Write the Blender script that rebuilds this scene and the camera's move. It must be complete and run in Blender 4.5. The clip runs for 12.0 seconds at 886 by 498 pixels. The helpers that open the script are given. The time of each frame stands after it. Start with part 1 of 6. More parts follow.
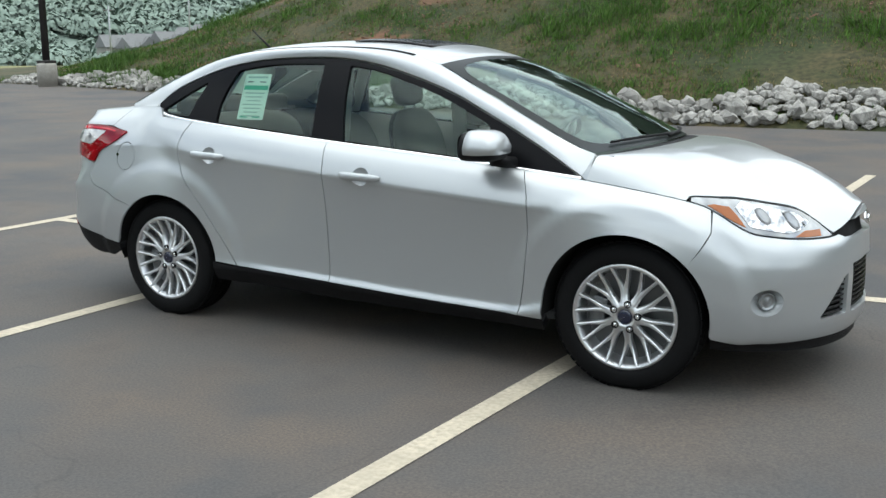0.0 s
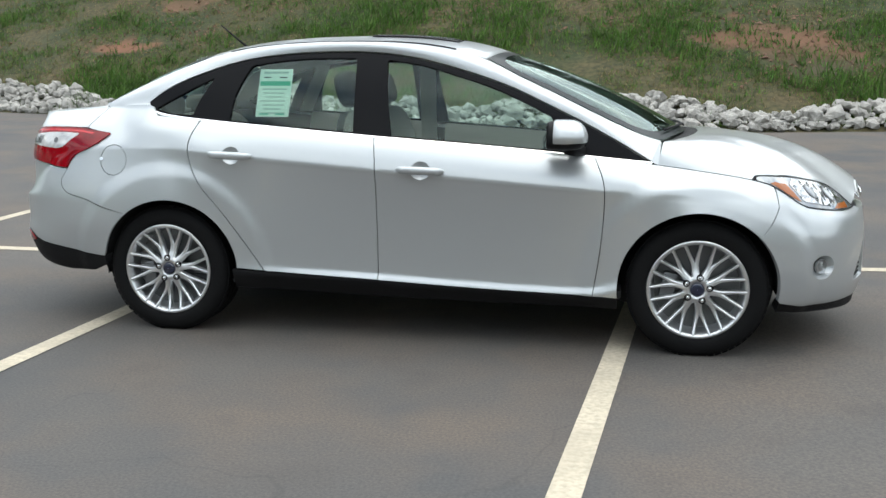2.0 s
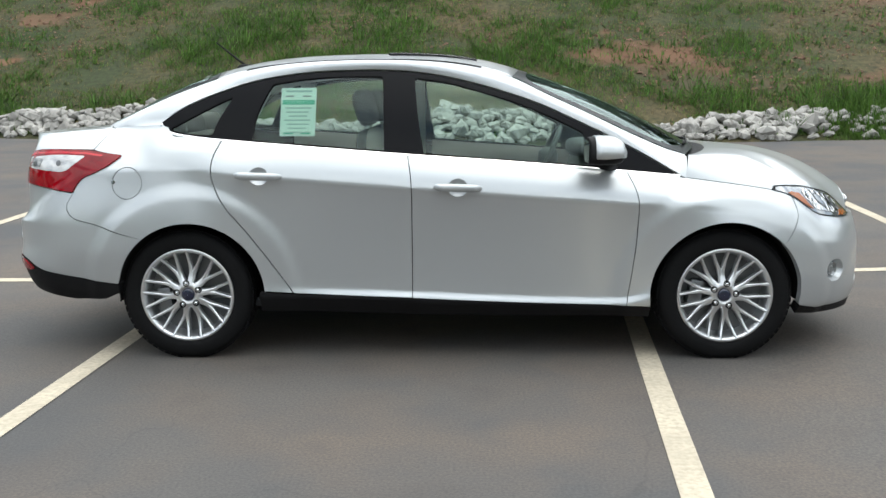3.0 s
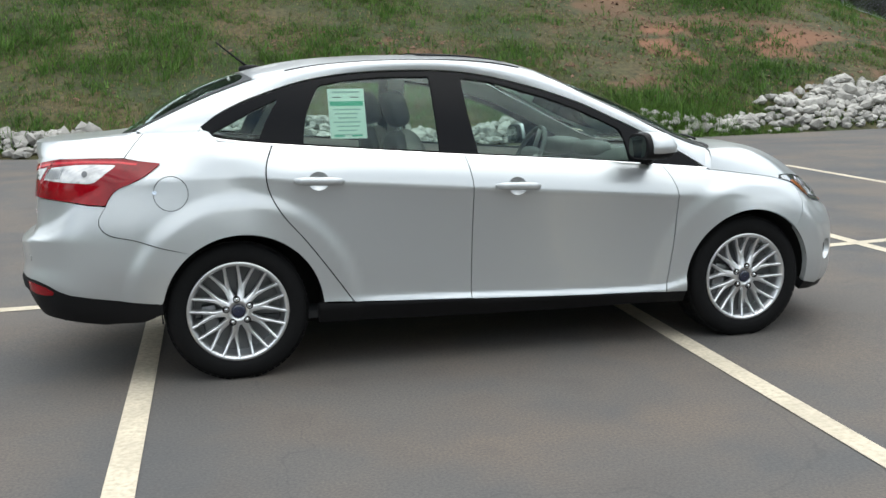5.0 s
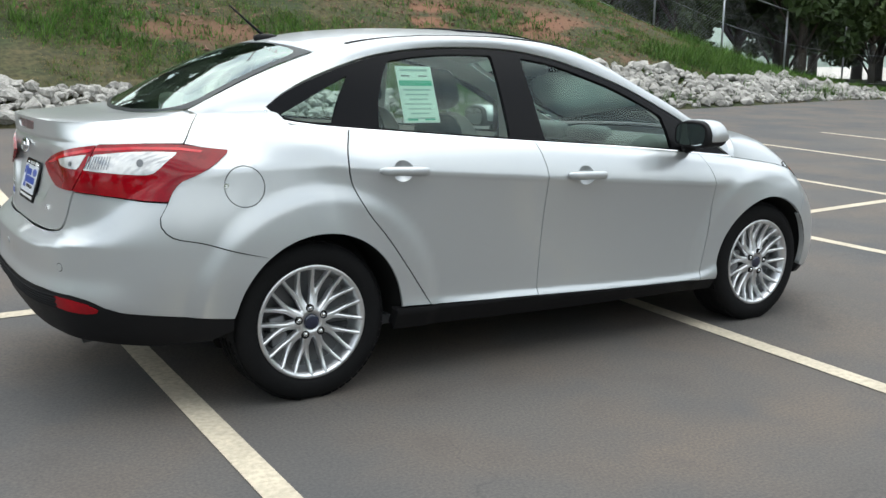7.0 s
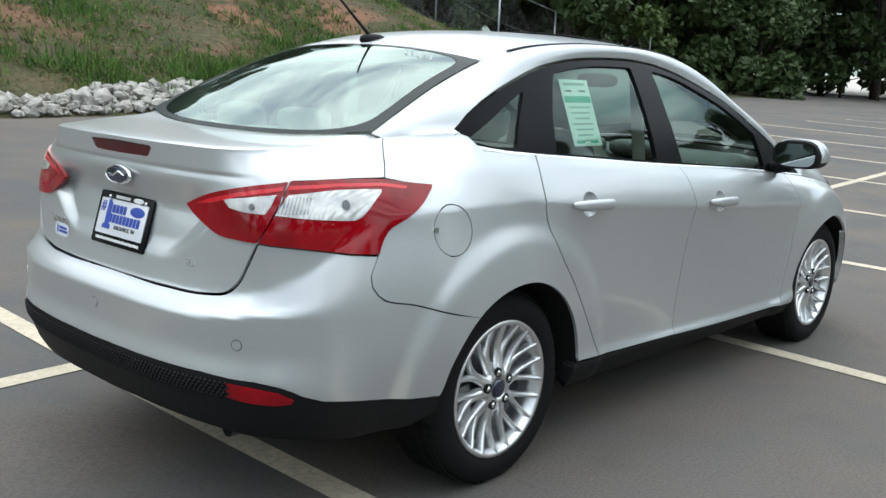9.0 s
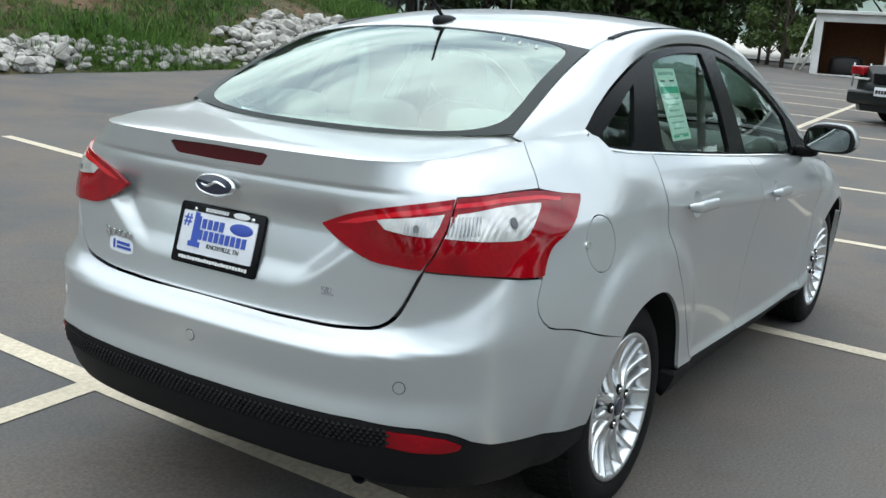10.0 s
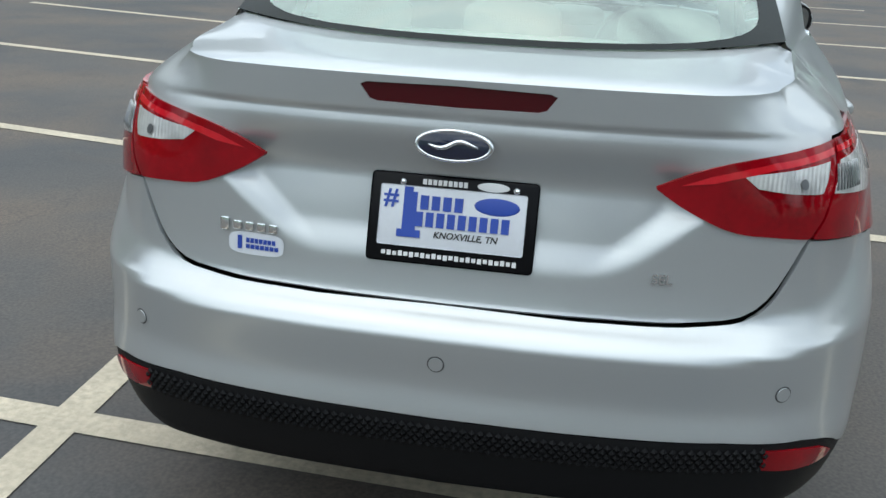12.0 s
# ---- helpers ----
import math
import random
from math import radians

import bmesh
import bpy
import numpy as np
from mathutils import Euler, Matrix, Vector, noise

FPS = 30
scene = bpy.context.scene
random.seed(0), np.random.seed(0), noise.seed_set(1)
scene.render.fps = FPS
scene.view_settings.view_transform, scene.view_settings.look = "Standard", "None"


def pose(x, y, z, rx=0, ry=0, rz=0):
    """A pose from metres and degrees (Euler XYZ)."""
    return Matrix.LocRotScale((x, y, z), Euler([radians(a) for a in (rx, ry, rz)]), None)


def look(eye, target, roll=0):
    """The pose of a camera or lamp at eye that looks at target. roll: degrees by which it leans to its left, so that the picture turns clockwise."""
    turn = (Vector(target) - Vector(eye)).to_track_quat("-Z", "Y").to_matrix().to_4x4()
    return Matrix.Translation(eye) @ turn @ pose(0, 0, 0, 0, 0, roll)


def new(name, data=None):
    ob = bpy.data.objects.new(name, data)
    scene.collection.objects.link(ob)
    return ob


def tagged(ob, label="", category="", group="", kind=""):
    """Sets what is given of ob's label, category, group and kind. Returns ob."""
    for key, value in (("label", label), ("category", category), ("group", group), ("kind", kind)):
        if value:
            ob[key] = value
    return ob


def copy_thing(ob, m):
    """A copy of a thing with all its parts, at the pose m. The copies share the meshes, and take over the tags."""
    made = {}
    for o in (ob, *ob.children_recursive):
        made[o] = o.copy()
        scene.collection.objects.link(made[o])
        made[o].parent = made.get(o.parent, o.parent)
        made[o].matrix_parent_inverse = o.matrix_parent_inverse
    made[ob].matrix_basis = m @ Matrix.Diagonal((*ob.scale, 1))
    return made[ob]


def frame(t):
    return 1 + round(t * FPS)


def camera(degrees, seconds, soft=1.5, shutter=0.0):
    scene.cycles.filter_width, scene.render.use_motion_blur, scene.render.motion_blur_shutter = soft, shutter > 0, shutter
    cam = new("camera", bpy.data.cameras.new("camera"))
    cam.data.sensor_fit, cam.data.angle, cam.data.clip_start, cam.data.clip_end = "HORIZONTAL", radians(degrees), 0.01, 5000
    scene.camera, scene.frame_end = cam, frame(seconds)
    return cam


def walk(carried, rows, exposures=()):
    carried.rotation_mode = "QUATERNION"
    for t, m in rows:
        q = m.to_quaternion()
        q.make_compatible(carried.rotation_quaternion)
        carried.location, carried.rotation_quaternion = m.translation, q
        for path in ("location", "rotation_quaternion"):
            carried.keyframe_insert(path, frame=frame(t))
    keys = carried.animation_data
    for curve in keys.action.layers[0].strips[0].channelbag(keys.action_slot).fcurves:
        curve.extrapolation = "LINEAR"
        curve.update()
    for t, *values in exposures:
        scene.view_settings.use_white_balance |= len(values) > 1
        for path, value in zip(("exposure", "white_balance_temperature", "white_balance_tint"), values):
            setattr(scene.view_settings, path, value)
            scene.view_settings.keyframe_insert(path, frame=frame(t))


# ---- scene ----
from mathutils.geometry import delaunay_2d_cdt

cam = camera(49.7, 12.0)
PATH = [
    (0, (3.882, -4.673, 1.395), (2.935, -2.953, 1.013), 0.0),
    (0.5, (3.541, -4.89, 1.362), (2.747, -3.09, 1.004), -0.0),
    (1, (3.096, -5.033, 1.336), (2.449, -3.176, 0.976), -0.0),
    (1.5, (2.677, -5.205, 1.329), (2.17, -3.305, 0.965), 0.8),
    (2, (2.305, -5.311, 1.304), (1.934, -3.378, 0.948), -0.0),
    (2.5, (1.846, -5.363, 1.318), (1.621, -3.407, 0.97), -0.6),
    (3, (1.402, -5.439, 1.321), (1.346, -3.467, 0.994), -0.3),
    (3.2, (1.284, -5.458, 1.303), (1.28, -3.483, 0.987), -0.4),
    (5, (-0.2, -5.247, 1.292), (0.31, -3.339, 0.978), -0.8),
    (5.5, (-0.566, -5.061, 1.306), (0.073, -3.196, 0.97), -0.4),
    (6, (-0.886, -4.873, 1.333), (-0.087, -3.071, 0.991), -0.3),
    (6.5, (-1.219, -4.556, 1.328), (-0.281, -2.827, 0.97), -1.3),
    (7, (-1.555, -4.223, 1.32), (-0.498, -2.565, 0.954), 1.0),
    (7.2, (-1.677, -4.088, 1.392), (-0.573, -2.464, 1.009), 2.6),
    (8.8, (-2.348, -2.84, 1.365), (-0.923, -1.483, 1.006), 3.2),
    (9, (-2.392, -2.685, 1.352), (-0.927, -1.373, 0.984), 2.5),
    (9.5, (-2.499, -2.248, 1.387), (-0.947, -1.061, 0.963), 2.1),
    (10, (-2.645, -1.826, 1.42), (-0.999, -0.78, 0.976), 3.3),
    (10.5, (-2.687, -1.469, 1.403), (-0.967, -0.564, 0.928), 1.4),
    (11, (-2.675, -1.046, 1.412), (-0.898, -0.285, 0.896), 4.0),
    (11.5, (-2.672, -0.616, 1.409), (-0.829, -0.079, 0.848), 4.5),
    (12, (-2.532, -0.292, 1.37), (-0.671, 0.053, 0.724), 2.5),
]
EXPOSURES = [(0.0, -0.05, 6200, 4.5), (1.0, 0.0, 6200, 5.0), (3.0, 0.18, 6350, 6.5), (7.0, 0.15, 6300, 6.0), (9.5, 0.13, 6120, 4.0), (11.0, -0.17, 6050, 3.4), (12.0, -0.22, 6000, 3.2)]
walk(cam, [(t, look(eye, target, roll)) for t, eye, target, roll in PATH], EXPOSURES)

# ================= world and sun =================
SUN_ELEV, SUN_AZ = 77.0, 20.0
world = bpy.data.worlds.new("sky")
scene.world = world
world.use_nodes = True
wn = world.node_tree
wn.nodes.clear()


def wnode(kind, **vals):
    n = wn.nodes.new(kind)
    for k, v in vals.items():
        n.inputs[k].default_value = v
    return n


sky = wn.nodes.new("ShaderNodeTexSky")
sky.sky_type = "NISHITA"
sky.sun_disc = False
sky.sun_elevation = radians(SUN_ELEV)
sky.sun_rotation = radians(SUN_AZ)
sky.air_density, sky.dust_density = 1.2, 3.0
geo = wn.nodes.new("ShaderNodeTexCoord")
mapn = wnode("ShaderNodeMapping", Scale=(1.0, 1.0, 2.4))
clouds = wnode("ShaderNodeTexNoise", Scale=3.4, Detail=8.0, Roughness=0.6, Distortion=0.4)
ramp = wn.nodes.new("ShaderNodeValToRGB")
ramp.color_ramp.elements[0].position, ramp.color_ramp.elements[1].position = 0.37, 0.60
mixn = wn.nodes.new("ShaderNodeMix")
mixn.data_type = "RGBA"
mixn.inputs[7].default_value = (13.8, 14.0, 13.9, 1)
backg = wnode("ShaderNodeBackground", Strength=0.182)
outw = wn.nodes.new("ShaderNodeOutputWorld")
wn.links.new(geo.outputs["Generated"], mapn.inputs["Vector"])
wn.links.new(mapn.outputs[0], clouds.inputs["Vector"])
wn.links.new(clouds.outputs[0], ramp.inputs[0])
wn.links.new(ramp.outputs[0], mixn.inputs[0])
wn.links.new(sky.outputs[0], mixn.inputs[6])
# brighter towards the zenith, as under a bright overcast
sep = wn.nodes.new("ShaderNodeSeparateXYZ")
wn.links.new(geo.outputs["Generated"], sep.inputs[0])
grad = wn.nodes.new("ShaderNodeMapRange")
wn.links.new(sep.outputs[2], grad.inputs[0])
for i, v in enumerate((0.0, 1.0, 0.66, 1.02)):
    grad.inputs[1 + i].default_value = v
scale = wn.nodes.new("ShaderNodeVectorMath")
scale.operation = "SCALE"
wn.links.new(mixn.outputs[2], scale.inputs[0])
wn.links.new(grad.outputs[0], scale.inputs["Scale"])
wn.links.new(scale.outputs[0], backg.inputs["Color"])
wn.links.new(backg.outputs[0], outw.inputs[0])

sun = new("sun", bpy.data.lights.new("sun", "SUN"))
sun.data.energy, sun.data.angle, sun.data.color = 1.4, radians(110), (1.0, 0.96, 0.9)
_e, _a = radians(SUN_ELEV), radians(SUN_AZ)
sun.matrix_world = look((math.sin(_a) * math.cos(_e) * 50, math.cos(_a) * math.cos(_e) * 50, math.sin(_e) * 50), (0, 0, 0))


# ================= materials =================
def material(name, color, rough=0.5, metal=0.0, coat=0.0, grain=0.0, gscale=60.0, stain=0.0, sscale=3.0, bump=0.0, bscale=80.0,
             alpha=None, spec=None, color2=None, transmission=0.0, ior=1.45, emit=0.0, island=0.0, coords="Object"):
    m = bpy.data.materials.new(name)
    m.use_nodes = True
    nt = m.node_tree
    b = nt.nodes["Principled BSDF"]
    b.inputs["Roughness"].default_value = rough
    b.inputs["Metallic"].default_value = metal
    b.inputs["Coat Weight"].default_value = coat
    b.inputs["Coat Roughness"].default_value = 0.03
    b.inputs["IOR"].default_value = ior
    b.inputs["Transmission Weight"].default_value = transmission
    if spec is not None:
        b.inputs["Specular IOR Level"].default_value = spec
    if emit:
        b.inputs["Emission Color"].default_value = (*color, 1)
        b.inputs["Emission Strength"].default_value = emit
    b.inputs["Base Color"].default_value = (*color, 1)
    tc = nt.nodes.new("ShaderNodeTexCoord")
    last = None

    def noise_node(scale, detail=4.0):
        n = nt.nodes.new("ShaderNodeTexNoise")
        n.inputs["Scale"].default_value = scale
        n.inputs["Detail"].default_value = detail
        nt.links.new(tc.outputs[coords], n.inputs["Vector"])
        return n

    def mix(fac, a, bcol, kind="MIX"):
        x = nt.nodes.new("ShaderNodeMix")
        x.data_type, x.blend_type = "RGBA", kind
        for sock, v in ((0, fac), (6, a), (7, bcol)):
            if isinstance(v, (tuple, float, int)):
                x.inputs[sock].default_value = (*v, 1) if isinstance(v, tuple) else v
            else:
                nt.links.new(v, x.inputs[sock])
        return x.outputs[2]

    def span(sock, lo, hi, tlo, thi):
        r = nt.nodes.new("ShaderNodeMapRange")
        nt.links.new(sock, r.inputs[0])
        for i, v in enumerate((lo, hi, tlo, thi)):
            r.inputs[1 + i].default_value = v
        return r.outputs[0]

    if grain or stain or island or color2:
        last = color
        if stain:
            c2 = color2 or tuple(c * (1 - stain) for c in color)
            last = mix(span(noise_node(sscale).outputs[0], 0.4, 0.66, 0, 1), last, c2)
        if grain:
            dark = tuple(c * (1 - grain) for c in color)
            last = mix(span(noise_node(gscale, 6.0).outputs[0], 0.35, 0.7, 0.0, 0.8), last, dark)
        if island:
            g = nt.nodes.new("ShaderNodeNewGeometry")
            last = mix(span(g.outputs["Random Per Island"], 0, 1, 0, island), last, tuple(c * 0.35 for c in color))
        if not isinstance(last, tuple):
            nt.links.new(last, b.inputs["Base Color"])
    if bump:
        bn = nt.nodes.new("ShaderNodeBump")
        bn.inputs["Strength"].default_value = bump
        bn.inputs["Distance"].default_value = 0.01
        nt.links.new(noise_node(bscale, 5.0).outputs[0], bn.inputs["Height"])
        nt.links.new(bn.outputs[0], b.inputs["Normal"])
    return m


M = {}
M["paint"] = material("silver_paint", (0.520, 0.543, 0.553), rough=0.32, metal=0.60, coat=.6, grain=0.06, gscale=900.0)
M["black_plastic"] = material("black_plastic", (0.0075, 0.0075, 0.0085), rough=0.6, spec=.25, grain=0.3, gscale=300, bump=0.15, bscale=500)
M["gloss_black"] = material("gloss_black", (0.006, 0.006, 0.007), rough=0.25, spec=.13)
M["rubber"] = material("tyre_rubber", (0.0065, 0.0065, 0.007), rough=0.75, spec=.2, grain=0.3, gscale=120, bump=0.2, bscale=300)
M["alloy"] = material("machined_alloy", (0.72, 0.73, 0.74), rough=0.28, metal=0.9, coat=0.5, grain=0.08, gscale=40)
# alloy copy with shade put into its colour: brakes, lamp rings, exhaust tip
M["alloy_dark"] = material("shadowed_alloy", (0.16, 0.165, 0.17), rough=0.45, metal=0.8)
M["chrome"] = material("chrome", (0.85, 0.86, 0.87), rough=0.08, metal=1.0)
# near-black that puts the shade of gaps, hollows and recesses into the colour
M["dark"] = material("dark_inner", (0.004, 0.004, 0.004), rough=0.9)
M["dark_red_lens"] = material("dark_red_lens", (0.06, 0.003, 0.006), rough=0.12)
def faceted(m, scale, strength, dist=.004):
    """Pressed reflector facets under a clear lens."""
    nt = m.node_tree
    tc = nt.nodes.new("ShaderNodeTexCoord")
    v = nt.nodes.new("ShaderNodeTexVoronoi")
    v.inputs["Scale"].default_value = scale
    nt.links.new(tc.outputs["Object"], v.inputs["Vector"])
    bn = nt.nodes.new("ShaderNodeBump")
    bn.inputs["Strength"].default_value, bn.inputs["Distance"].default_value = strength, dist
    nt.links.new(v.outputs["Distance"], bn.inputs["Height"])
    b = nt.nodes["Principled BSDF"]
    nt.links.new(bn.outputs[0], b.inputs["Normal"])
    b.inputs["Coat Weight"].default_value = .6
    return m


M["red_lens"] = material("red_lens", (0.30, 0.0010, 0.007), rough=0.08, stain=.55, sscale=7, spec=.3, coat=.30, grain=.25, gscale=90)


def fluted():
    """A clear lens with fine upright flutes over a bright reflector."""
    m = material("clear_lens", (0.66, 0.66, 0.65), rough=0.12, metal=.3, stain=.4, sscale=14, coat=.7)
    nt = m.node_tree
    tc = nt.nodes.new("ShaderNodeTexCoord")
    w = nt.nodes.new("ShaderNodeTexWave")
    w.bands_direction = "Y"
    w.inputs["Scale"].default_value = 40.0
    nt.links.new(tc.outputs["Object"], w.inputs["Vector"])
    bn = nt.nodes.new("ShaderNodeBump")
    bn.inputs["Strength"].default_value, bn.inputs["Distance"].default_value = .15, .003
    nt.links.new(w.outputs["Fac"], bn.inputs["Height"])
    nt.links.new(bn.outputs[0], nt.nodes["Principled BSDF"].inputs["Normal"])
    return m


M["clear_lens"] = fluted()
M["red_band"] = material("red_lens_band", (0.58, 0.012, 0.022), rough=0.06, spec=.4, coat=.5, grain=.2, gscale=60)
M["head_reflector"] = faceted(material("headlight_reflector", (0.52, 0.53, 0.54), rough=0.16, metal=1.0), 24, 1.0, .012)
M["lamp_glass"] = material("headlight_lens", (0.46, 0.48, 0.49), rough=0.10, metal=.6, coat=1.0, grain=.5, gscale=14, stain=.6, sscale=9)
M["amber"] = material("amber_lens", (0.34, 0.11, 0.03), rough=0.12)
M["seat"] = material("grey_beige_upholstery", (0.30, 0.29, 0.26), rough=0.8, grain=0.15, gscale=90, bump=0.2, bscale=250)
M["seat_dark"] = material("charcoal_upholstery", (0.05, 0.052, 0.055), rough=0.8, grain=0.2, gscale=90)
M["trim_light"] = material("light_interior_trim", (0.55, 0.55, 0.51), rough=0.7, grain=0.1, gscale=60)
M["trim_dark"] = material("dark_dash", (0.14, 0.15, 0.15), rough=0.6, grain=0.2, gscale=200)


def glass_material(name, tint, rough=0.0, ior=1.5):
    m = bpy.data.materials.new(name)
    m.use_nodes = True
    nt = m.node_tree
    nt.nodes.clear()
    out = nt.nodes.new("ShaderNodeOutputMaterial")
    t = nt.nodes.new("ShaderNodeBsdfTransparent")
    t.inputs[0].default_value = (*tint, 1)
    g = nt.nodes.new("ShaderNodeBsdfGlossy")
    g.inputs["Roughness"].default_value = rough
    g.inputs["Color"].default_value = (0.86, 1.0, 0.96, 1)
    f = nt.nodes.new("ShaderNodeFresnel")
    f.inputs["IOR"].default_value = ior
    mx = nt.nodes.new("ShaderNodeMixShader")
    nt.links.new(f.outputs[0], mx.inputs[0])
    nt.links.new(t.outputs[0], mx.inputs[1])
    nt.links.new(g.outputs[0], mx.inputs[2])
    nt.links.new(mx.outputs[0], out.inputs[0])
    return m


M["glass_print"] = material("ceramic_print", (0.020, 0.025, 0.026), rough=0.3, spec=.12, grain=.2, gscale=200)
M["glass"] = glass_material("green_tinted_glass", (0.80, 0.92, 0.87), ior=1.5)
M["glass_rear"] = glass_material("heated_rear_glass", (0.66, 0.86, 0.79), ior=2.7)
M["glass_front"] = glass_material("laminated_screen_glass", (0.62, 0.78, 0.72), ior=1.6)


def asphalt_material():
    m = bpy.data.materials.new("asphalt")
    m.use_nodes = True
    nt = m.node_tree
    b = nt.nodes["Principled BSDF"]
    b.inputs["Roughness"].default_value = 0.85
    tc = nt.nodes.new("ShaderNodeTexCoord")

    def tex(kind, scale, detail=5.0, **kw):
        n = nt.nodes.new(kind)
        n.inputs["Scale"].default_value = scale
        if "Detail" in n.inputs:
            n.inputs["Detail"].default_value = detail
        nt.links.new(kw.get("vec", tc.outputs["Object"]), n.inputs["Vector"])
        return n

    def span(sock, lo, hi, tlo=0.0, thi=1.0):
        r = nt.nodes.new("ShaderNodeMapRange")
        nt.links.new(sock, r.inputs[0])
        for i, v in enumerate((lo, hi, tlo, thi)):
            r.inputs[1 + i].default_value = v
        return r.outputs[0]

    def mix(fac, a, c, kind="MIX"):
        x = nt.nodes.new("ShaderNodeMix")
        x.data_type, x.blend_type = "RGBA", kind
        for sock, v in ((0, fac), (6, a), (7, c)):
            if isinstance(v, (tuple, float)):
                x.inputs[sock].default_value = (*v, 1) if isinstance(v, tuple) else v
            else:
                nt.links.new(v, x.inputs[sock])
        return x.outputs[2]

    grey = mix(span(tex("ShaderNodeTexNoise", 0.45, 4.0).outputs[0], .38, .64), (0.070, 0.072, 0.075), (0.118, 0.106, 0.095))
    brown = mix(span(tex("ShaderNodeTexNoise", 1.3, 6.0).outputs[0], .42, .66, 0, .85), grey, (0.150, 0.118, 0.092))
    dark = mix(span(tex("ShaderNodeTexNoise", 2.6, 5.0).outputs[0], .55, .75, 0, .45), brown, (0.055, 0.056, 0.058))
    grit = mix(span(tex("ShaderNodeTexNoise", 85.0, 3.0).outputs[0], .30, .70, .0, .6), dark, (0.040, 0.040, 0.042))
    chips = mix(span(tex("ShaderNodeTexVoronoi", 75.0).outputs["Distance"], .0, .18, .35, 0), grit, (0.27, 0.26, 0.245))
    warp = tex("ShaderNodeTexNoise", .9, 4.0)
    addv = nt.nodes.new("ShaderNodeVectorMath")
    addv.operation = "MULTIPLY_ADD"
    nt.links.new(warp.outputs["Color"], addv.inputs[0])
    addv.inputs[1].default_value = (1.6, 1.6, 0)
    nt.links.new(tc.outputs["Object"], addv.inputs[2])
    cr = nt.nodes.new("ShaderNodeTexVoronoi")
    cr.feature = "DISTANCE_TO_EDGE"
    cr.inputs["Scale"].default_value = .22
    nt.links.new(addv.outputs[0], cr.inputs["Vector"])
    cracks = mix(span(cr.outputs["Distance"], .0, .0016, .28, 0), chips, (0.035, 0.035, 0.036))
    nt.links.new(cracks, b.inputs["Base Color"])
    bn = nt.nodes.new("ShaderNodeBump")
    bn.inputs["Strength"].default_value, bn.inputs["Distance"].default_value = .22, .004
    nt.links.new(tex("ShaderNodeTexNoise", 120.0, 4.0).outputs[0], bn.inputs["Height"])
    nt.links.new(bn.outputs[0], b.inputs["Normal"])
    return m


M["glass_dark"] = glass_material("smoked_glass", (0.35, 0.40, 0.40))


# ================= mesh helpers =================
def obj(name, verts, faces, mat, parent=None, label="", smooth=True, normals=None):
    me = bpy.data.meshes.new(name)
    me.from_pydata([tuple(map(float, v)) for v in verts], [], [tuple(map(int, f)) for f in faces])
    mats = mat if isinstance(mat, (list, tuple)) else [mat]
    for m in mats:
        me.materials.append(m)
    if smooth:
        me.polygons.foreach_set("use_smooth", [True] * len(me.polygons))
    me.update()
    if normals is not None:
        me.normals_split_custom_set_from_vertices([tuple(map(float, n)) for n in normals])
    ob = new(name, me)
    if parent is not None:
        ob.parent = parent
    if label:
        ob["label"] = label
    return ob


def part(name, bm, mat, parent, label="", smooth=True):
    """One bmesh as one mesh object under a thing or a part."""
    me = bpy.data.meshes.new(name)
    bm.to_mesh(me)
    bm.free()
    me.materials.append(mat)
    if smooth:
        me.polygons.foreach_set("use_smooth", [True] * len(me.polygons))
        try:
            me.set_sharp_from_angle(angle=radians(40))
        except AttributeError:
            pass
    ob = new(name, me)
    if parent is not None:
        ob.parent = parent
    if label:
        ob["label"] = label
    return ob


def box_bm(size, at=(0, 0, 0), bevel=0.0, rot=(0, 0, 0), seg=2, bm=None):
    b = bmesh.new()
    bmesh.ops.create_cube(b, size=1.0)
    bmesh.ops.scale(b, vec=size, verts=b.verts)
    if bevel:
        bmesh.ops.bevel(b, geom=list(b.edges), offset=bevel, segments=seg, affect="EDGES", profile=0.5)
    bmesh.ops.transform(b, matrix=pose(*at, *rot), verts=b.verts)
    if bm is None:
        return b
    me = bpy.data.meshes.new("tmp")
    b.to_mesh(me)
    b.free()
    bm.from_mesh(me)
    bpy.data.meshes.remove(me)
    return bm


def tube(points, radius, sides=8, cap=True):
    """Verts and faces of a round tube along points; radius is one number or one for each point."""
    pts = [Vector(p) for p in points]
    rad = radius if isinstance(radius, (list, tuple)) else [radius] * len(pts)
    verts, faces = [], []
    ref = Vector((0.13, 0.31, 0.94))
    for i, p in enumerate(pts):
        d = (pts[min(i + 1, len(pts) - 1)] - pts[max(i - 1, 0)]).normalized()
        a = d.cross(ref)
        if a.length < 0.05:
            a = d.cross(Vector((1, 0, 0)))
        a.normalize()
        c = d.cross(a)
        for k in range(sides):
            t = 2 * math.pi * k / sides
            verts.append(p + (a * math.cos(t) + c * math.sin(t)) * rad[i])
    for i in range(len(pts) - 1):
        for k in range(sides):
            k2 = (k + 1) % sides
            faces.append((i * sides + k, i * sides + k2, (i + 1) * sides + k2, (i + 1) * sides + k))
    if cap:
        faces.append(tuple(range(sides))[::-1])
        faces.append(tuple((len(pts) - 1) * sides + k for k in range(sides)))
    return verts, faces


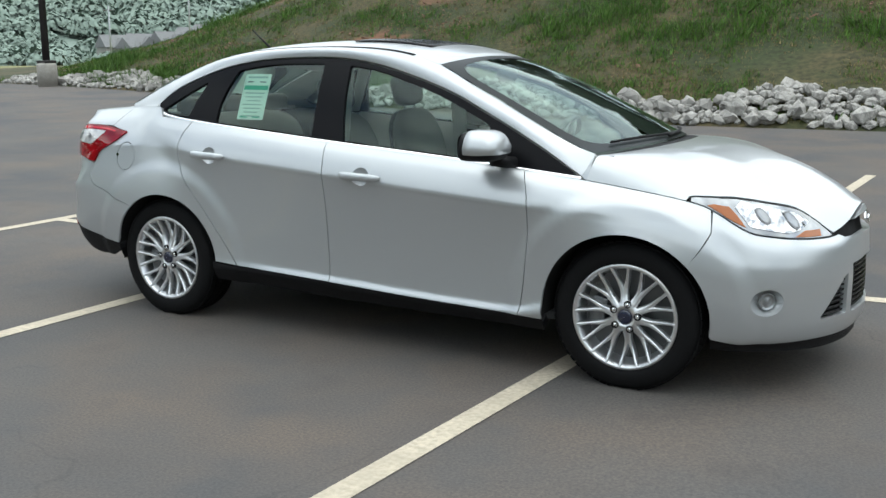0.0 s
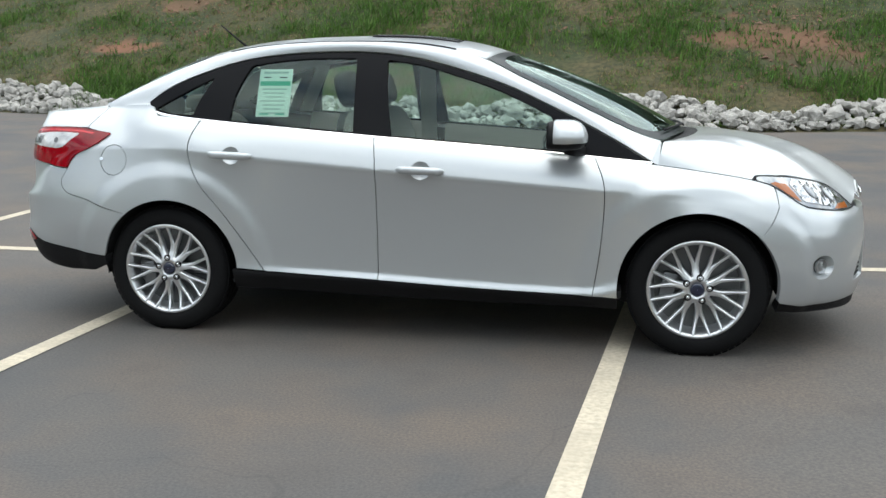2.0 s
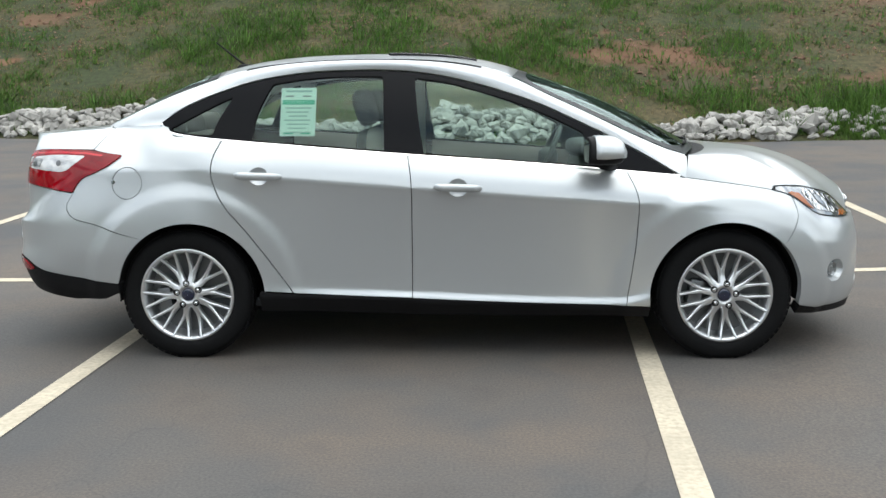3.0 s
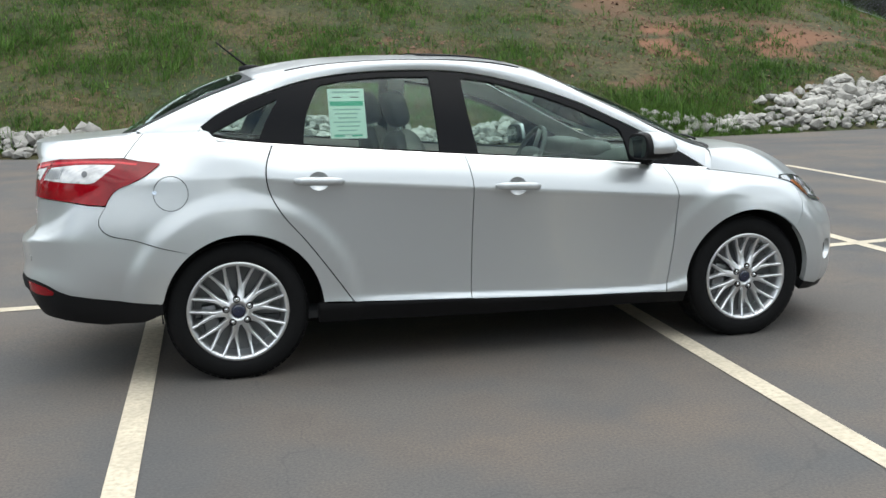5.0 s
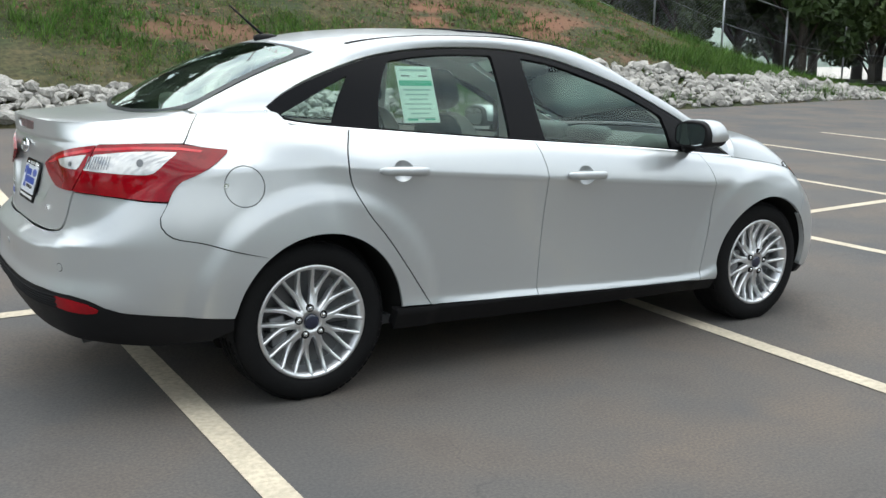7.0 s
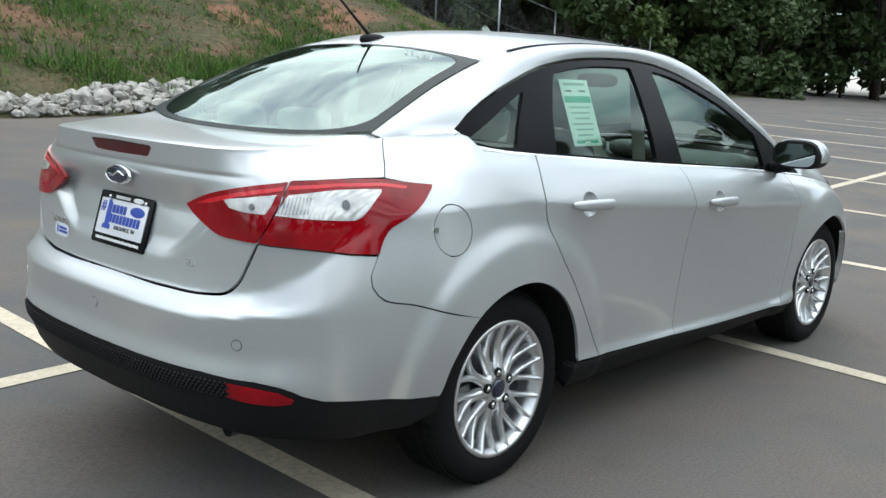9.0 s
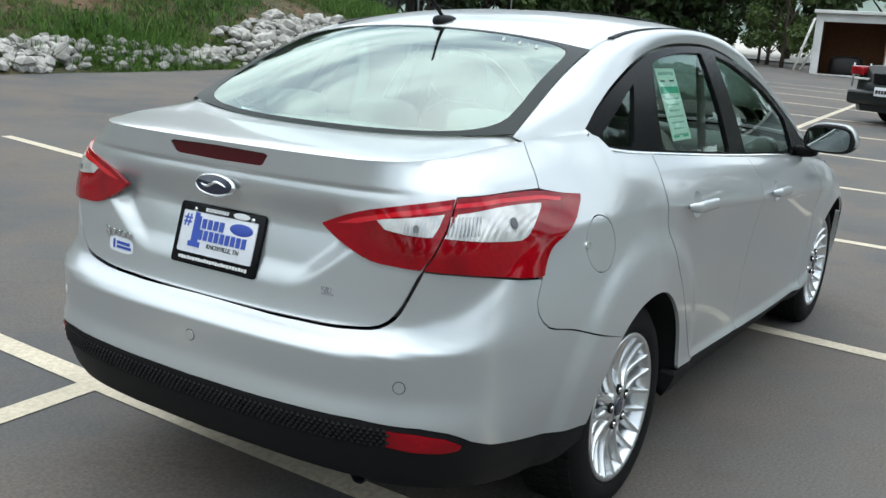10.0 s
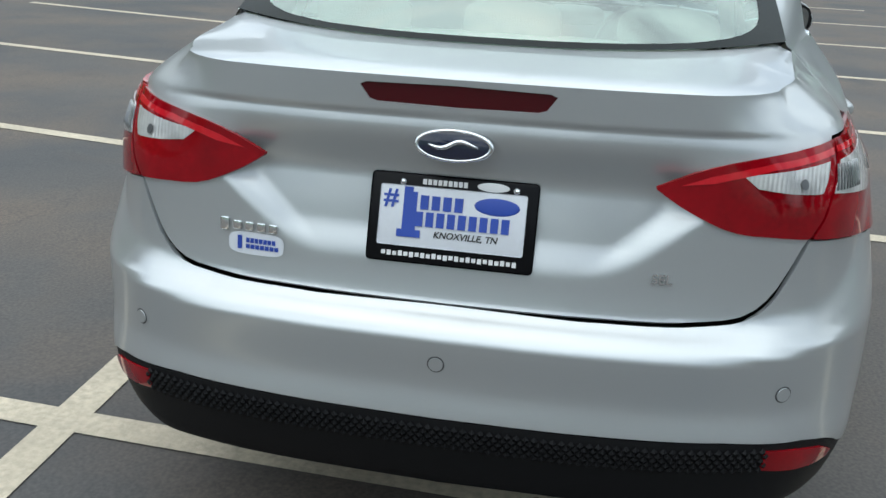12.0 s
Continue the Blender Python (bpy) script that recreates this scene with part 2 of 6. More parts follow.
def lathe(profile, n, axis_y=True):
    """Verts and faces of a profile (radius, offset) turned about the y axis."""
    verts, faces = [], []
    k = len(profile)
    for i in range(n):
        a = 2 * math.pi * i / n
        for r, o in profile:
            verts.append((r * math.cos(a), o, r * math.sin(a)))
    for i in range(n):
        j = (i + 1) % n
        for q in range(k - 1):
            faces.append((i * k + q, i * k + q + 1, j * k + q + 1, j * k + q))
    return verts, faces


def pchip(xs, ys, x):
    """Smooth interpolation with no overshoot; ys may hold several columns."""
    xs, ys, x = np.asarray(xs, float), np.asarray(ys, float), np.asarray(x, float)
    h, d = np.diff(xs), np.diff(ys, axis=0)
    hh = h.reshape((-1,) + (1,) * (ys.ndim - 1))
    d = d / hh
    m = np.zeros_like(ys)
    a, b, ha, hb = d[:-1], d[1:], hh[:-1], hh[1:]
    w1, w2 = 2 * hb + ha, hb + 2 * ha
    with np.errstate(divide="ignore", invalid="ignore"):
        mid = (w1 + w2) / (w1 / a + w2 / b)
    m[1:-1] = np.where(a * b > 0, mid, 0.0)
    m[0], m[-1] = d[0], d[-1]
    i = np.clip(np.searchsorted(xs, x) - 1, 0, len(xs) - 2)
    sh = x.shape + (1,) * (ys.ndim - 1)
    t = ((x - xs[i]) / h[i]).reshape(sh)
    t = np.clip(t, 0, 1)
    H = h[i].reshape(sh)
    return ((1 + 2 * t) * (1 - t) ** 2 * ys[i] + t * (1 - t) ** 2 * H * m[i] + t * t * (3 - 2 * t) * ys[i + 1] + t * t * (t - 1) * H * m[i + 1])


def catmull(points, n):
    """n points evenly along a smooth curve through points."""
    p = np.array(points, float)
    seg = np.sqrt(np.linalg.norm(np.diff(p, axis=0), axis=1))
    k = np.concatenate([[0], np.cumsum(seg)])
    ext = np.vstack([2 * p[0] - p[1], p, 2 * p[-1] - p[-2]])
    kk = np.concatenate([[-seg[0]], k, [k[-1] + seg[-1]]])
    u = np.linspace(0, k[-1], n * 6)
    out = []
    for v in u:
        i = int(np.clip(np.searchsorted(k, v, side="right") - 1, 0, len(p) - 2)) + 1
        t0, t1, t2, t3 = kk[i - 1:i + 3]
        p0, p1, p2, p3 = ext[i - 1:i + 3]
        a1 = (t1 - v) / (t1 - t0) * p0 + (v - t0) / (t1 - t0) * p1
        a2 = (t2 - v) / (t2 - t1) * p1 + (v - t1) / (t2 - t1) * p2
        a3 = (t3 - v) / (t3 - t2) * p2 + (v - t2) / (t3 - t2) * p3
        b1 = (t2 - v) / (t2 - t0) * a1 + (v - t0) / (t2 - t0) * a2
        b2 = (t3 - v) / (t3 - t1) * a2 + (v - t1) / (t3 - t1) * a3
        out.append((t2 - v) / (t2 - t1) * b1 + (v - t1) / (t2 - t1) * b2)
    out = np.array(out)
    arc = np.concatenate([[0], np.cumsum(np.linalg.norm(np.diff(out, axis=0), axis=1))])
    q = np.linspace(0, arc[-1], n)
    return np.stack([np.interp(q, arc, out[:, j]) for j in range(out.shape[1])], 1)


def inside(poly, pts):
    """Which points lie in a polygon."""
    x, y = pts[:, 0], pts[:, 1]
    r = np.zeros(len(pts), bool)
    p = np.asarray(poly, float)
    for (x1, y1), (x2, y2) in zip(p, np.roll(p, -1, 0)):
        with np.errstate(divide="ignore", invalid="ignore"):
            c = ((y1 > y) != (y2 > y)) & (x < (x2 - x1) * (y - y1) / (y2 - y1) + x1)
        r ^= c
    return r


def dense(poly, step):
    """A closed outline with points at most step apart."""
    out = []
    p = [np.array(q, float) for q in poly]
    for a, b in zip(p, p[1:] + p[:1]):
        n = max(1, int(math.ceil(np.linalg.norm(b - a) / step)))
        out += [a + (b - a) * i / n for i in range(n)]
    return np.array(out)


def edge_gap(poly, pts):
    """The distance of points to an outline."""
    d = np.full(len(pts), 1e9)
    for a, b in zip(poly, np.roll(poly, -1, 0)):
        ab = b - a
        t = np.clip(((pts - a) @ ab) / max(ab @ ab, 1e-12), 0, 1)
        d = np.minimum(d, np.linalg.norm(pts - a - t[:, None] * ab, axis=1))
    return d


def fill(outline, holes=(), step=0.03, edge=0.02):
    """Points and triangles that fill a flat outline, with holes; the loops of its border come first."""
    loops = [dense(outline, edge)] + [dense(h, edge) for h in holes]
    lo, hi = loops[0].min(0), loops[0].max(0)
    gx, gy = np.meshgrid(np.arange(math.floor(lo[0] / step), hi[0] / step) * step, np.arange(math.floor(lo[1] / step), hi[1] / step) * step)
    grid = np.stack([gx.ravel(), gy.ravel()], 1)
    keep = inside(loops[0], grid)
    for l in loops:
        keep &= edge_gap(l, grid) > step * 0.4
    for l in loops[1:]:
        keep &= ~inside(l, grid)
    pts = np.vstack(loops + [grid[keep]])
    edges, base = [], 0
    for l in loops:
        n = len(l)
        edges += [(base + i, base + (i + 1) % n) for i in range(n)]
        base += n
    v, e, f, *_ = delaunay_2d_cdt([Vector(p) for p in pts], edges, [], 0, 1e-6)
    v = np.array([tuple(q) for q in v])
    f = np.array([t for t in f if len(t) == 3])
    c = v[f].mean(1)
    ok = inside(loops[0], c)
    for l in loops[1:]:
        ok &= ~inside(l, c)
    f = f[ok]
    a, b, c = v[f[:, 0]], v[f[:, 1]], v[f[:, 2]]
    area = (b[:, 0] - a[:, 0]) * (c[:, 1] - a[:, 1]) - (b[:, 1] - a[:, 1]) * (c[:, 0] - a[:, 0])
    f[area < 0] = f[area < 0][:, ::-1]
    return v, f[np.abs(area) > 1e-9]


def sheared(func, k=.0745, squeeze=.4):
    """A surface whose second coordinate runs along a slanting crease."""
    there = lambda pts: [(s * squeeze, z + k * (s - 1.1) - .862) for s, z in pts]
    def back(uv):
        uv = np.atleast_2d(np.asarray(uv, float))
        s = uv[:, 0] / squeeze
        return func(np.stack([s, uv[:, 1] - k * (s - 1.1) + .862], 1))
    return back, there


def surface_part(name, func, outline, mat, parent, holes=(), lift=0.0, depth=0.012, step=0.03, edge=0.02, flip=False, label="", round_edge=0.003):
    """A panel: an outline in a surface's own two coordinates, laid on func(uv) -> place, with a border turned inwards by depth."""
    uv, f = fill(outline, holes, step, edge)
    e = 0.006
    p = func(uv)
    du = func(uv + [e, 0]) - func(uv - [e, 0])
    dv = func(uv + [0, e]) - func(uv - [0, e])
    n = np.cross(du, dv)
    n /= np.maximum(np.linalg.norm(n, axis=1), 1e-9)[:, None]
    if flip:
        n, f = -n, f[:, ::-1]
    p = p + n * lift
    count = {}
    for t in f:
        for a, b in ((t[0], t[1]), (t[1], t[2]), (t[2], t[0])):
            count[(a, b)] = 1
    border = [(a, b) for (a, b) in count if (b, a) not in count]
    verts, faces, norms = list(p), [tuple(t) for t in f], list(n)
    if depth:
        ids = {}
        for a, b in border:
            for q in (a, b):
                if q not in ids:
                    ids[q] = len(verts)
                    verts += [p[q], p[q] - n[q] * depth]
                    norms += [n[q], n[q]]
        for a, b in border:
            fa, fb = ids[a], ids[b]
            out = np.cross(p[b] - p[a], n[a])
            out /= max(np.linalg.norm(out), 1e-9)
            for k in (fa, fa + 1, fb, fb + 1):
                norms[k] = norms[k] * 0.4 + out * 0.6
            faces.append((fb, fa, fa + 1, fb + 1))
    return obj(name, verts, faces, mat, parent, label, normals=norms)


def loft(name, rows, mat, parent, label="", flip=False, thick=0.0, smooth=True):
    """A skin through rows of points, each with the same number of points."""
    k, n = len(rows), len(rows[0])
    verts = [p for r in rows for p in r]
    faces = []
    for i in range(k - 1):
        for j in range(n - 1):
            q = (i * n + j, i * n + j + 1, (i + 1) * n + j + 1, (i + 1) * n + j)
            faces.append(q[::-1] if flip else q)
    ob = obj(name, verts, faces, mat, parent, label, smooth=smooth)
    if thick:
        s = ob.modifiers.new("thickness", "SOLIDIFY")
        s.thickness, s.offset = thick, -1
    return ob

# ================= the silver sedan: surfaces =================
PLAN = catmull([(-0.985, 0), (-0.979, 0.28), (-0.950, 0.50), (-0.890, 0.655), (-0.755, 0.772), (-0.5, 0.837), (-0.15, 0.874), (0.5, 0.888), (1.3, 0.894),
                (2.1, 0.890), (2.65, 0.885), (2.95, 0.845), (3.15, 0.765), (3.30, 0.64), (3.42, 0.45), (3.50, 0.22), (3.528, 0)], 500)
PLAN[0, 1] = PLAN[-1, 1] = 0.0
ARC = np.concatenate([[0], np.cumsum(np.linalg.norm(np.diff(PLAN, axis=0), axis=1))])
ARC -= np.interp(0.0, PLAN[:, 0], ARC)
S0, S1 = ARC[0], ARC[-1]
TAN = np.gradient(PLAN, axis=0)
TAN /= np.linalg.norm(TAN, axis=1)[:, None]
INW = np.stack([TAN[:, 1], -TAN[:, 0]], 1)
INW[0], INW[-1] = (1, 0), (-1, 0)


def sx(x):
    return float(np.interp(x, PLAN[:, 0], ARC))


def sy_rear(y):
    k = 220
    return float(np.interp(y, PLAN[:k, 1], ARC[:k]))


def sy_front(y):
    k = 120
    return float(np.interp(-y, -PLAN[-k:, 1], ARC[-k:]))


STATIONS = []


def station(s, zs, ins):
    STATIONS.append((s, np.array(zs), np.array(ins)))


station(S0, [.27, .36, .492, .565, .655, .667, .708, .88, 1.035, 1.112], [.10, .035, -.004, .007, .002, .012, .070, .090, .098, .094])
station(sy_rear(.45), [.27, .36, .494, .565, .658, .671, .712, .88, 1.035, 1.112], [.10, .035, -.004, .007, .002, .012, .068, .084, .098, .100])
station(sy_rear(.70), [.27, .36, .485, .57, .680, .70, .76, .90, 1.04, 1.118], [.10, .03, -.002, .008, .006, .020, .045, .052, .100, .185])
station(sx(-.5), [.24, .36, .46, .56, .66, .90, .93, .96, 1.05, 1.138], [.08, .03, .01, .0, .002, .048, .055, .068, .128, .228])
station(sx(-.385), [.24, .35, .45, .56, .66, .90, .94, .96, 1.06, 1.148], [.075, .028, .01, .0, .002, .046, .054, .066, .138, .232])
station(sx(-.26), [.24, .345, .445, .555, .66, .912, .945, .963, 1.055, 1.155], [.072, .026, .01, .0, .003, .045, .051, .061, .128, .208])
station(sx(-.14), [.24, .34, .44, .55, .66, .925, .95, .965, 1.05, 1.16], [.07, .025, .01, .0, .004, .044, .049, .055, .097, .183])
station(sx(0), [.24, .33, .42, .54, .66, .928, .944, .954, 1.03, 1.105], [.06, .02, .01, .0, .004, .043, .045, .048, .076, .135])
station(sx(.3), [.22, .29, .335, .40, .55, .9056, .9216, .9316, 1.03, 1.08], [.09, .05, .036, .036, .030, .0145, .012, .0145, .070, .112])
station(sx(1.1), [.20, .27, .312, .350, .52, .846, .862, .872, .97, 1.017], [.11, .065, .042, .060, .050, .0045, .0, .0022, .046, .088])
station(sx(2.1), [.19, .245, .282, .320, .48, .7715, .7875, .7975, .89, .937], [.11, .065, .044, .060, .050, .0045, .0, .0022, .046, .092])
station(sx(2.65), [.22, .30, .40, .52, .64, .7305, .7465, .7565, .82, .873], [.05, .02, .005, .0, .0, .020, .0255, .0285, .056, .11])
station(sx(2.95), [.22, .28, .36, .46, .56, .64, .70, .75, .79, .822], [.06, .025, .01, .0, .0, .01, .028, .046, .07, .10])
station(sx(3.2), [.22, .27, .34, .42, .50, .56, .61, .645, .675, .70], [.06, .02, .005, .0, .0, .005, .02, .035, .055, .08])
station(sy_front(.40), [.22, .27, .33, .41, .49, .55, .60, .630, .652, .668], [.03, .01, .0, .0, .0, .005, .016, .026, .042, .06])
station(S1, [.22, .27, .33, .41, .50, .57, .63, .69, .74, .775], [.04, .015, .005, .0, .003, .006, .01, .016, .028, .045])

SG = np.linspace(S0, S1, 560)
_st = np.array([t[0] for t in STATIONS])
_zl = pchip(_st, np.array([t[1] for t in STATIONS]), SG)
_il = pchip(_st, np.array([t[2] for t in STATIONS]), SG)
VG = np.linspace(0, 9, 420)
ZT = np.array([pchip(np.arange(10), z, VG) for z in _zl])
IT = np.array([pchip(z, i, pchip(np.arange(10), z, VG)) for z, i in zip(_zl, _il)])
# smooth the table a little along both ways, as pressed steel is
for _ in range(1):
    IT[:, 1:-1] = (IT[:, :-2] + 2 * IT[:, 1:-1] + IT[:, 2:]) / 4
    IT[1:-1] = (IT[:-2] + 2 * IT[1:-1] + IT[2:]) / 4


def shell(sz, sg=-1.0):
    """Places on the lower body: s runs along the plan from the tail's middle round the right side to the nose, z is the height."""
    sz = np.atleast_2d(np.asarray(sz, float))
    s, z = sz[:, 0].copy(), sz[:, 1]
    side = np.full(len(s), sg)
    m = s < S0
    s[m], side[m] = 2 * S0 - s[m], -sg
    m = s > S1
    s[m], side[m] = 2 * S1 - s[m], -sg
    f = (s - S0) / (S1 - S0) * (len(SG) - 1)
    i = np.clip(f.astype(int), 0, len(SG) - 2)
    f = f - i
    ins = np.empty(len(s))
    for k in range(len(s)):
        a = np.interp(z[k], ZT[i[k]], IT[i[k]])
        b = np.interp(z[k], ZT[i[k] + 1], IT[i[k] + 1])
        ins[k] = a * (1 - f[k]) + b * f[k]
    px, py = np.interp(s, ARC, PLAN[:, 0]), np.interp(s, ARC, PLAN[:, 1])
    for cx in (.03, 2.645):  # flared wheel arches
        r = np.hypot(px - cx, z - .325)
        t = np.clip((.565 - r) / .085, 0, 1)
        ins = ins - .016 * t * t * (3 - 2 * t)
    nx, ny = np.interp(s, ARC, INW[:, 0]), np.interp(s, ARC, INW[:, 1])
    ln = np.hypot(nx, ny)
    return np.stack([px + nx / ln * ins, (py + ny / ln * ins) * side, z], 1)


def top_z(s):
    s = S0 + abs(s - S0)
    s = S1 - abs(S1 - s)
    return float(np.interp(s, SG, ZT[:, -1]))


def top_point(s, sg=-1.0):
    return shell([(s, top_z(s))], sg)[0]


def belt_z(x):
    return 1.103 - 0.0805 * x + .008 * np.exp(-((x - 1.75) / .55) ** 2)


def belt_y(x):
    return pchip([-.4, -.15, .0, .6, 1.5, 2.5], [.655, .692, .720, .764, .785, .768], x)


def cabin(xz, sg=-1.0):
    """Places on the side windows' surface."""
    xz = np.atleast_2d(np.asarray(xz, float))
    d = xz[:, 1] - belt_z(xz[:, 0])
    y = belt_y(xz[:, 0]) - 0.30 * d - 0.32 * np.maximum(d, 0) ** 2
    return np.stack([xz[:, 0], y * sg, xz[:, 1]], 1)


# ================= the silver sedan: parts =================
car = tagged(new("sedan"), "silver four-door sedan with alloy wheels parked across painted stall lines", "car")
RIGHT, LEFT = -1.0, 1.0
rs = lambda pts: [(sx(x), z) for x, z in pts]


def arc_pts(cx, cz, r, a0, a1, n, rz=None):
    rz = rz or r
    return [(cx + r * math.cos(radians(a0 + (a1 - a0) * i / (n - 1))), cz + rz * math.sin(radians(a0 + (a1 - a0) * i / (n - 1)))) for i in range(n)]


def smooth_line(pts, n):
    return [tuple(p) for p in catmull(pts, n)]


G = 0.0022  # half a panel gap
RDOOR_REAR = smooth_line([(.19, 1.087), (.155, 1.0), (.155, .90), (.21, .78), (.32, .645), (.42, .51), (.535, .345)], 26)
BSEAM = smooth_line([(1.10, 1.015), (1.12, .90), (1.122, .63), (1.12, .318)], 14)
FSEAM = smooth_line([(2.16, .93), (2.205, .82), (2.21, .69), (2.19, .45), (2.165, .282)], 18)
ARCH_R = arc_pts(0.03, .325, .365, 128, 4, 30)
ARCH_R2 = arc_pts(0.03, .325, .365, 183, 128, 14)
ARCH_F = arc_pts(2.645, .325, .368, 186, 44, 30)
ARCH_F2 = arc_pts(2.645, .325, .368, 44, -6, 14)
LAMP_TIP = (-.320, 1.014)
belt_line = lambda x0, x1, n, dz=0.0: [(x0 + (x1 - x0) * i / (n - 1), belt_z(x0 + (x1 - x0) * i / (n - 1)) + dz) for i in range(n)]
shift = lambda pts, d: [(x + d, z) for x, z in pts]
CUP_R, CUP_F = (.385, .918), (1.345, .862)


RAIL_ENDS = {}


def make_side(sg):
    fl = sg > 0
    fn = lambda uv: shell(uv, sg)
    # rear quarter
    seam = smooth_line([(-.556, .832), (-.588, .765), (-.555, .714), (-.44, .683), (-.30, .640), ARCH_R[0]], 18)
    q = (smooth_line([(-.556, .832), (-.540, .868), (-.508, .904), (-.448, .930), (-.392, .958), LAMP_TIP], 14) + smooth_line([LAMP_TIP, (-.42, 1.028), (-.482, 1.040)], 6)[1:]
         + smooth_line([(-.478, 1.046), (-.440, 1.105), (-.408, top_z(sx(-.408)) - .001)], 8)
         + [(x, top_z(sx(x)) - .001) for x in np.linspace(-.39, -.10, 9)] + belt_line(-.06, .185, 6, -.004)
         + shift(RDOOR_REAR, -2 * G) + [(.41, .352)] + ARCH_R[::-1] + seam[::-1][1:-1])
    fuel = [(-.275 + .078 * math.cos(a), .882 + .078 * math.sin(a)) for a in np.linspace(0, 2 * math.pi, 40)[:-1]]
    quarter = surface_part("quarter_panel", fn, rs(q), M["paint"], car, holes=[rs(fuel)] if sg < 0 else [], flip=fl, step=.018, edge=.018)
    if sg < 0:
        disc = [(-.275 + .0745 * math.cos(a), .882 + .0745 * math.sin(a)) for a in np.linspace(0, 2 * math.pi, 40)[:-1]]
        flap = surface_part("fuel_flap", fn, rs(disc), M["paint"], quarter, flip=fl, lift=-.0008)
        nb = [(-.345 + .011 * math.cos(a), .887 + .009 * math.sin(a)) for a in np.linspace(0, 2 * math.pi, 14)[:-1]]
        surface_part("finger_notch", fn, rs(nb), M["chrome"], flap, flip=fl, lift=.004, step=.01, edge=.01)
    # doors
    for nm, cup, o in (("rear_door", CUP_R, shift(RDOOR_REAR, G) + [(.55, .341)] + smooth_line([(.56, .340), (.8, .330), (1.118, .3185)], 8) + shift(BSEAM, -G)[::-1]
                        + belt_line(1.09, .20, 22, -.004)),
                       ("front_door", CUP_F, shift(BSEAM, G) + smooth_line([(1.13, .3165), (1.6, .297), (2.16, .281)], 12) + shift(FSEAM, -G)[::-1]
                        + belt_line(2.15, 1.11, 24, -.004))):
        cups = [(cup[0] + .048 * math.cos(a), cup[1] + .043 * math.sin(a)) for a in np.linspace(0, 2 * math.pi, 30)[:-1]]
        f2, th_ = sheared(fn)
        door = surface_part(nm, f2, th_(rs(o)), M["paint"], car, holes=[th_(rs(cups))], flip=fl, step=.0125, edge=.012)
        # the scooped cup behind the handle
        cen = shell([(sx(cup[0]), cup[1])], sg)[0]
        rows = []
        for k in range(6):
            r = 1 - k / 5
            ring = shell([(sx(cup[0] + .049 * r * math.cos(a)), cup[1] + .044 * r * math.sin(a)) for a in np.linspace(0, 2 * math.pi, 29)], sg)
            ring[:, 1] -= sg * .024 * (1 - r ** 2.2)
            rows.append(list(ring))
        loft("handle_cup", rows, M["paint"], door, flip=not fl)
        hx = np.linspace(-.116, .116, 22)
        prof = []
        for x in hx:
            e = (1 - abs(x / .118) ** 5) ** .4
            c = shell([(sx(cup[0] + x), cup[1] + .002 - .03 * x)], sg)[0] + np.array([0, sg * (.030 if abs(x) < .09 else .030 - .022 * (abs(x) - .09) / .026), 0])
            prof.append([c + np.array([0, math.cos(a) * .013 * e, math.sin(a) * .0190 * e]) for a in np.linspace(0, 2 * math.pi, 13)])
        loft("handle", prof, M["paint"], door, flip=fl)
    # front fender
    fe = ([(2.1675, .2815)] + [(2.28, .277)] + ARCH_F + smooth_line([ARCH_F[-1], (2.955, .645), (3.0, .72)], 6)[1:]
          + [(x, top_z(sx(x)) - .002) for x in np.linspace(3.0, 2.40, 20)] + belt_line(2.36, 2.165, 5, -.006) + shift(FSEAM, G))
    f2, th_ = sheared(fn)
    surface_part("fender", f2, th_(rs(fe)), M["paint"], car, flip=fl, step=.0125, edge=.010)
    # black sill under the doors
    si = [(.37, .345), (.56, .334), (.8, .3255), (1.118, .313), (1.35, .303), (1.6, .2915), (1.88, .2835), (2.16, .2755), (2.28, .268)]
    sill = si + [(2.28, .215), (1.7, .215), (1.1, .222), (.37, .245)]
    surface_part("sill", fn, rs(sill), M["black_plastic"], car, flip=fl, lift=-.004, depth=.05)
    # inner skin added behind the gaps, black to stand for their shade
    lin = [(-.58, .40)] + [(x, z) for x, z in arc_pts(0.03, .325, .375, 170, 10, 20)] + [(.42, .26), (2.25, .24)] + arc_pts(2.645, .325, .378, 170, 10, 20) + [
        (3.02, .5), (3.0, .74), (2.88, .83), (2.4, .885), (2.0, .93), (1.0, 1.0), (0.1, 1.08), (-.1, 1.11), (-.35, 1.10), (-.58, 1.02)]
    surface_part("inner_skin", fn, rs(lin), M["dark"], car, flip=fl, lift=-.022, depth=0, step=.08, edge=.06)
    # wheel housings
    for cx in (0.03, 2.645):
        rows = []
        an_ = np.linspace(math.pi * 1.03, -math.pi * .03, 28)
        lip_ = shell([(sx(cx + .367 * math.cos(a)), max(.325 + .367 * math.sin(a), .26)) for a in an_], sg)
        lip_[:, 1] -= sg * .004
        rows.append(list(lip_))
        for yy in (.82, .70, .52):
            rows.append([(cx + .372 * math.cos(a), sg * yy, max(.325 + .372 * math.sin(a), .26)) for a in np.linspace(math.pi * 1.03, -math.pi * .03, 28)])
        rows.append([(cx, sg * .51, .33)] * 28)
        loft("wheel_housing", rows, M["dark"], car, flip=fl)
        # black disc added behind the tyre to keep the arch as dark as shade
        disc_ = [(cx + .374 * math.cos(a), sg * .595, max(.325 + .374 * math.sin(a), .20)) for a in np.linspace(0, 2 * math.pi, 41)]
        loft("splash_shield", [disc_, [(cx, sg * .590, .325)] * 41], M["dark"], car, flip=fl)
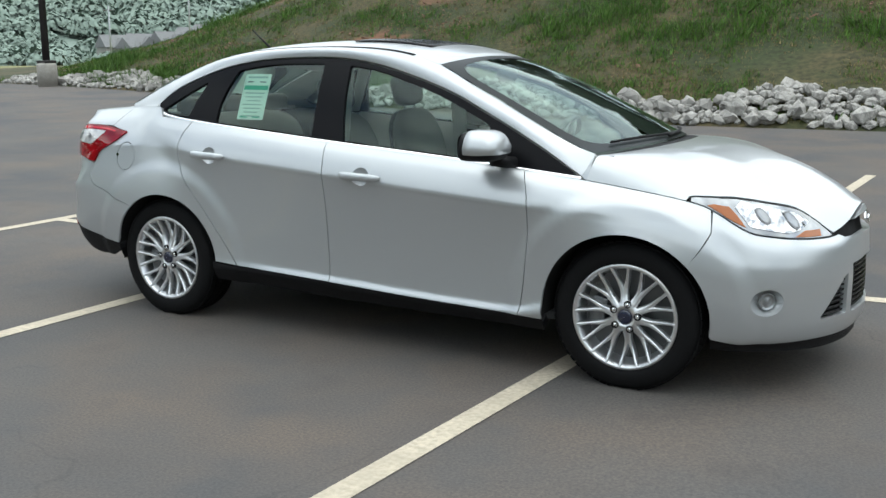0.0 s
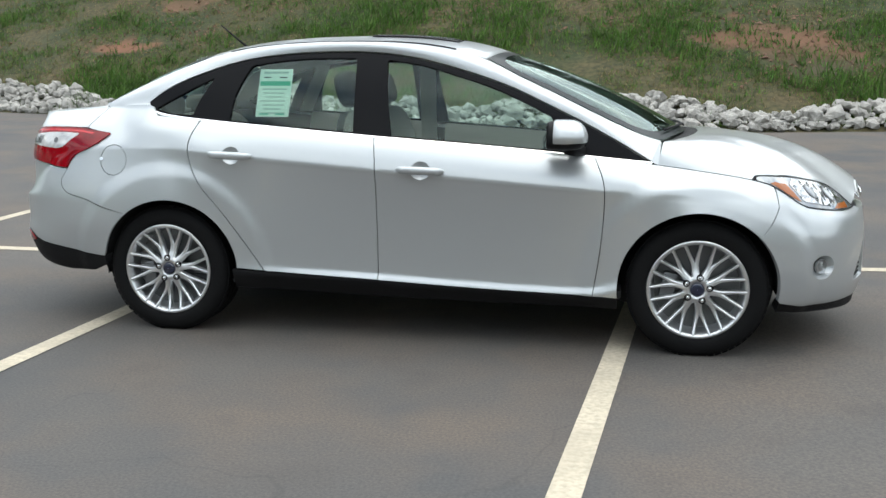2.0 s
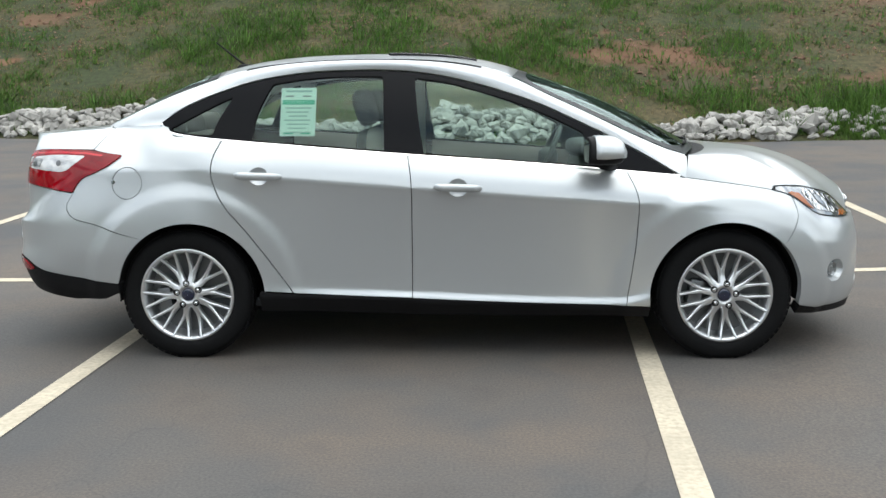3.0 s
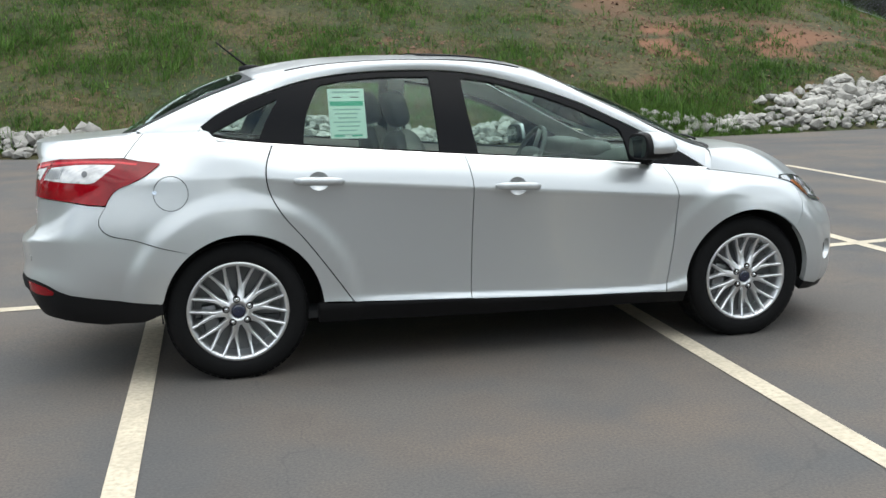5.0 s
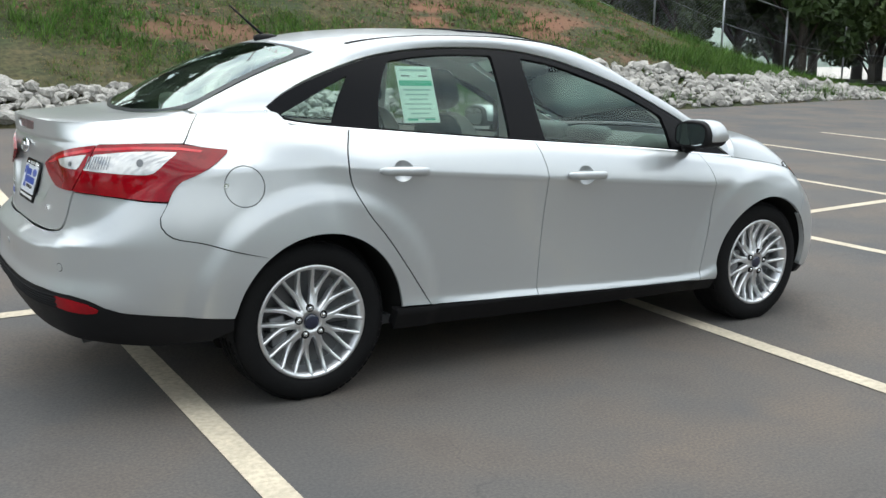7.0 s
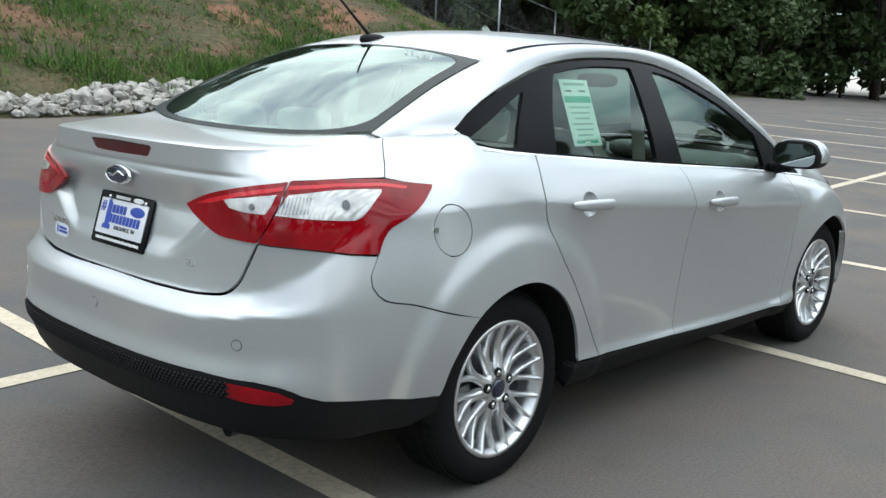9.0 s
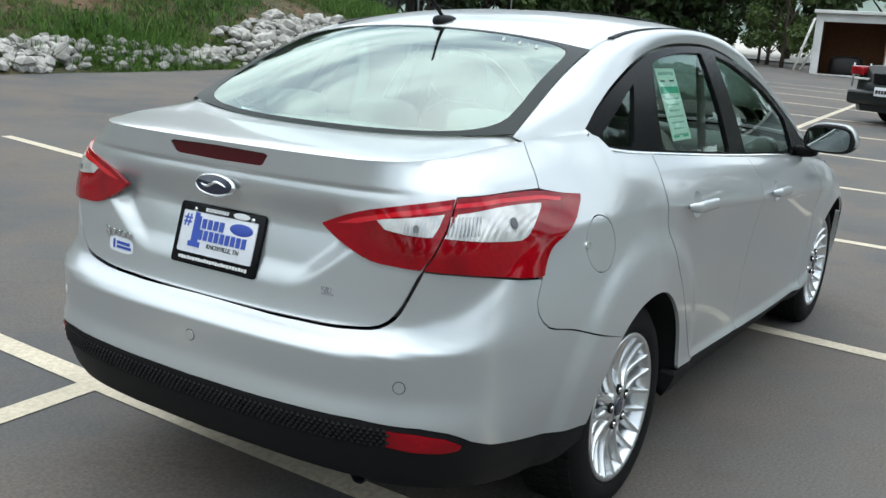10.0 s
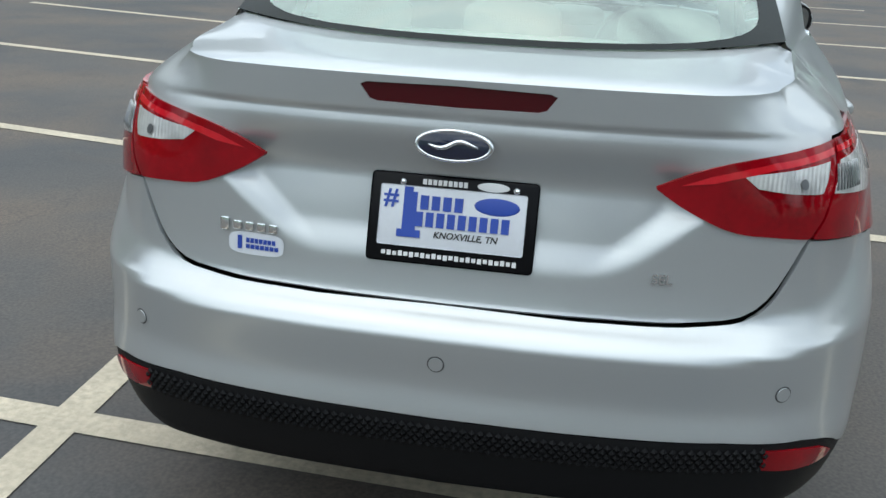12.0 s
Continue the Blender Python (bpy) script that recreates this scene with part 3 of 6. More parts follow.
    # window surround, panes
    top = smooth_line([(-.15, 1.152), (-.08, 1.203), (.03, 1.258), (.21, 1.325), (.36, 1.368), (.55, 1.398), (.75, 1.412), (1.05, 1.411), (1.25, 1.387), (1.475, 1.334), (1.735, 1.250),
                       (1.905, 1.174), (2.085, 1.088), (2.25, 1.002), (2.415, .906)], 60)
    bot = smooth_line([(2.42, .900), (2.2, belt_z(2.2)), (1.2, belt_z(1.2)), (.3, belt_z(.3)), (.05, 1.102), (-.07, 1.122), (-.135, 1.146)], 50)
    qg = smooth_line([(-.078, 1.140), (.04, 1.200), (.146, 1.254), (.23, 1.292)], 12) + smooth_line([(.222, 1.275), (.170, 1.19), (.135, 1.112)], 8) + smooth_line(
        [(.12, 1.108), (.02, 1.114), (-.06, 1.130)], 6)
    rg = smooth_line([(.336, 1.086), (.354, 1.199), (.392, 1.29), (.425, 1.348)], 10) + smooth_line([(.44, 1.356), (.56, 1.375), (.72, 1.388), (.965, 1.390)], 10) + smooth_line(
        [(.973, 1.38), (.979, 1.232), (.986, belt_z(.986) + .010)], 8) + smooth_line([(.97, belt_z(.97) + .008), (.345, belt_z(.345) + .008)], 8)
    fg = smooth_line([(1.178, belt_z(1.178) + .008), (1.147, 1.204), (1.131, 1.375)], 8) + smooth_line([(1.145, 1.380), (1.30, 1.357), (1.475, 1.308), (1.65, 1.252), (1.82, 1.180), (1.945, 1.118)], 14) + smooth_line(
        [(1.955, 1.105), (1.975, 1.04), (1.99, belt_z(1.99) + .010)], 6) + smooth_line([(1.975, belt_z(1.975) + .008), (1.19, belt_z(1.19) + .008)], 8)
    cf = lambda uv: cabin(uv, sg)
    frame_ob = surface_part("window_surround", cf, top + bot, M["gloss_black"], car, holes=[qg, rg, fg], flip=fl, lift=.004, depth=.02, edge=.02)
    for nm, o in (("quarter_glass", qg), ("rear_window_pane", rg), ("front_window_pane", fg)):
        ob = surface_part(nm, cf, o, M["glass"], frame_ob, flip=fl, lift=-.004, depth=0, step=.06, edge=.05)
        ob.visible_shadow = False
    # bright strip along the belt
    line = smooth_line([(-.128, 1.162), (-.140, 1.150), (-.128, 1.140), (-.07, 1.116), (.05, 1.096), (.3, belt_z(.3) - .006)], 24) + [(x, belt_z(x) - .006) for x in np.linspace(.35, 2.42, 50)]
    rows = []
    p = cabin(line, sg)
    d = np.gradient(np.array(line), axis=0)
    d /= np.linalg.norm(d, axis=1)[:, None]
    nrm = np.stack([-d[:, 1], d[:, 0]], 1)
    for w, h in ((-.009, .0), (-.008, .011), (0, .0145), (.008, .011), (.009, .0)):
        r = cabin(np.array(line) + nrm * w, sg)
        r[:, 1] += sg * h
        rows.append(list(r))
    loft("belt_strip", rows, M["chrome"], car, "bright metal strip below the side windows", flip=not fl)
    # pillars and roof rail in body colour
    low = catmull([(-.125, 1.170), (-.07, 1.214), (.03, 1.269), (.21, 1.337), (.36, 1.380), (.55, 1.410), (.75, 1.424), (1.05, 1.423), (1.25, 1.399), (1.475, 1.346), (1.735, 1.262),
                   (1.905, 1.186), (2.085, 1.100), (2.25, 1.014), (2.42, .915)], 70)
    lo3 = cabin(low, sg)
    lo3[:, 1] += sg * .004
    hi3 = RAIL.copy()
    hi3[:, 1] *= sg
    rows = []
    for b in np.linspace(0, 1, 8):
        r = lo3 * (1 - b) + hi3 * b
        bulge = .020 * (1 - (2 * b - 1) ** 2) * np.clip(np.arange(70) / 14, 0, 1) * np.clip((69 - np.arange(70)) / 10, 0, 1)
        r[:, 2] += bulge * .9
        r[:, 1] += sg * bulge
        rows.append(list(r))
    RAIL_ENDS[sg] = [np.array(r[-1]) for r in rows]
    # foot of the rear pillar, between the quarter's upper edge and the rail
    col = [r[0] for r in rows]
    xs_ = np.linspace(float(col[0][0]), -.412, len(col))
    edge_ = [shell([(sx(x), top_z(sx(x)) - .002)], sg)[0] for x in xs_]
    mid_ = [(np.array(a) + np.array(b)) / 2 + np.array([0, 0, 0]) for a, b in zip(col, edge_)]
    loft("side_rail", [[e_, m_] + list(r) for e_, m_, r in zip(edge_, mid_, rows)], M["paint"], car, flip=fl)
    ditch = []
    for w, h in ((-.010, -.002), (-.008, .006), (.008, .006), (.010, -.002)):
        r = hi3[17:45].copy()
        r[:, 1] += w
        r[:, 2] += h
        ditch.append(list(r))
    loft("roof_ditch", ditch, M["black_plastic"], car, flip=False)


RAIL = catmull([(-.412, .605, 1.157), (-.27, .593, 1.226), (-.13, .579, 1.290), (.0, .567, 1.341), (.14, .558, 1.388), (.35, .556, 1.437), (.60, .556, 1.463), (.90, .556, 1.472),
                (1.15, .556, 1.469), (1.32, .558, 1.456), (1.47, .562, 1.430), (1.612, .568, 1.386), (1.79, .592, 1.299), (1.95, .618, 1.226), (2.10, .647, 1.154), (2.25, .675, 1.084),
                (2.37, .698, 1.032), (2.457, .708, 1.006)], 70)
make_side(RIGHT)
make_side(LEFT)


def rail_at(x):
    i = np.argsort(RAIL[:, 0])
    return np.array([np.interp(x, RAIL[i, 0], RAIL[i, k]) for k in (0, 1, 2)])


def across(p_mid, p_side, n=25, power=2.0):
    """A line from the right side over the middle to the left side, bowed."""
    out = []
    for q in np.linspace(-1, 1, n):
        a = abs(q) ** power
        m, s = np.array(p_mid), np.array(p_side)
        out.append((m[0] * (1 - a) + s[0] * a, q * s[1], m[2] * (1 - a) + s[2] * a))
    return np.array(out)


# roof
rows = []
ROOF_A, ROOF_B = .125, 1.612


def roof_mid(x):
    """The roof's middle line above the rail's place x."""
    f = (x - ROOF_A) / (ROOF_B - ROOF_A)
    return x + .055 * f - .045 * (1 - f), rail_at(x)[2] + .050 - .004 * f


for x in np.linspace(ROOF_A, ROOF_B, 34):
    mx_, mz_ = roof_mid(x)
    rows.append(list(across((mx_, 0, mz_), rail_at(x), 31, 2.3)))
roof = loft("roof_panel", rows, M["paint"], car, thick=.004, flip=True)
# sunroof glass, lifted at the back
rows = [[(x, y, rail_at(x)[2] + .0555 - .047 * (abs(y) / .556) ** 2.3) for y in np.linspace(-.36, .36, 13)] for x in np.linspace(.98, 1.44, 10)]
loft("sunroof_glass", rows, M["gloss_black"], car, thick=.006, flip=True)
# windscreen
COWL = across((2.60, 0, 1.030), (2.457, .706, 1.004), 31, 2.2)
HEAD = across((1.667, 0, 1.430), (1.614, .568, 1.384), 31, 2.3)


def pane_rows(a, b, sides_lo, n=16, bulge=.03):
    rows = []
    for t in np.linspace(0, 1, n):
        r = a * (1 - t) + b * t
        r[:, 2] += bulge * 4 * t * (1 - t) * .8
        rows.append(r)
    return rows


PANES = {}


def glass_panel(name, a, b, bulge, flip, band):
    rows = pane_rows(a, b, None, 20, bulge)
    # edges follow the rail
    for r in rows:
        e = rail_at(r[0][0])
        w = abs(r[0][1])
        f = e[1] / w
        r[:, 1] *= f
        r[:, 2] -= (r[0][2] - e[2] - .003) * (np.abs(r[:, 1]) / abs(r[0][1])) ** 2.5
    ob = loft(name, [list(r) for r in rows], M["glass_rear" if "rear" in name else "glass_front"], car, flip=flip)
    ob.visible_shadow = False
    # black printed band at the border, under the glass
    g = np.array(rows)
    off = np.array([0, 0, -.0015])
    n0, n1 = g.shape[:2]
    def at(tu, tv):
        fu, fv = tu * (n0 - 1), tv * (n1 - 1)
        i, j = min(int(fu), n0 - 2), min(int(fv), n1 - 2)
        fu, fv = fu - i, fv - j
        return (g[i, j] * (1 - fu) * (1 - fv) + g[i + 1, j] * fu * (1 - fv) + g[i, j + 1] * (1 - fu) * fv + g[i + 1, j + 1] * fu * fv) - off
    verts, faces = [], []
    N = 120
    for k in range(N):
        a0 = 2 * math.pi * k / N
        c, s = math.cos(a0), math.sin(a0)
        m = max(abs(c), abs(s))
        ou, ov = .5 + .5 * s / m, .5 + .5 * c / m
        p = 9
        rr = (abs(c) ** p + abs(s) ** p) ** (-1 / p)
        iu, iv = .5 + (.5 - band[0]) * s * rr, .5 + (.5 - band[1]) * c * rr
        verts += [at(ou, ov), at(min(max(iu, 0), 1), min(max(iv, 0), 1))]
        faces.append((2 * k, 2 * k + 1, (2 * k + 3) % (2 * N), (2 * k + 2) % (2 * N)))
    PANES[name] = at
    obj("glass_border", verts, faces, M["glass_print"], ob, "black printed glass border")
    return ob


glass_panel("windscreen", COWL, HEAD, .045, False, (.05, .035))
RTOP = across((.082, 0, 1.433), (.128, .559, 1.383), 31, 2.3)
RBOT = across((-.505, 0, 1.130), (-.406, .604, 1.160), 31, 2.6)
glass_panel("rear_window", RBOT, RTOP, .050, True, (.026, .036))
# cowl in black under the screen
rows = []
for dx, dz in ((-.02, -.012), (.03, -.004), (.075, -.006), (.085, -.03)):
    r = COWL.copy()
    r[:, 0] += dx
    r[:, 2] += dz
    r[:, 1] *= .985
    rows.append(list(r))
loft("cowl_panel", rows, M["black_plastic"], car, flip=True)

# bonnet and boot: skins between the body's upper edge and the glass
def deck_surface(s_a, s_b, far, grow, bow, mid_s):
    """A skin from the body's upper edge (from s_a round to its mirror) to the curve far."""
    n = 121
    ss = np.linspace(s_a, s_b, n)
    near = np.array([top_point(s) for s in ss])
    fr = np.stack([np.interp(np.linspace(0, 1, n), np.linspace(0, 1, len(far)), far[:, k]) for k in range(3)], 1)
    return near, fr


HOOD_A = sx(2.435)
hood_near, hood_far = deck_surface(HOOD_A, 2 * S1 - HOOD_A, COWL + np.stack([.055 * (1 - np.linspace(-1, 1, 31) ** 6), np.zeros(31), np.full(31, -.004)], 1), 0, 0, S1)
# spread the far points so that lines run fore and aft
def hood(uv):
    uv = np.atleast_2d(np.asarray(uv, float))
    t, b = np.clip(uv[:, 0], -.02, 1.02), uv[:, 1]
    k = np.linspace(0, 1, 121)
    tt = np.clip(t, 0, 1)
    a = np.stack([np.interp(tt, k, hood_near[:, i]) for i in range(3)], 1)
    c = np.stack([np.interp(tt, k, hood_far[:, i]) for i in range(3)], 1)
    bb = np.clip(b, 0, 1)
    p = a * (1 - bb[:, None]) + c * bb[:, None]
    g = 1 - (1 - bb) ** 2.7
    p[:, 2] = a[:, 2] * (1 - g) + c[:, 2] * g
    # a raised centre with two soft ridges
    p[:, 2] += .004 * np.exp(-((np.abs(p[:, 1]) - .42) / .07) ** 2) * np.minimum(1, 4 * bb * (1 - bb))
    return p


def hood_t(s):
    return (s - HOOD_A) / (2 * S1 - 2 * HOOD_A)


tA, tB = hood_t(sx(2.90)), hood_t(sy_front(.405))
edge_top = [(.146, .006), (.150, .040), (.168, .072), (.203, .143), (.238, .187), (.294, .170), (.345, .135), (.370, .075), (.385, .012)]
et = smooth_line(edge_top, 30)
mir = lambda pts: [(1 - t, b) for t, b in pts][::-1]
hood_o = [(.004, .004)] + [(t, .004) for t in np.linspace(.01, .141, 8)] + [(t, b + .012) for t, b in et[1:-1]] + [(.391, .012)]
hood_o = hood_o + [(t, .012) for t in np.linspace(.40, .48, 8)] + [(.5, .012)] + mir(hood_o + [(t, .012) for t in np.linspace(.40, .48, 8)])
hood_o = hood_o + [(t, .985) for t in np.linspace(.985, .015, 40)]
surface_part("bonnet", hood, hood_o, M["paint"], car, step=.02, edge=.02)
# short fillet between the screen pillar's foot and the bonnet
for sg in (RIGHT, LEFT):
    t_ = .006 if sg < 0 else .994
    edge_ = [p - np.array([0, 0, .003]) for p in hood([(t_, b) for b in np.linspace(0.0, .99, len(RAIL_ENDS[sg]))])]
    end_ = [p - np.array([.004, 0, .003]) for p in RAIL_ENDS[sg]]
    loft("pillar_fillet", [end_, edge_], M["paint"], car, flip=sg < 0)
for sg in (RIGHT, LEFT):
    o = et + [(t, .0) for t in np.linspace(.385, .146, 20)]
    if sg > 0:
        o = mir(o)
    lamp = surface_part("headlight", hood, o, M["lamp_glass"], car, label="clear headlight with an amber corner", step=.012, edge=.01, lift=.003)
    ce = np.mean(o, axis=0)
    rim_in = [tuple(ce + (np.array(q) - ce) * np.array([.978, .955])) for q in o]
    surface_part("lamp_rim", hood, o, M["gloss_black"], lamp, holes=[rim_in], step=.012, edge=.01, lift=.0045, depth=.002)
    inner = [(.172, .016), (.186, .058), (.214, .105), (.222, .07), (.228, .018), (.20, .010)]
    inner2 = [(.236, .03), (.226, .120), (.245, .172), (.291, .148), (.335, .112), (.352, .07), (.330, .040), (.30, .02)]
    inner3 = [(.306, .006), (.330, .032), (.364, .034), (.358, .008)]
    for k_, (ct, cb) in enumerate(((.268, .095), (.318, .080))):
        ring_ = [(ct + .0105 * math.cos(a), cb + .042 * math.sin(a)) for a in np.linspace(0, 2 * math.pi, 24)[:-1]]
        core_ = [(ct + .0080 * math.cos(a), cb + .033 * math.sin(a)) for a in np.linspace(0, 2 * math.pi, 24)[:-1]]
        if sg > 0:
            ring_, core_ = mir(ring_), mir(core_)
        ring_ob = surface_part("projector_ring", hood, ring_, M["alloy_dark"], lamp, step=.01, edge=.006, lift=.0075, depth=.001)
        surface_part("projector_lens", hood, core_, M["lamp_glass"], ring_ob, step=.01, edge=.006, lift=.0085, depth=.001)
    for nm, q, mt in (("amber_marker", inner, "amber"), ("reflector_bowl", inner2, "head_reflector"), ("amber_corner", inner3, "amber")):
        if sg > 0:
            q = mir(q)
        surface_part(nm, hood, q, M[mt], lamp, step=.01, edge=.01, lift=.0055, depth=.002)

BOOT_A = sx(-.41)
boot_near, boot_far = deck_surface(BOOT_A, 2 * S0 - BOOT_A, RBOT + np.array([.012, 0, -.001]), 0, 0, S0)


def boot(uv):
    uv = np.atleast_2d(np.asarray(uv, float))
    k = np.linspace(0, 1, 121)
    tt, bb = np.clip(uv[:, 0], 0, 1), np.clip(uv[:, 1], 0, 1)
    a = np.stack([np.interp(tt, k, boot_near[:, i]) for i in range(3)], 1)
    c = np.stack([np.interp(tt, k, boot_far[:, i]) for i in range(3)], 1)
    p = a * (1 - bb[:, None]) + c * bb[:, None]
    side = np.abs(p[:, 1]) / .6
    p[:, 2] += .009 * (1 - np.exp(-bb / .06)) * np.clip(3 * (1 - bb), 0, 1) * (1 - np.minimum(side, 1) ** 4)
    return p


boot_o = [(t, .0) for t in np.linspace(.012, .988, 90)] + [(t, .985) for t in np.linspace(.985, .015, 60)]
# tail: bumper, lid face, lamps
mirs = lambda pts: [(2 * S0 - s, z) for s, z in pts][::-1]
yr = lambda pts: [(sy_rear(y), z) for y, z in pts]
LID_EDGE = smooth_line([(-.842, 1.034), (-.885, .96), (-.941, .872)], 8) + smooth_line([(-.955, .855), (-.985, .805), (-1.012, .765), (-1.06, .728), (-1.15, .712), (sy_rear(.25), .706), (S0, .704)], 26)
lid_half = rs(smooth_line([(-.412, top_z(sx(-.412)) - .001), (-.445, 1.105), (-.487, 1.041)], 8)) + [(sx(-.60), 1.043), (sx(-.72), 1.042), (-.835, 1.040)] + LID_EDGE
zl = lambda s: top_z(s) - .0005
# lid face, from its lower edge to the spoiler's edge
lip = [(s, zl(s)) for s in np.linspace(S0, sx(-.417), 60)]
face = lid_half + mirs(lid_half)[1:] + [(2 * S0 - s, z) for s, z in lip[::-1]] + lip[1:]
th = [(-.178, 1.093), (-.165, 1.098), (0, 1.101), (.165, 1.098), (.178, 1.093), (.16, 1.068), (.145, 1.064), (0, 1.062), (-.145, 1.064), (-.16, 1.068)]
ths = [(S0 + y, z) for y, z in th]


def lid_surface(uv):
    """The lid's face: the body's surface with a crease under the spoiler and a hollow round the plate."""
    uv = np.atleast_2d(np.asarray(uv, float))
    p = shell(uv)
    y, z = p[:, 1], p[:, 2]
    groove = .006 * np.exp(-((z - 1.038) / .006) ** 2) * np.clip((.62 - np.abs(y)) / .16, 0, 1)
    w = .30 + .13 * np.clip((z - .79) / .11, -.4, 1)
    sm = lambda v: v * v * (3 - 2 * v)
    d = sm(np.clip((w + .03 - np.abs(y)) / .09, 0, 1)) * sm(np.clip((z - .765) / .07, 0, 1))
    up = np.clip((1.022 - z) / .10, 0, 1)
    p[:, 0] += groove + d * (.010 + .023 * np.clip((z - .77) / .15, 0, 1)) * sm(up)
    return p


lid = surface_part("boot_lid", lid_surface, face, M["paint"], car, holes=[ths], step=.0095, edge=.012)
surface_part("boot_deck", boot, boot_o, M["paint"], lid, step=.02, edge=.02, depth=.01, flip=True)
brake = surface_part("high_brake_lamp", lid_surface, ths, M["dark_red_lens"], lid, label="dark red brake lamp strip in the lid", lift=-.004, step=.012)

# lamps at the tail
for sg in (RIGHT, LEFT):
    fn = lambda uv, sg=sg: shell(uv, sg)
    fl = sg > 0
    inner = smooth_line([(-1.249, .951), (-1.172, .982), (-1.039, 1.012), (-.847, 1.034)], 12) + [(-.862, 1.0), (-.888, .955), (-.918, .905), (-.944, .874)] + smooth_line(
        [(-.950, .873), (-1.02, .875), (-1.097, .879), (-1.198, .917), (-1.247, .946)], 12)
    i_ob = surface_part("tail_lamp_inner", fn, inner, M["red_lens"], lid, flip=fl, lift=.007, step=.012, edge=.01)
    outer = [(-.937, .874), (-.912, .905), (-.882, .955), (-.856, 1.0), (-.840, 1.034)] + smooth_line([(-.832, 1.035), (-.67, 1.038), (-.505, 1.033), (-.423, 1.023), (-.322, 1.012)], 14) + smooth_line(
        [(-.330, 1.001), (-.392, .957), (-.452, .928), (-.516, .901), (-.546, .866), (-.560, .838)], 14) + smooth_line([(-.57, .836), (-.645, .842), (-.746, .856), (-.84, .866), (-.930, .873)], 10)
    o_ob = surface_part("tail_lamp", fn, outer, M["red_lens"], car, label="red tail lamp with a clear section, wrapping the corner", flip=fl, lift=.008, step=.012, edge=.01)
    for ob_, band_ in ((i_ob, [(-1.205, .956), (-1.15, .974), (-1.03, 1.001), (-.860, 1.021), (-.866, 1.010), (-1.03, .989), (-1.14, .963)]),
                       (o_ob, [(-.846, 1.023), (-.67, 1.028), (-.51, 1.023), (-.42, 1.012), (-.43, 1.004), (-.51, 1.014), (-.67, 1.019), (-.851, 1.013)])):
        surface_part("bright_band", fn, band_, M["red_band"], ob_, flip=fl, lift=.0088, depth=.001, step=.012, edge=.01)
    c1 = smooth_line([(-1.089, .978), (-.98, .990), (-.884, 1.0)], 6) + [(-.900, .972), (-.917, .950)] + smooth_line([(-.93, .949), (-1.0, .951), (-1.06, .957)], 5)
    surface_part("clear_section", fn, c1, M["clear_lens"], i_ob, flip=fl, lift=.0085, depth=.003, step=.012, edge=.01)
    c2 = smooth_line([(-.845, 1.0), (-.70, 1.010), (-.60, 1.010), (-.520, 1.006)], 8) + smooth_line([(-.523, .999), (-.558, .974), (-.606, .938), (-.63, .932)], 6) + smooth_line([(-.65, .932), (-.77, .939), (-.886, .948)], 5)
    c_ob = surface_part("clear_section", fn, c2, M["clear_lens"], o_ob, flip=fl, lift=.0095, depth=.003, step=.012, edge=.01)
    for k in range(9):
        q_ = [(-.880 + .0115 * k + d_, z_) for d_, z_ in ((0, .952), (.004, .952), (.018, .994), (.014, .994))]
        surface_part("lens_flute", fn, q_, M["lamp_glass"], c_ob, flip=fl, lift=.012, depth=.002, step=.02, edge=.01)

for sg in (RIGHT, LEFT):
    for s_, z_, r_ in ((-.965, .966, .009), (-.655, .972, .013)):
        ring = [(s_ + r_ * math.cos(a), z_ + r_ * math.sin(a)) for a in np.linspace(0, 2 * math.pi, 20)[:-1]]
        surface_part("bulb_seat", lambda uv, sg=sg: shell(uv, sg), ring, M["alloy_dark"], [o for o in bpy.data.objects if o.name.startswith("tail_lamp")][0 if sg < 0 else 2], flip=sg > 0, lift=.0125, depth=.001, step=.01, edge=.006)
# bumper: painted skin, black lower apron
bs = smooth_line([(-.560, .832 - G), (-.592, .762), (-.558, .710), (-.442, .679), (-.303, .636), (ARCH_R2[-1][0] - .004, ARCH_R2[-1][1])], 18)
apron_top = rs(smooth_line([(-.335, .388), (-.45, .400), (-.60, .419), (-.73, .440)], 8)) + smooth_line([(-.80, .460), (-.85, .484), (-.93, .501)], 5) + yr(smooth_line([(.52, .508), (.3, .506), (0, .503)], 10))
bump_half = [(s, z) for s, z in reversed(apron_top)] + rs([p for p in ARCH_R2 if p[1] > .41]) + rs(bs[::-1]) + [(-.646, .837), (-.746, .851), (-.84, .861), (-.937, .868)] + [
    (s + .0045, z - .003) for s, z in smooth_line([(-.950, .853), (-.981, .801), (-1.008, .760), (-1.057, .724), (-1.148, .708), (sy_rear(.25), .702)], 20)]
bump = bump_half + [(S0, .701)] + mirs(bump_half)
bumper = surface_part("rear_bumper", shell, bump, M["paint"], car, step=.0125, edge=.0125)
apron_half = [(s, z - .004) for s, z in apron_top[::-1]] + rs([(-.335, .338), (-.42, .302), (-.6, .290)]) + yr([(.70, .315), (.5, .330), (.2, .335)])
apron = apron_half + [(S0, .33)] + mirs(apron_half)[:]
ap = surface_part("lower_apron", shell, apron, M["black_plastic"], bumper, label="textured black plastic apron", lift=-.003, depth=.06)
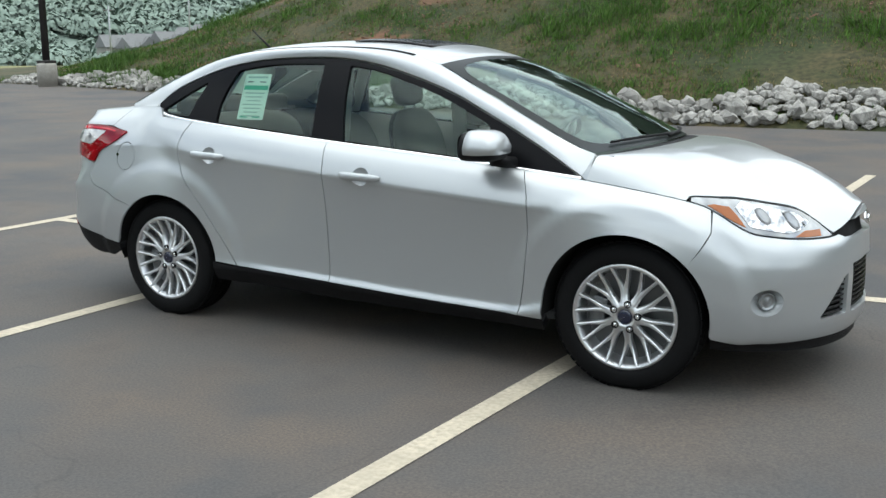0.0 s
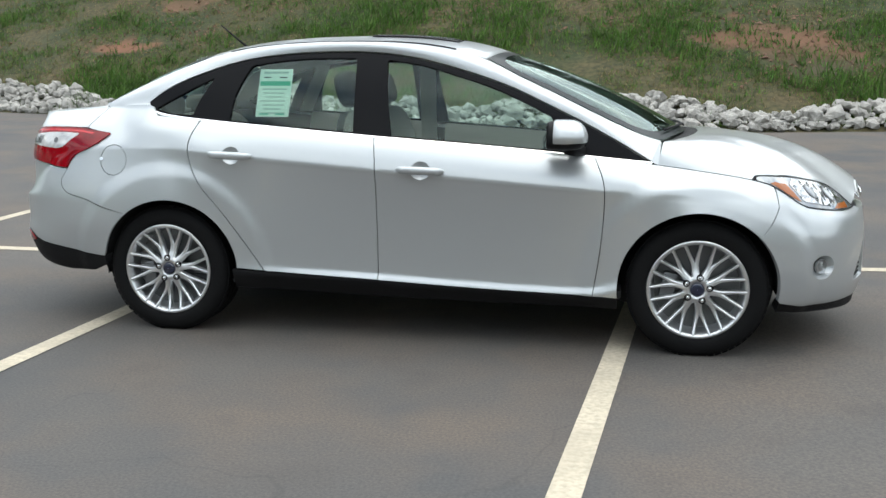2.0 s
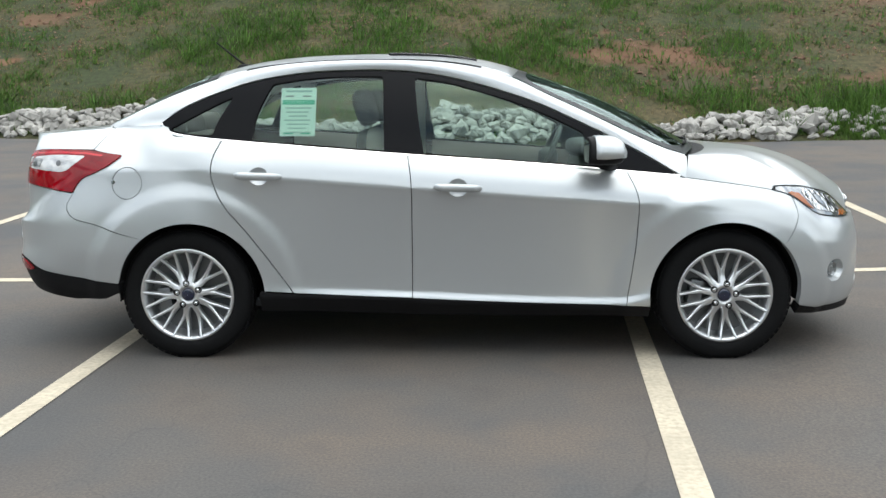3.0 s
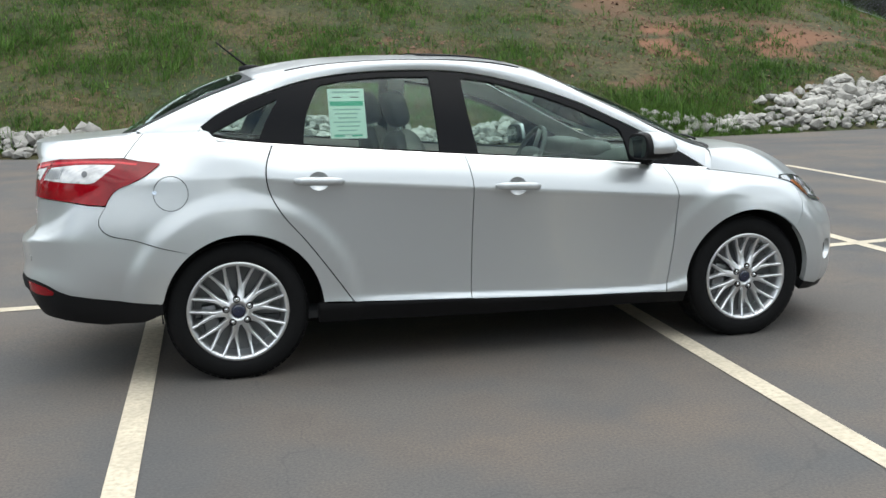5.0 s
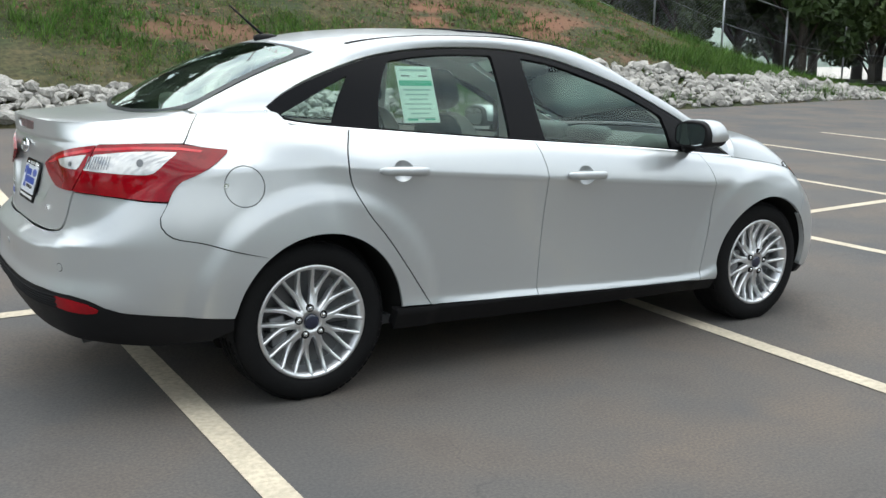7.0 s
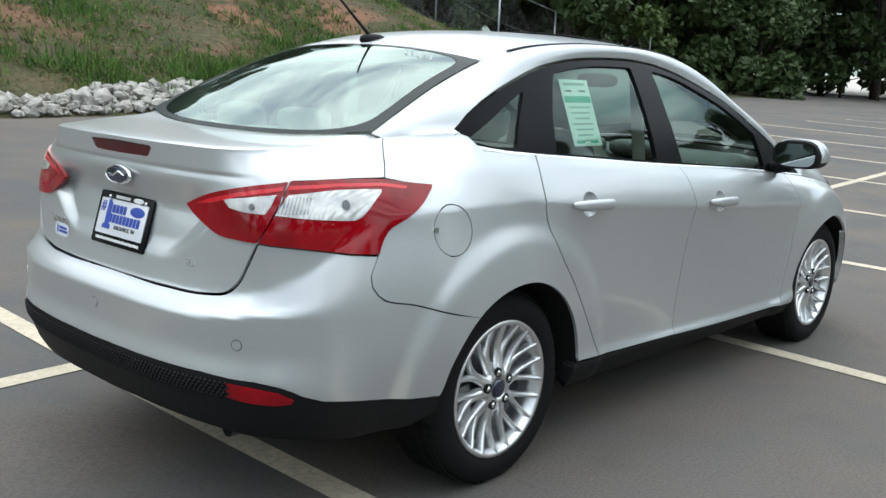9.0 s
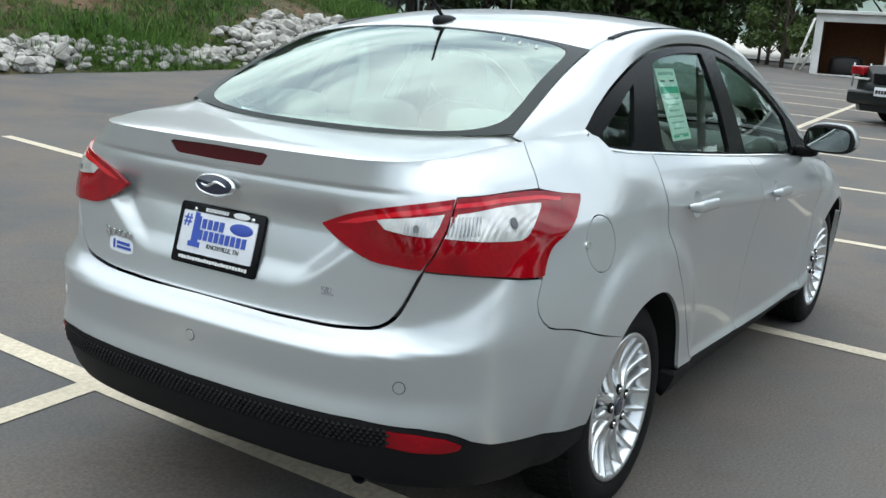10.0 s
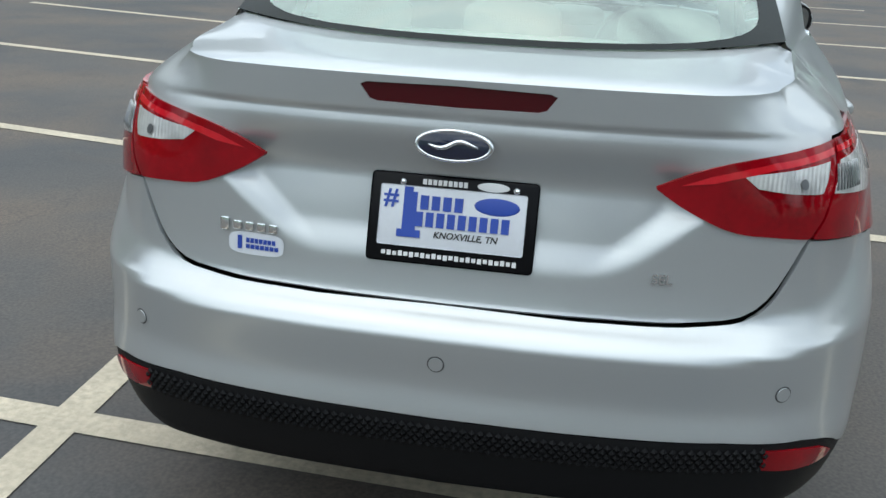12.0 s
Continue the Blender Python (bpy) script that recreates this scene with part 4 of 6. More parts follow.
for sg in (RIGHT, LEFT):
    fn = lambda uv, sg=sg: shell(uv, sg)
    surface_part("rear_reflector", fn, yr([(.598, .448), (.600, .489), (.66, .484), (.715, .470), (.742, .450), (.738, .438), (.71, .433), (.66, .437)]), M["red_lens"], bumper, label="red reflector", flip=sg > 0, lift=.001, step=.012, edge=.01, depth=.01)
    for y, z in ((.622, .597),) + (((0.0, .609),) if sg < 0 else ()):
        c = [(sy_rear(y) + .0165 * math.cos(a), z + .0165 * math.sin(a)) for a in np.linspace(0, 2 * math.pi, 25)[:-1]]
        c2 = [(sy_rear(y) + .0135 * math.cos(a), z + .0135 * math.sin(a)) for a in np.linspace(0, 2 * math.pi, 25)[:-1]]
        ring = surface_part("parking_sensor", fn, c, M["alloy_dark"], bumper, flip=sg > 0, lift=.0005, depth=0, step=.01, edge=.006)
        surface_part("sensor_face", fn, c2, M["paint"], ring, flip=sg > 0, lift=.0025, depth=.002, step=.01, edge=.006)
# studded tread strip on the apron
verts, faces = [], []
for row in range(5):
    for k in range(80):
        s = S0 + (k - 39.5 + .5 * (row % 2)) * .0165
        z = .482 - row * .0098
        if abs(s - S0) > .615:
            continue
        z += .006 * (abs(s - S0) / .6) ** 2
        q = shell([(s - .0072, z), (s, z - .0085), (s + .0072, z), (s, z + .0085), (s, z)])
        q[4][0] -= .006
        b = len(verts)
        verts += [tuple(v) for v in q]
        faces += [(b, b + 1, b + 4), (b + 1, b + 2, b + 4), (b + 2, b + 3, b + 4), (b + 3, b, b + 4)]
obj("tread_studs", verts, faces, M["black_plastic"], ap, smooth=False)

# nose: bumper skin with grilles and lamps
yf = lambda pts: [(sy_front(y), z) for y, z in pts]
mirf = lambda pts: [(2 * S1 - s, z) for s, z in pts][::-1]
f_low = yf([(0, .245), (.3, .245), (.5, .25)]) + rs([(3.25, .25), (3.12, .255), (3.02, .275)])
f_half = f_low + rs(ARCH_F2[::-1]) + rs(smooth_line([ARCH_F2[0], (2.958, .642), (3.003, .715)], 5)[1:]) + [
    (s, top_z(s) - .003) for s in np.linspace(sx(3.01), sy_front(.405), 14)] + [(s, top_z(s) - .003) for s in np.linspace(sy_front(.39), S1, 10)]
f_out = f_half + mirf(f_half)[1:-1]
tri = yf([(.315, .335), (.315, .51), (.345, .50), (.50, .345), (.49, .332)])
lowg = yf([(.27, .33), (.27, .545)]) + [(S1, .56)] + mirf(yf([(.27, .33), (.27, .545)])) + [(S1, .325)]
upg = yf([(.36, .688), (.30, .660)]) + [(S1, .662)] + mirf(yf([(.36, .688), (.30, .660)])) + [(S1, .748)]
fogc = [(sx(3.215) + .075 * math.cos(a), .432 + .056 * math.sin(a)) for a in np.linspace(0, 2 * math.pi, 26)[:-1]]
fogm = [(2 * S1 - s, z) for s, z in fogc][::-1]
nose = surface_part("front_bumper", shell, f_out, M["paint"], car, holes=[tri, mirf(tri), lowg, upg, fogc, fogm], step=.016, edge=.016, depth=.03)
back = yf([(0, .26), (.55, .27), (.55, .6), (.40, .68), (0, .745)])
surface_part("grille_backing", shell, back + mirf(back)[1:-1], M["dark"], nose, lift=-.035, depth=0, step=.06, edge=.05)
for z in np.arange(.35, .56, .022):
    for s_a, s_b in ((sy_front(.26), 2 * S1 - sy_front(.26)), (sy_front(.50 - max(0, z - .345) * 1.0), sy_front(.32)), (2 * S1 - sy_front(.32), 2 * S1 - sy_front(.50 - max(0, z - .345) * 1.0))):
        if z > .50 and s_a < S1 < s_b is False:
            continue
        ss = np.linspace(s_a, s_b, 14)
        rows = []
        for dz, dd in ((-.004, -.03), (-.004, -.012), (.004, -.012), (.004, -.03)):
            p = shell([(s, z + dz) for s in ss])
            p[:, 0] += dd
            rows.append(list(p))
        loft("grille_bar", rows, M["gloss_black"], nose, flip=True)
for sg in (RIGHT, LEFT):
    c = shell([(sx(3.225), .432)], sg)[0]
    rows = []
    for r, d in ((.036, .034), (.036, .022), (.031, .020), (.030, .030), (.018, .024), (.001, .020)):
        ring = shell([(sx(3.225) + r * math.cos(a), .432 + r * math.sin(a)) for a in np.linspace(0, 2 * math.pi, 25)], sg)
        ring[:, 1] -= sg * d * .8
        ring[:, 0] -= d * .6
        rows.append(list(ring))
    bowl = []
    for k_ in np.linspace(0, 1, 7):
        ring = shell([(sx(3.215 + .010 * k_) + (.076 - .040 * k_) * math.cos(a), .432 + (.057 - .021 * k_) * math.sin(a)) for a in np.linspace(0, 2 * math.pi, 29)], sg)
        ring[:, 1] -= sg * .030 * k_ ** .8
        ring[:, 0] -= .022 * k_ ** .8
        bowl.append(list(ring))
    loft("fog_recess", bowl, M["paint"], nose, flip=sg < 0)
    loft("fog_lamp", rows, M["lamp_glass"], nose, "round fog lamp with bright bezel", flip=sg < 0)
chin = yf([(0, .24), (.5, .245)]) + rs([(3.25, .245), (3.12, .25), (3.02, .268), (3.02, .225), (3.2, .21)]) + yf([(.5, .20), (.2, .195)])
surface_part("chin_spoiler", shell, chin + mirf(chin)[:], M["black_plastic"], nose, label="black lower lip", lift=-.004, depth=.05)
# oval badges without lettering
def badge(at, w, h, turn, parent):
    m = pose(*at, *turn)
    def oval(a, b, z0, n=40):
        return [m @ Vector((a * math.cos(t), b * math.sin(t), z0)) for t in np.linspace(0, 2 * math.pi, n + 1)]
    o = loft("badge", [oval(w, h, 0), oval(w, h, .004), oval(w * .93, h * .88, .008), oval(w * .88, h * .82, .006)], M["chrome"], parent, "oval chrome-rimmed badge")
    f = loft("badge_face", [oval(w * .89, h * .83, .0055), oval(w * .5, h * .5, .008), oval(.0005, .0005, .0085)], M["badge_blue"], o)
    v, fc = tube([m @ Vector((w * x_, h * (.04 + .30 * math.sin(5.2 * x_ + .4) * (1 - abs(x_))), .0092)) for x_ in np.linspace(-.62, .62, 15)], [w * .02 + w * .045 * math.cos(1.5 * x_) for x_ in np.linspace(-1, 1, 15)], 6)
    obj("script_stroke", v, fc, M["chrome"], o)
    return o


M["badge_blue"] = material("navy_enamel", (0.008, 0.012, 0.035), rough=0.15, coat=1.0)
badge((-.893, 0, .996), .073, .030, (82, 0, -90), lid)
badge((3.497, 0, .712), .075, .031, (80, 0, 90), nose)


# wheels
def make_wheel(name="wheel"):
    w = new(name)
    prof = [(.215, -.10), (.232, -.105), (.262, -.112), (.298, -.108), (.316, -.094), (.3235, -.075), (.3245, .0), (.3235, .075), (.316, .094), (.298, .108), (.262, .112), (.236, .105), (.226, .096)]
    v, f = lathe([(r, o) for r, o in prof], 72)
    obj("tyre", v, f, M["rubber"], w)
    # tread grooves as raised blocks
    tv, tf = [], []
    for row, o in enumerate((-.068, -.025, .025, .068)):
        for i in range(60):
            a0, a1 = 2 * math.pi * (i + .5 * (row % 2)) / 60, 2 * math.pi * (i + .82 + .5 * (row % 2)) / 60
            b = len(tv)
            for r in (.323, .3285):
                for a in (a0, a1):
                    for oo in (o - .017, o + .017):
                        tv.append((r * math.cos(a), oo, r * math.sin(a)))
            tf += [(b + 4, b + 5, b + 7, b + 6), (b, b + 1, b + 5, b + 4), (b + 2, b + 6, b + 7, b + 3), (b, b + 4, b + 6, b + 2), (b + 1, b + 3, b + 7, b + 5)]
    obj("tread", tv, tf, M["rubber"], w, smooth=False)
    rp = [(.228, .098), (.234, .103), (.232, .108), (.222, .108), (.214, .100), (.205, .060), (.195, .0), (.200, -.06), (.21, -.10)]
    v, f = lathe(rp, 72)
    rim = obj("rim", v, f, M["alloy"], w)
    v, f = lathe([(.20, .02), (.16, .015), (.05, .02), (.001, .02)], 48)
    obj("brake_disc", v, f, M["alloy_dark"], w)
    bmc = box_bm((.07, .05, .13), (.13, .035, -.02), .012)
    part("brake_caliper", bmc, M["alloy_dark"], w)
    # ten forked spokes: a stem that splits half way out
    sv, sf = [], []

    def bar(path):
        b = len(sv)
        for ang, r, dep, wd in path:
            tv_ = Vector((-math.sin(ang), 0, math.cos(ang)))
            c = Vector((r * math.cos(ang), dep, r * math.sin(ang)))
            sv.extend([c - tv_ * wd * 1.25 + Vector((0, -.024, 0)), c - tv_ * wd, c - tv_ * wd * .55 + Vector((0, .004, 0)), c + tv_ * wd * .55 + Vector((0, .004, 0)), c + tv_ * wd,
                       c + tv_ * wd * 1.25 + Vector((0, -.024, 0))])
        for i in range(len(path) - 1):
            for j in range(5):
                sf.append((b + i * 6 + j, b + i * 6 + j + 1, b + i * 6 + j + 7, b + i * 6 + j + 6))

    for k in range(10):
        a = 2 * math.pi * (k + .5) / 10 + math.pi / 2
        for sd in (-1, 1):
            path = []
            for i in range(11):
                t = i / 10
                r = .050 + t * (.224 - .050)
                split = max(0.0, (t - .34) / .66)
                ang = a + sd * math.asin((.0045 * (1 - split) + .0395 * split) / r)
                path.append((ang, r, .092 - .022 * math.sin(math.pi * min(1, t * 1.05)) + .012 * t, .0122 - .0056 * min(1.0, t * 1.4)))
            bar(path)
    obj("spokes", sv, sf, M["alloy"], rim)
    v, f = lathe([(.068, .070), (.066, .088), (.055, .094), (.036, .096), (.034, .090), (.001, .090)], 48)
    hub = obj("hub", v, f, M["alloy"], rim)
    v, f = lathe([(.032, .088), (.030, .098), (.022, .100), (.001, .101)], 32)
    obj("centre_cap", v, f, M["badge_blue"], w, "dark blue centre cap")
    for k in range(5):
        a = 2 * math.pi * k / 5 + math.pi / 2
        c = Vector((.057 * math.cos(a), .093, .057 * math.sin(a)))
        v, f = lathe([(.0165, -.004), (.0165, .004), (.0125, .005), (.009, -.006)], 14)
        # the recess is black in colour to show the shade round each nut
        obj("nut_recess", [Vector(q) + c for q in v], f, M["dark"], w)
        v, f = lathe([(.0085, -.006), (.0085, .006), (.006, .009), (.0005, .009)], 8)
        obj("wheel_nut", [Vector(q) + c for q in v], f, M["chrome"], w)
    return w


wheel = make_wheel()
wheel.parent = car
wheel.matrix_basis = pose(0, -.722, .3245, 0, 0, 180) @ pose(0, 0, 0, 0, 7, 0)
for x, y, rz, ry in ((2.648, -.722, 180, -11), (0, .722, 0, 20), (2.648, .722, 0, 33)):
    w2 = copy_thing(wheel, pose(x, y, .3245, 0, 0, rz) @ pose(0, 0, 0, 0, ry, 0))

# ================= the silver sedan: fittings =================
def ellipsoid(name, c, r, mat, parent, e=1.0, nu=20, nv=12, cut=None, label="", turn=None):
    """A rounded block: e below 1 squares it off."""
    pw = lambda v: math.copysign(abs(v) ** e, v)
    rows = []
    for i in range(nv + 1):
        ph = -math.pi / 2 + math.pi * i / nv
        row = []
        for j in range(nu + 1):
            th = 2 * math.pi * j / nu
            p = Vector((r[0] * pw(math.cos(ph)) * pw(math.cos(th)), r[1] * pw(math.cos(ph)) * pw(math.sin(th)), r[2] * pw(math.sin(ph))))
            if cut:
                p = cut(p)
            if turn:
                p = turn @ p
            row.append(Vector(c) + p)
        rows.append(row)
    return loft(name, rows, mat, parent, label)


for sg in (RIGHT, LEFT):
    mir_ = new("door_mirror")
    mir_.parent = car
    c = (2.015, sg * .935, 1.040)
    flat = lambda p: Vector((max(p.x, -.062) + .10 * max(0, p.y * -sg) * 0, p.y, p.z))
    up = lambda p: (lambda v: Vector((max(v.x, -.034), v.y, v.z)))(Vector((p.x * (1 - .25 * max(0, p.z) / .08), p.y * (1 - .30 * max(0, p.z) / .08), max(p.z, -.030))))
    dn = lambda p: flat(Vector((p.x * (.95 - .22 * max(0, p.z) / .08), p.y * (.97 - .27 * max(0, p.z) / .08), p.z * .97)))
    ellipsoid("mirror_cap", c, (.116, .118, .070), M["paint"], mir_, .55, 28, 16, up)
    ellipsoid("mirror_shell", c, (.114, .116, .068), M["black_plastic"], mir_, .55, 28, 16, dn, "black lower mirror shell")
    v, f = tube([(c[0] + .02, sg * .86, .975), (c[0] + .05, sg * .82, .962), (c[0] + .08, sg * .765, .955)], [.030, .026, .030], 10)
    obj("mirror_arm", v, f, M["black_plastic"], mir_)
    pts = [(c[0] - .0645, c[1] + .103 * math.copysign(abs(math.cos(a)) ** .6, math.cos(a)), c[2] - .003 + .061 * math.copysign(abs(math.sin(a)) ** .6, math.sin(a))) for a in np.linspace(0, 2 * math.pi, 33)[:-1]]
    inn = [(p[0] - .002, c[1] + (p[1] - c[1]) * .90, c[2] + (p[2] - c[2]) * .86) for p in pts]
    obj("mirror_bezel", pts, [tuple(range(32))] if sg < 0 else [tuple(range(32))[::-1]], M["black_plastic"], mir_, smooth=False)
    obj("mirror_glass", inn, [tuple(range(32))] if sg < 0 else [tuple(range(32))[::-1]], M["mirror"] if "mirror" in M else M["chrome"], mir_, "silvered mirror glass", smooth=False)
    rows = []
    for z in (1.006, 1.010, 1.021, 1.025):
        rows.append([(c[0] + (.1135 + (.002 if 1.008 < z < 1.023 else -.004)) * math.copysign(abs(math.cos(a)) ** .72, math.cos(a)) * .96, c[1] + sg * (.117 + (.002 if 1.008 < z < 1.023 else -.004)) * abs(math.sin(a)) ** .72 * .97, z) for a in np.linspace(.15, 1.75, 16)])
    loft("mirror_indicator", rows, M["clear_lens"], mir_, "clear indicator strip", flip=sg < 0)

M["chalk"] = material("white_chalk", (0.5, 0.54, 0.52), rough=.9)
# aerial
base = ellipsoid("aerial_base", (.158, 0, 1.452), (.062, .026, .022), M["black_plastic"], car, .8)
v, f = tube([(.148, 0, 1.462), (.105, 0, 1.495), (.055, 0, 1.535), (-.015, 0, 1.592)], [.007, .006, .005, .004], 8)
obj("aerial_rod", v, f, M["black_plastic"], base)
# wipers and washer jets
for q0, q1, t0, t1 in ((.62, .10, .015, .050), (.46, .93, .012, .055)):
    pts = [PANES["windscreen"](t0 + (t1 - t0) * k / 7, q0 + (q1 - q0) * k / 7) + np.array([.006, 0, .012]) for k in range(8)]
    v, f = tube(pts, .006, 6)
    obj("wiper", v, f, M["black_plastic"], car)
for y in (-.27, .27):
    ellipsoid("washer_jet", (2.80, y, hood([(.5, .75)])[0][2] - .012 + .0), (.018, .010, .008), M["black_plastic"], car)
# faint chalk strokes on the rear glass
for k in range(5):
    c_ = PANES["rear_window"](.885 - .006 * k, .225 - .026 * k)
    part("chalk_stroke", box_bm((.0015, .003 if k % 2 else .010, .014), tuple(c_ + np.array([-.002, 0, .002])), 0, (0, 42, 12)), M["chalk"], car, smooth=False)
# exhaust tip
v, f = tube([(-.55, -.43, .285), (-.80, -.43, .275)], .024, 14, cap=False)
obj("exhaust_tip", v, f, M["alloy_dark"], car)

# number plate with a dealer's frame: no lettering but the town and the rank
plate = new("licence_plate_holder")
plate.parent = car
plate.matrix_basis = pose(-.882, 0, .851, 74, 0, -90)


def flat_bar(name, x, y, w, h, z, mat, parent, d=.0015, bevel=0.0):
    b = box_bm((w, h, d), (x, y, z), bevel)
    return part(name, b, mat, parent, smooth=False)


def words(name, body, x, y, size, z, mat, parent, shear=0.0):
    cu = bpy.data.curves.new(name, "FONT")
    cu.body, cu.size, cu.extrude, cu.align_x, cu.shear, cu.offset = body, size, .0008, "CENTER", shear, size * .018
    tmp = bpy.data.objects.new("tmp", cu)
    me = bpy.data.meshes.new_from_object(tmp)
    bpy.data.objects.remove(tmp)
    me.materials.clear()
    me.materials.append(mat)
    ob = new(name, me)
    ob.parent = parent
    ob.location = (x, y, z)
    return ob


M["plate_white"] = material("plate_white", (0.70, 0.72, 0.76), rough=0.3, grain=.06, gscale=60)
M["plate_blue"] = material("plate_blue", (0.03, 0.07, 0.38), rough=0.35)
M["ink"] = material("black_ink", (0.02, 0.02, 0.02), rough=0.5)
M["white_ink"] = material("white_ink", (0.75, 0.75, 0.75), rough=0.5)
M["mirror"] = material("silvered_glass", (0.30, 0.33, 0.33), rough=0.01, metal=1.0)
for o in bpy.data.objects:
    if o.name.startswith("mirror_glass"):
        o.data.materials[0] = M["mirror"]
fr = box_bm((.312, .166, .010), (0, 0, 0), .008)
part("plate_frame", fr, M["gloss_black"], plate, "black plastic plate frame")
part("plate_sheet", box_bm((.272, .112, .003), (0, .004, .0055), .004), M["plate_white"], plate, "white plate sheet")
words("rank_sign", "#", -.115, .022, .046, .0075, M["plate_blue"], plate)
words("rank_number", "1", -.083, -.030, .125, .0075, M["plate_blue"], plate)
flat_bar("number_foot", -.078, -.028, .044, .014, .0082, M["plate_blue"], plate)
flat_bar("number_stem", -.077, .010, .022, .078, .0079, M["plate_blue"], plate)
for x, y, w, h in ((-.020, .031, .085, .026), (.020, .000, .180, .027)):
    n = max(4, int(w / .019))
    for k in range(n):
        flat_bar("name_bar", x - w / 2 + (k + .5) * w / n, y, w / n * .72, h, .0085, M["plate_blue"], plate)
words("town_name", "KNOXVILLE, TN", .028, -.032, .0165, .0075, M["ink"], plate, .2)
for k in range(24):
    flat_bar("address_bar", -.122 + k * .0106, -.066 - .0005 * (k % 3), .0075, .0075 + .002 * (k % 2), .0058, M["white_ink"], plate)
for k in range(9):
    flat_bar("header_bar", -.055 + k * .0095, .069, .0070, .010, .0058, M["white_ink"], plate)
o = ellipsoid("oval_mark", (.072, .069, .0055), (.030, .0085, .0015), M["white_ink"], plate)
o = ellipsoid("oval_mark", (.082, .034, .0075), (.042, .016, .0018), M["plate_blue"], plate)
for x in (-.095, .115):
    v, f = lathe([(.006, 0), (.006, .003), (.0005, .004)], 12)
    obj("plate_screw", [(q[0] + x, q[2] + .066, .005 + q[1]) for q in v], f, M["chrome"], plate)

# badges on the lid
def on_lid(y, z, d=.002):
    """The pose of a flat mark on the lid's face."""
    uv = np.array([(S0 - y, z)])
    p = lid_surface(uv)[0]
    a = lid_surface(uv - [[.01, 0]])[0] - lid_surface(uv + [[.01, 0]])[0]
    b = lid_surface(uv + [[0, .01]])[0] - lid_surface(uv - [[0, .01]])[0]
    X, Y = Vector(-a).normalized(), Vector(b).normalized()
    Z = X.cross(Y).normalized()
    Y = Z.cross(X)
    m = Matrix((X, Y, Z)).transposed().to_4x4()
    m.translation = Vector(p) + Z * d
    return m


nb = new("model_badge")
nb.parent = lid
nb.matrix_basis = on_lid(.40, .806)
for k in range(5):
    part("badge_stroke", box_bm((.018, .017 if k else .026, .003), (-.052 + k * .025 + (.002 if k else 0), .0, .001), .002), M["chrome"], nb)
sb = new("dealer_sticker")
sb.parent = lid
sb.matrix_basis = on_lid(.385, .772, .0015)
stk = bmesh.new()
bmesh.ops.create_circle(stk, cap_ends=True, segments=40, radius=1)
for vv in stk.verts:
    e = .55
    vv.co = Vector((.058 * math.copysign(abs(vv.co.x) ** e, vv.co.x), .022 * math.copysign(abs(vv.co.y) ** e, vv.co.y), 0))
part("sticker_sheet", stk, M["plate_white"], sb, smooth=False)
flat_bar("number_bar", -.034, .001, .009, .026, .001, M["plate_blue"], sb, .001)
for k in range(7):
    flat_bar("name_bar", -.017 + k * .009, .006, .007, .009, .001, M["plate_blue"], sb, .001)
    flat_bar("name_bar", -.017 + k * .010, -.006, .008, .008, .001, M["plate_blue"], sb, .001)
tb = new("trim_badge")
tb.parent = lid
tb.matrix_basis = on_lid(-.395, .786)
words("trim_letters", "SEL", 0, -.009, .026, .001, M["chrome"], tb)

# price sheet inside the rear side window
sheet = new("window_price_sheet")
sheet.parent = car
M["paper_green"] = material("pale_green_paper", (0.66, 0.78, 0.70), rough=0.7, grain=.05, gscale=30)
M["band_green"] = material("green_print", (0.10, 0.42, 0.28), rough=0.7)
M["grey_print"] = material("grey_print", (0.33, 0.45, 0.40), rough=0.7)
q0 = cabin([(.455, 1.095), (.635, 1.095), (.655, 1.345), (.478, 1.345)], RIGHT)
q0[:, 1] += .010
X = Vector(q0[1] - q0[0]).normalized()
Yv = Vector(q0[3] - q0[0])
Yv = (Yv - X * Yv.dot(X)).normalized()
m = Matrix((X, Yv, X.cross(Yv))).transposed().to_4x4()
m.translation = Vector(q0.mean(0))
sheet.matrix_basis = m
part("paper", box_bm((.175, .252, .001), (0, 0, 0)), M["paper_green"], sheet, smooth=False)
flat_bar("header_band", 0, .108, .13, .010, .001, M["grey_print"], sheet, .001)
flat_bar("green_band", 0, .050, .160, .024, .001, M["band_green"], sheet, .001)
for k in range(7):
    flat_bar("text_bar", -.004 * (k % 2), .020 - k * .021, .13 - .02 * (k % 3), .006, .001, M["grey_print"], sheet, .001)
for x in (-.045, .04):
    flat_bar("text_bar", x, .082, .04, .005, .001, M["ink"], sheet, .001)
    flat_bar("text_bar", x, -.112, .05, .008, .001, M["band_green"], sheet, .001)

# ---- cabin ----
def seat(y, name="front_seat"):
    s = new(name)
    s.parent = car
    ellipsoid("cushion", (1.24, y, .50), (.27, .25, .10), M["seat"], s, .6)
    tilt = Euler((0, radians(-16), 0)).to_matrix()
    ellipsoid("backrest", (.97, y, .82), (.085, .235, .32), M["seat"], s, .65, turn=tilt)
    ellipsoid("backrest_cover", (.935, y, .82), (.075, .225, .315), M["seat_dark"], s, .65, turn=tilt)
    ellipsoid("headrest", (.855, y, 1.235), (.055, .130, .095), M["seat_dark"], s, .62, turn=tilt)
    for d in (-.06, .06):
        v, f = tube([(.885, y + d, 1.08), (.865, y + d, 1.18)], .007, 8)
        obj("headrest_post", v, f, M["chrome"], s)
    return s


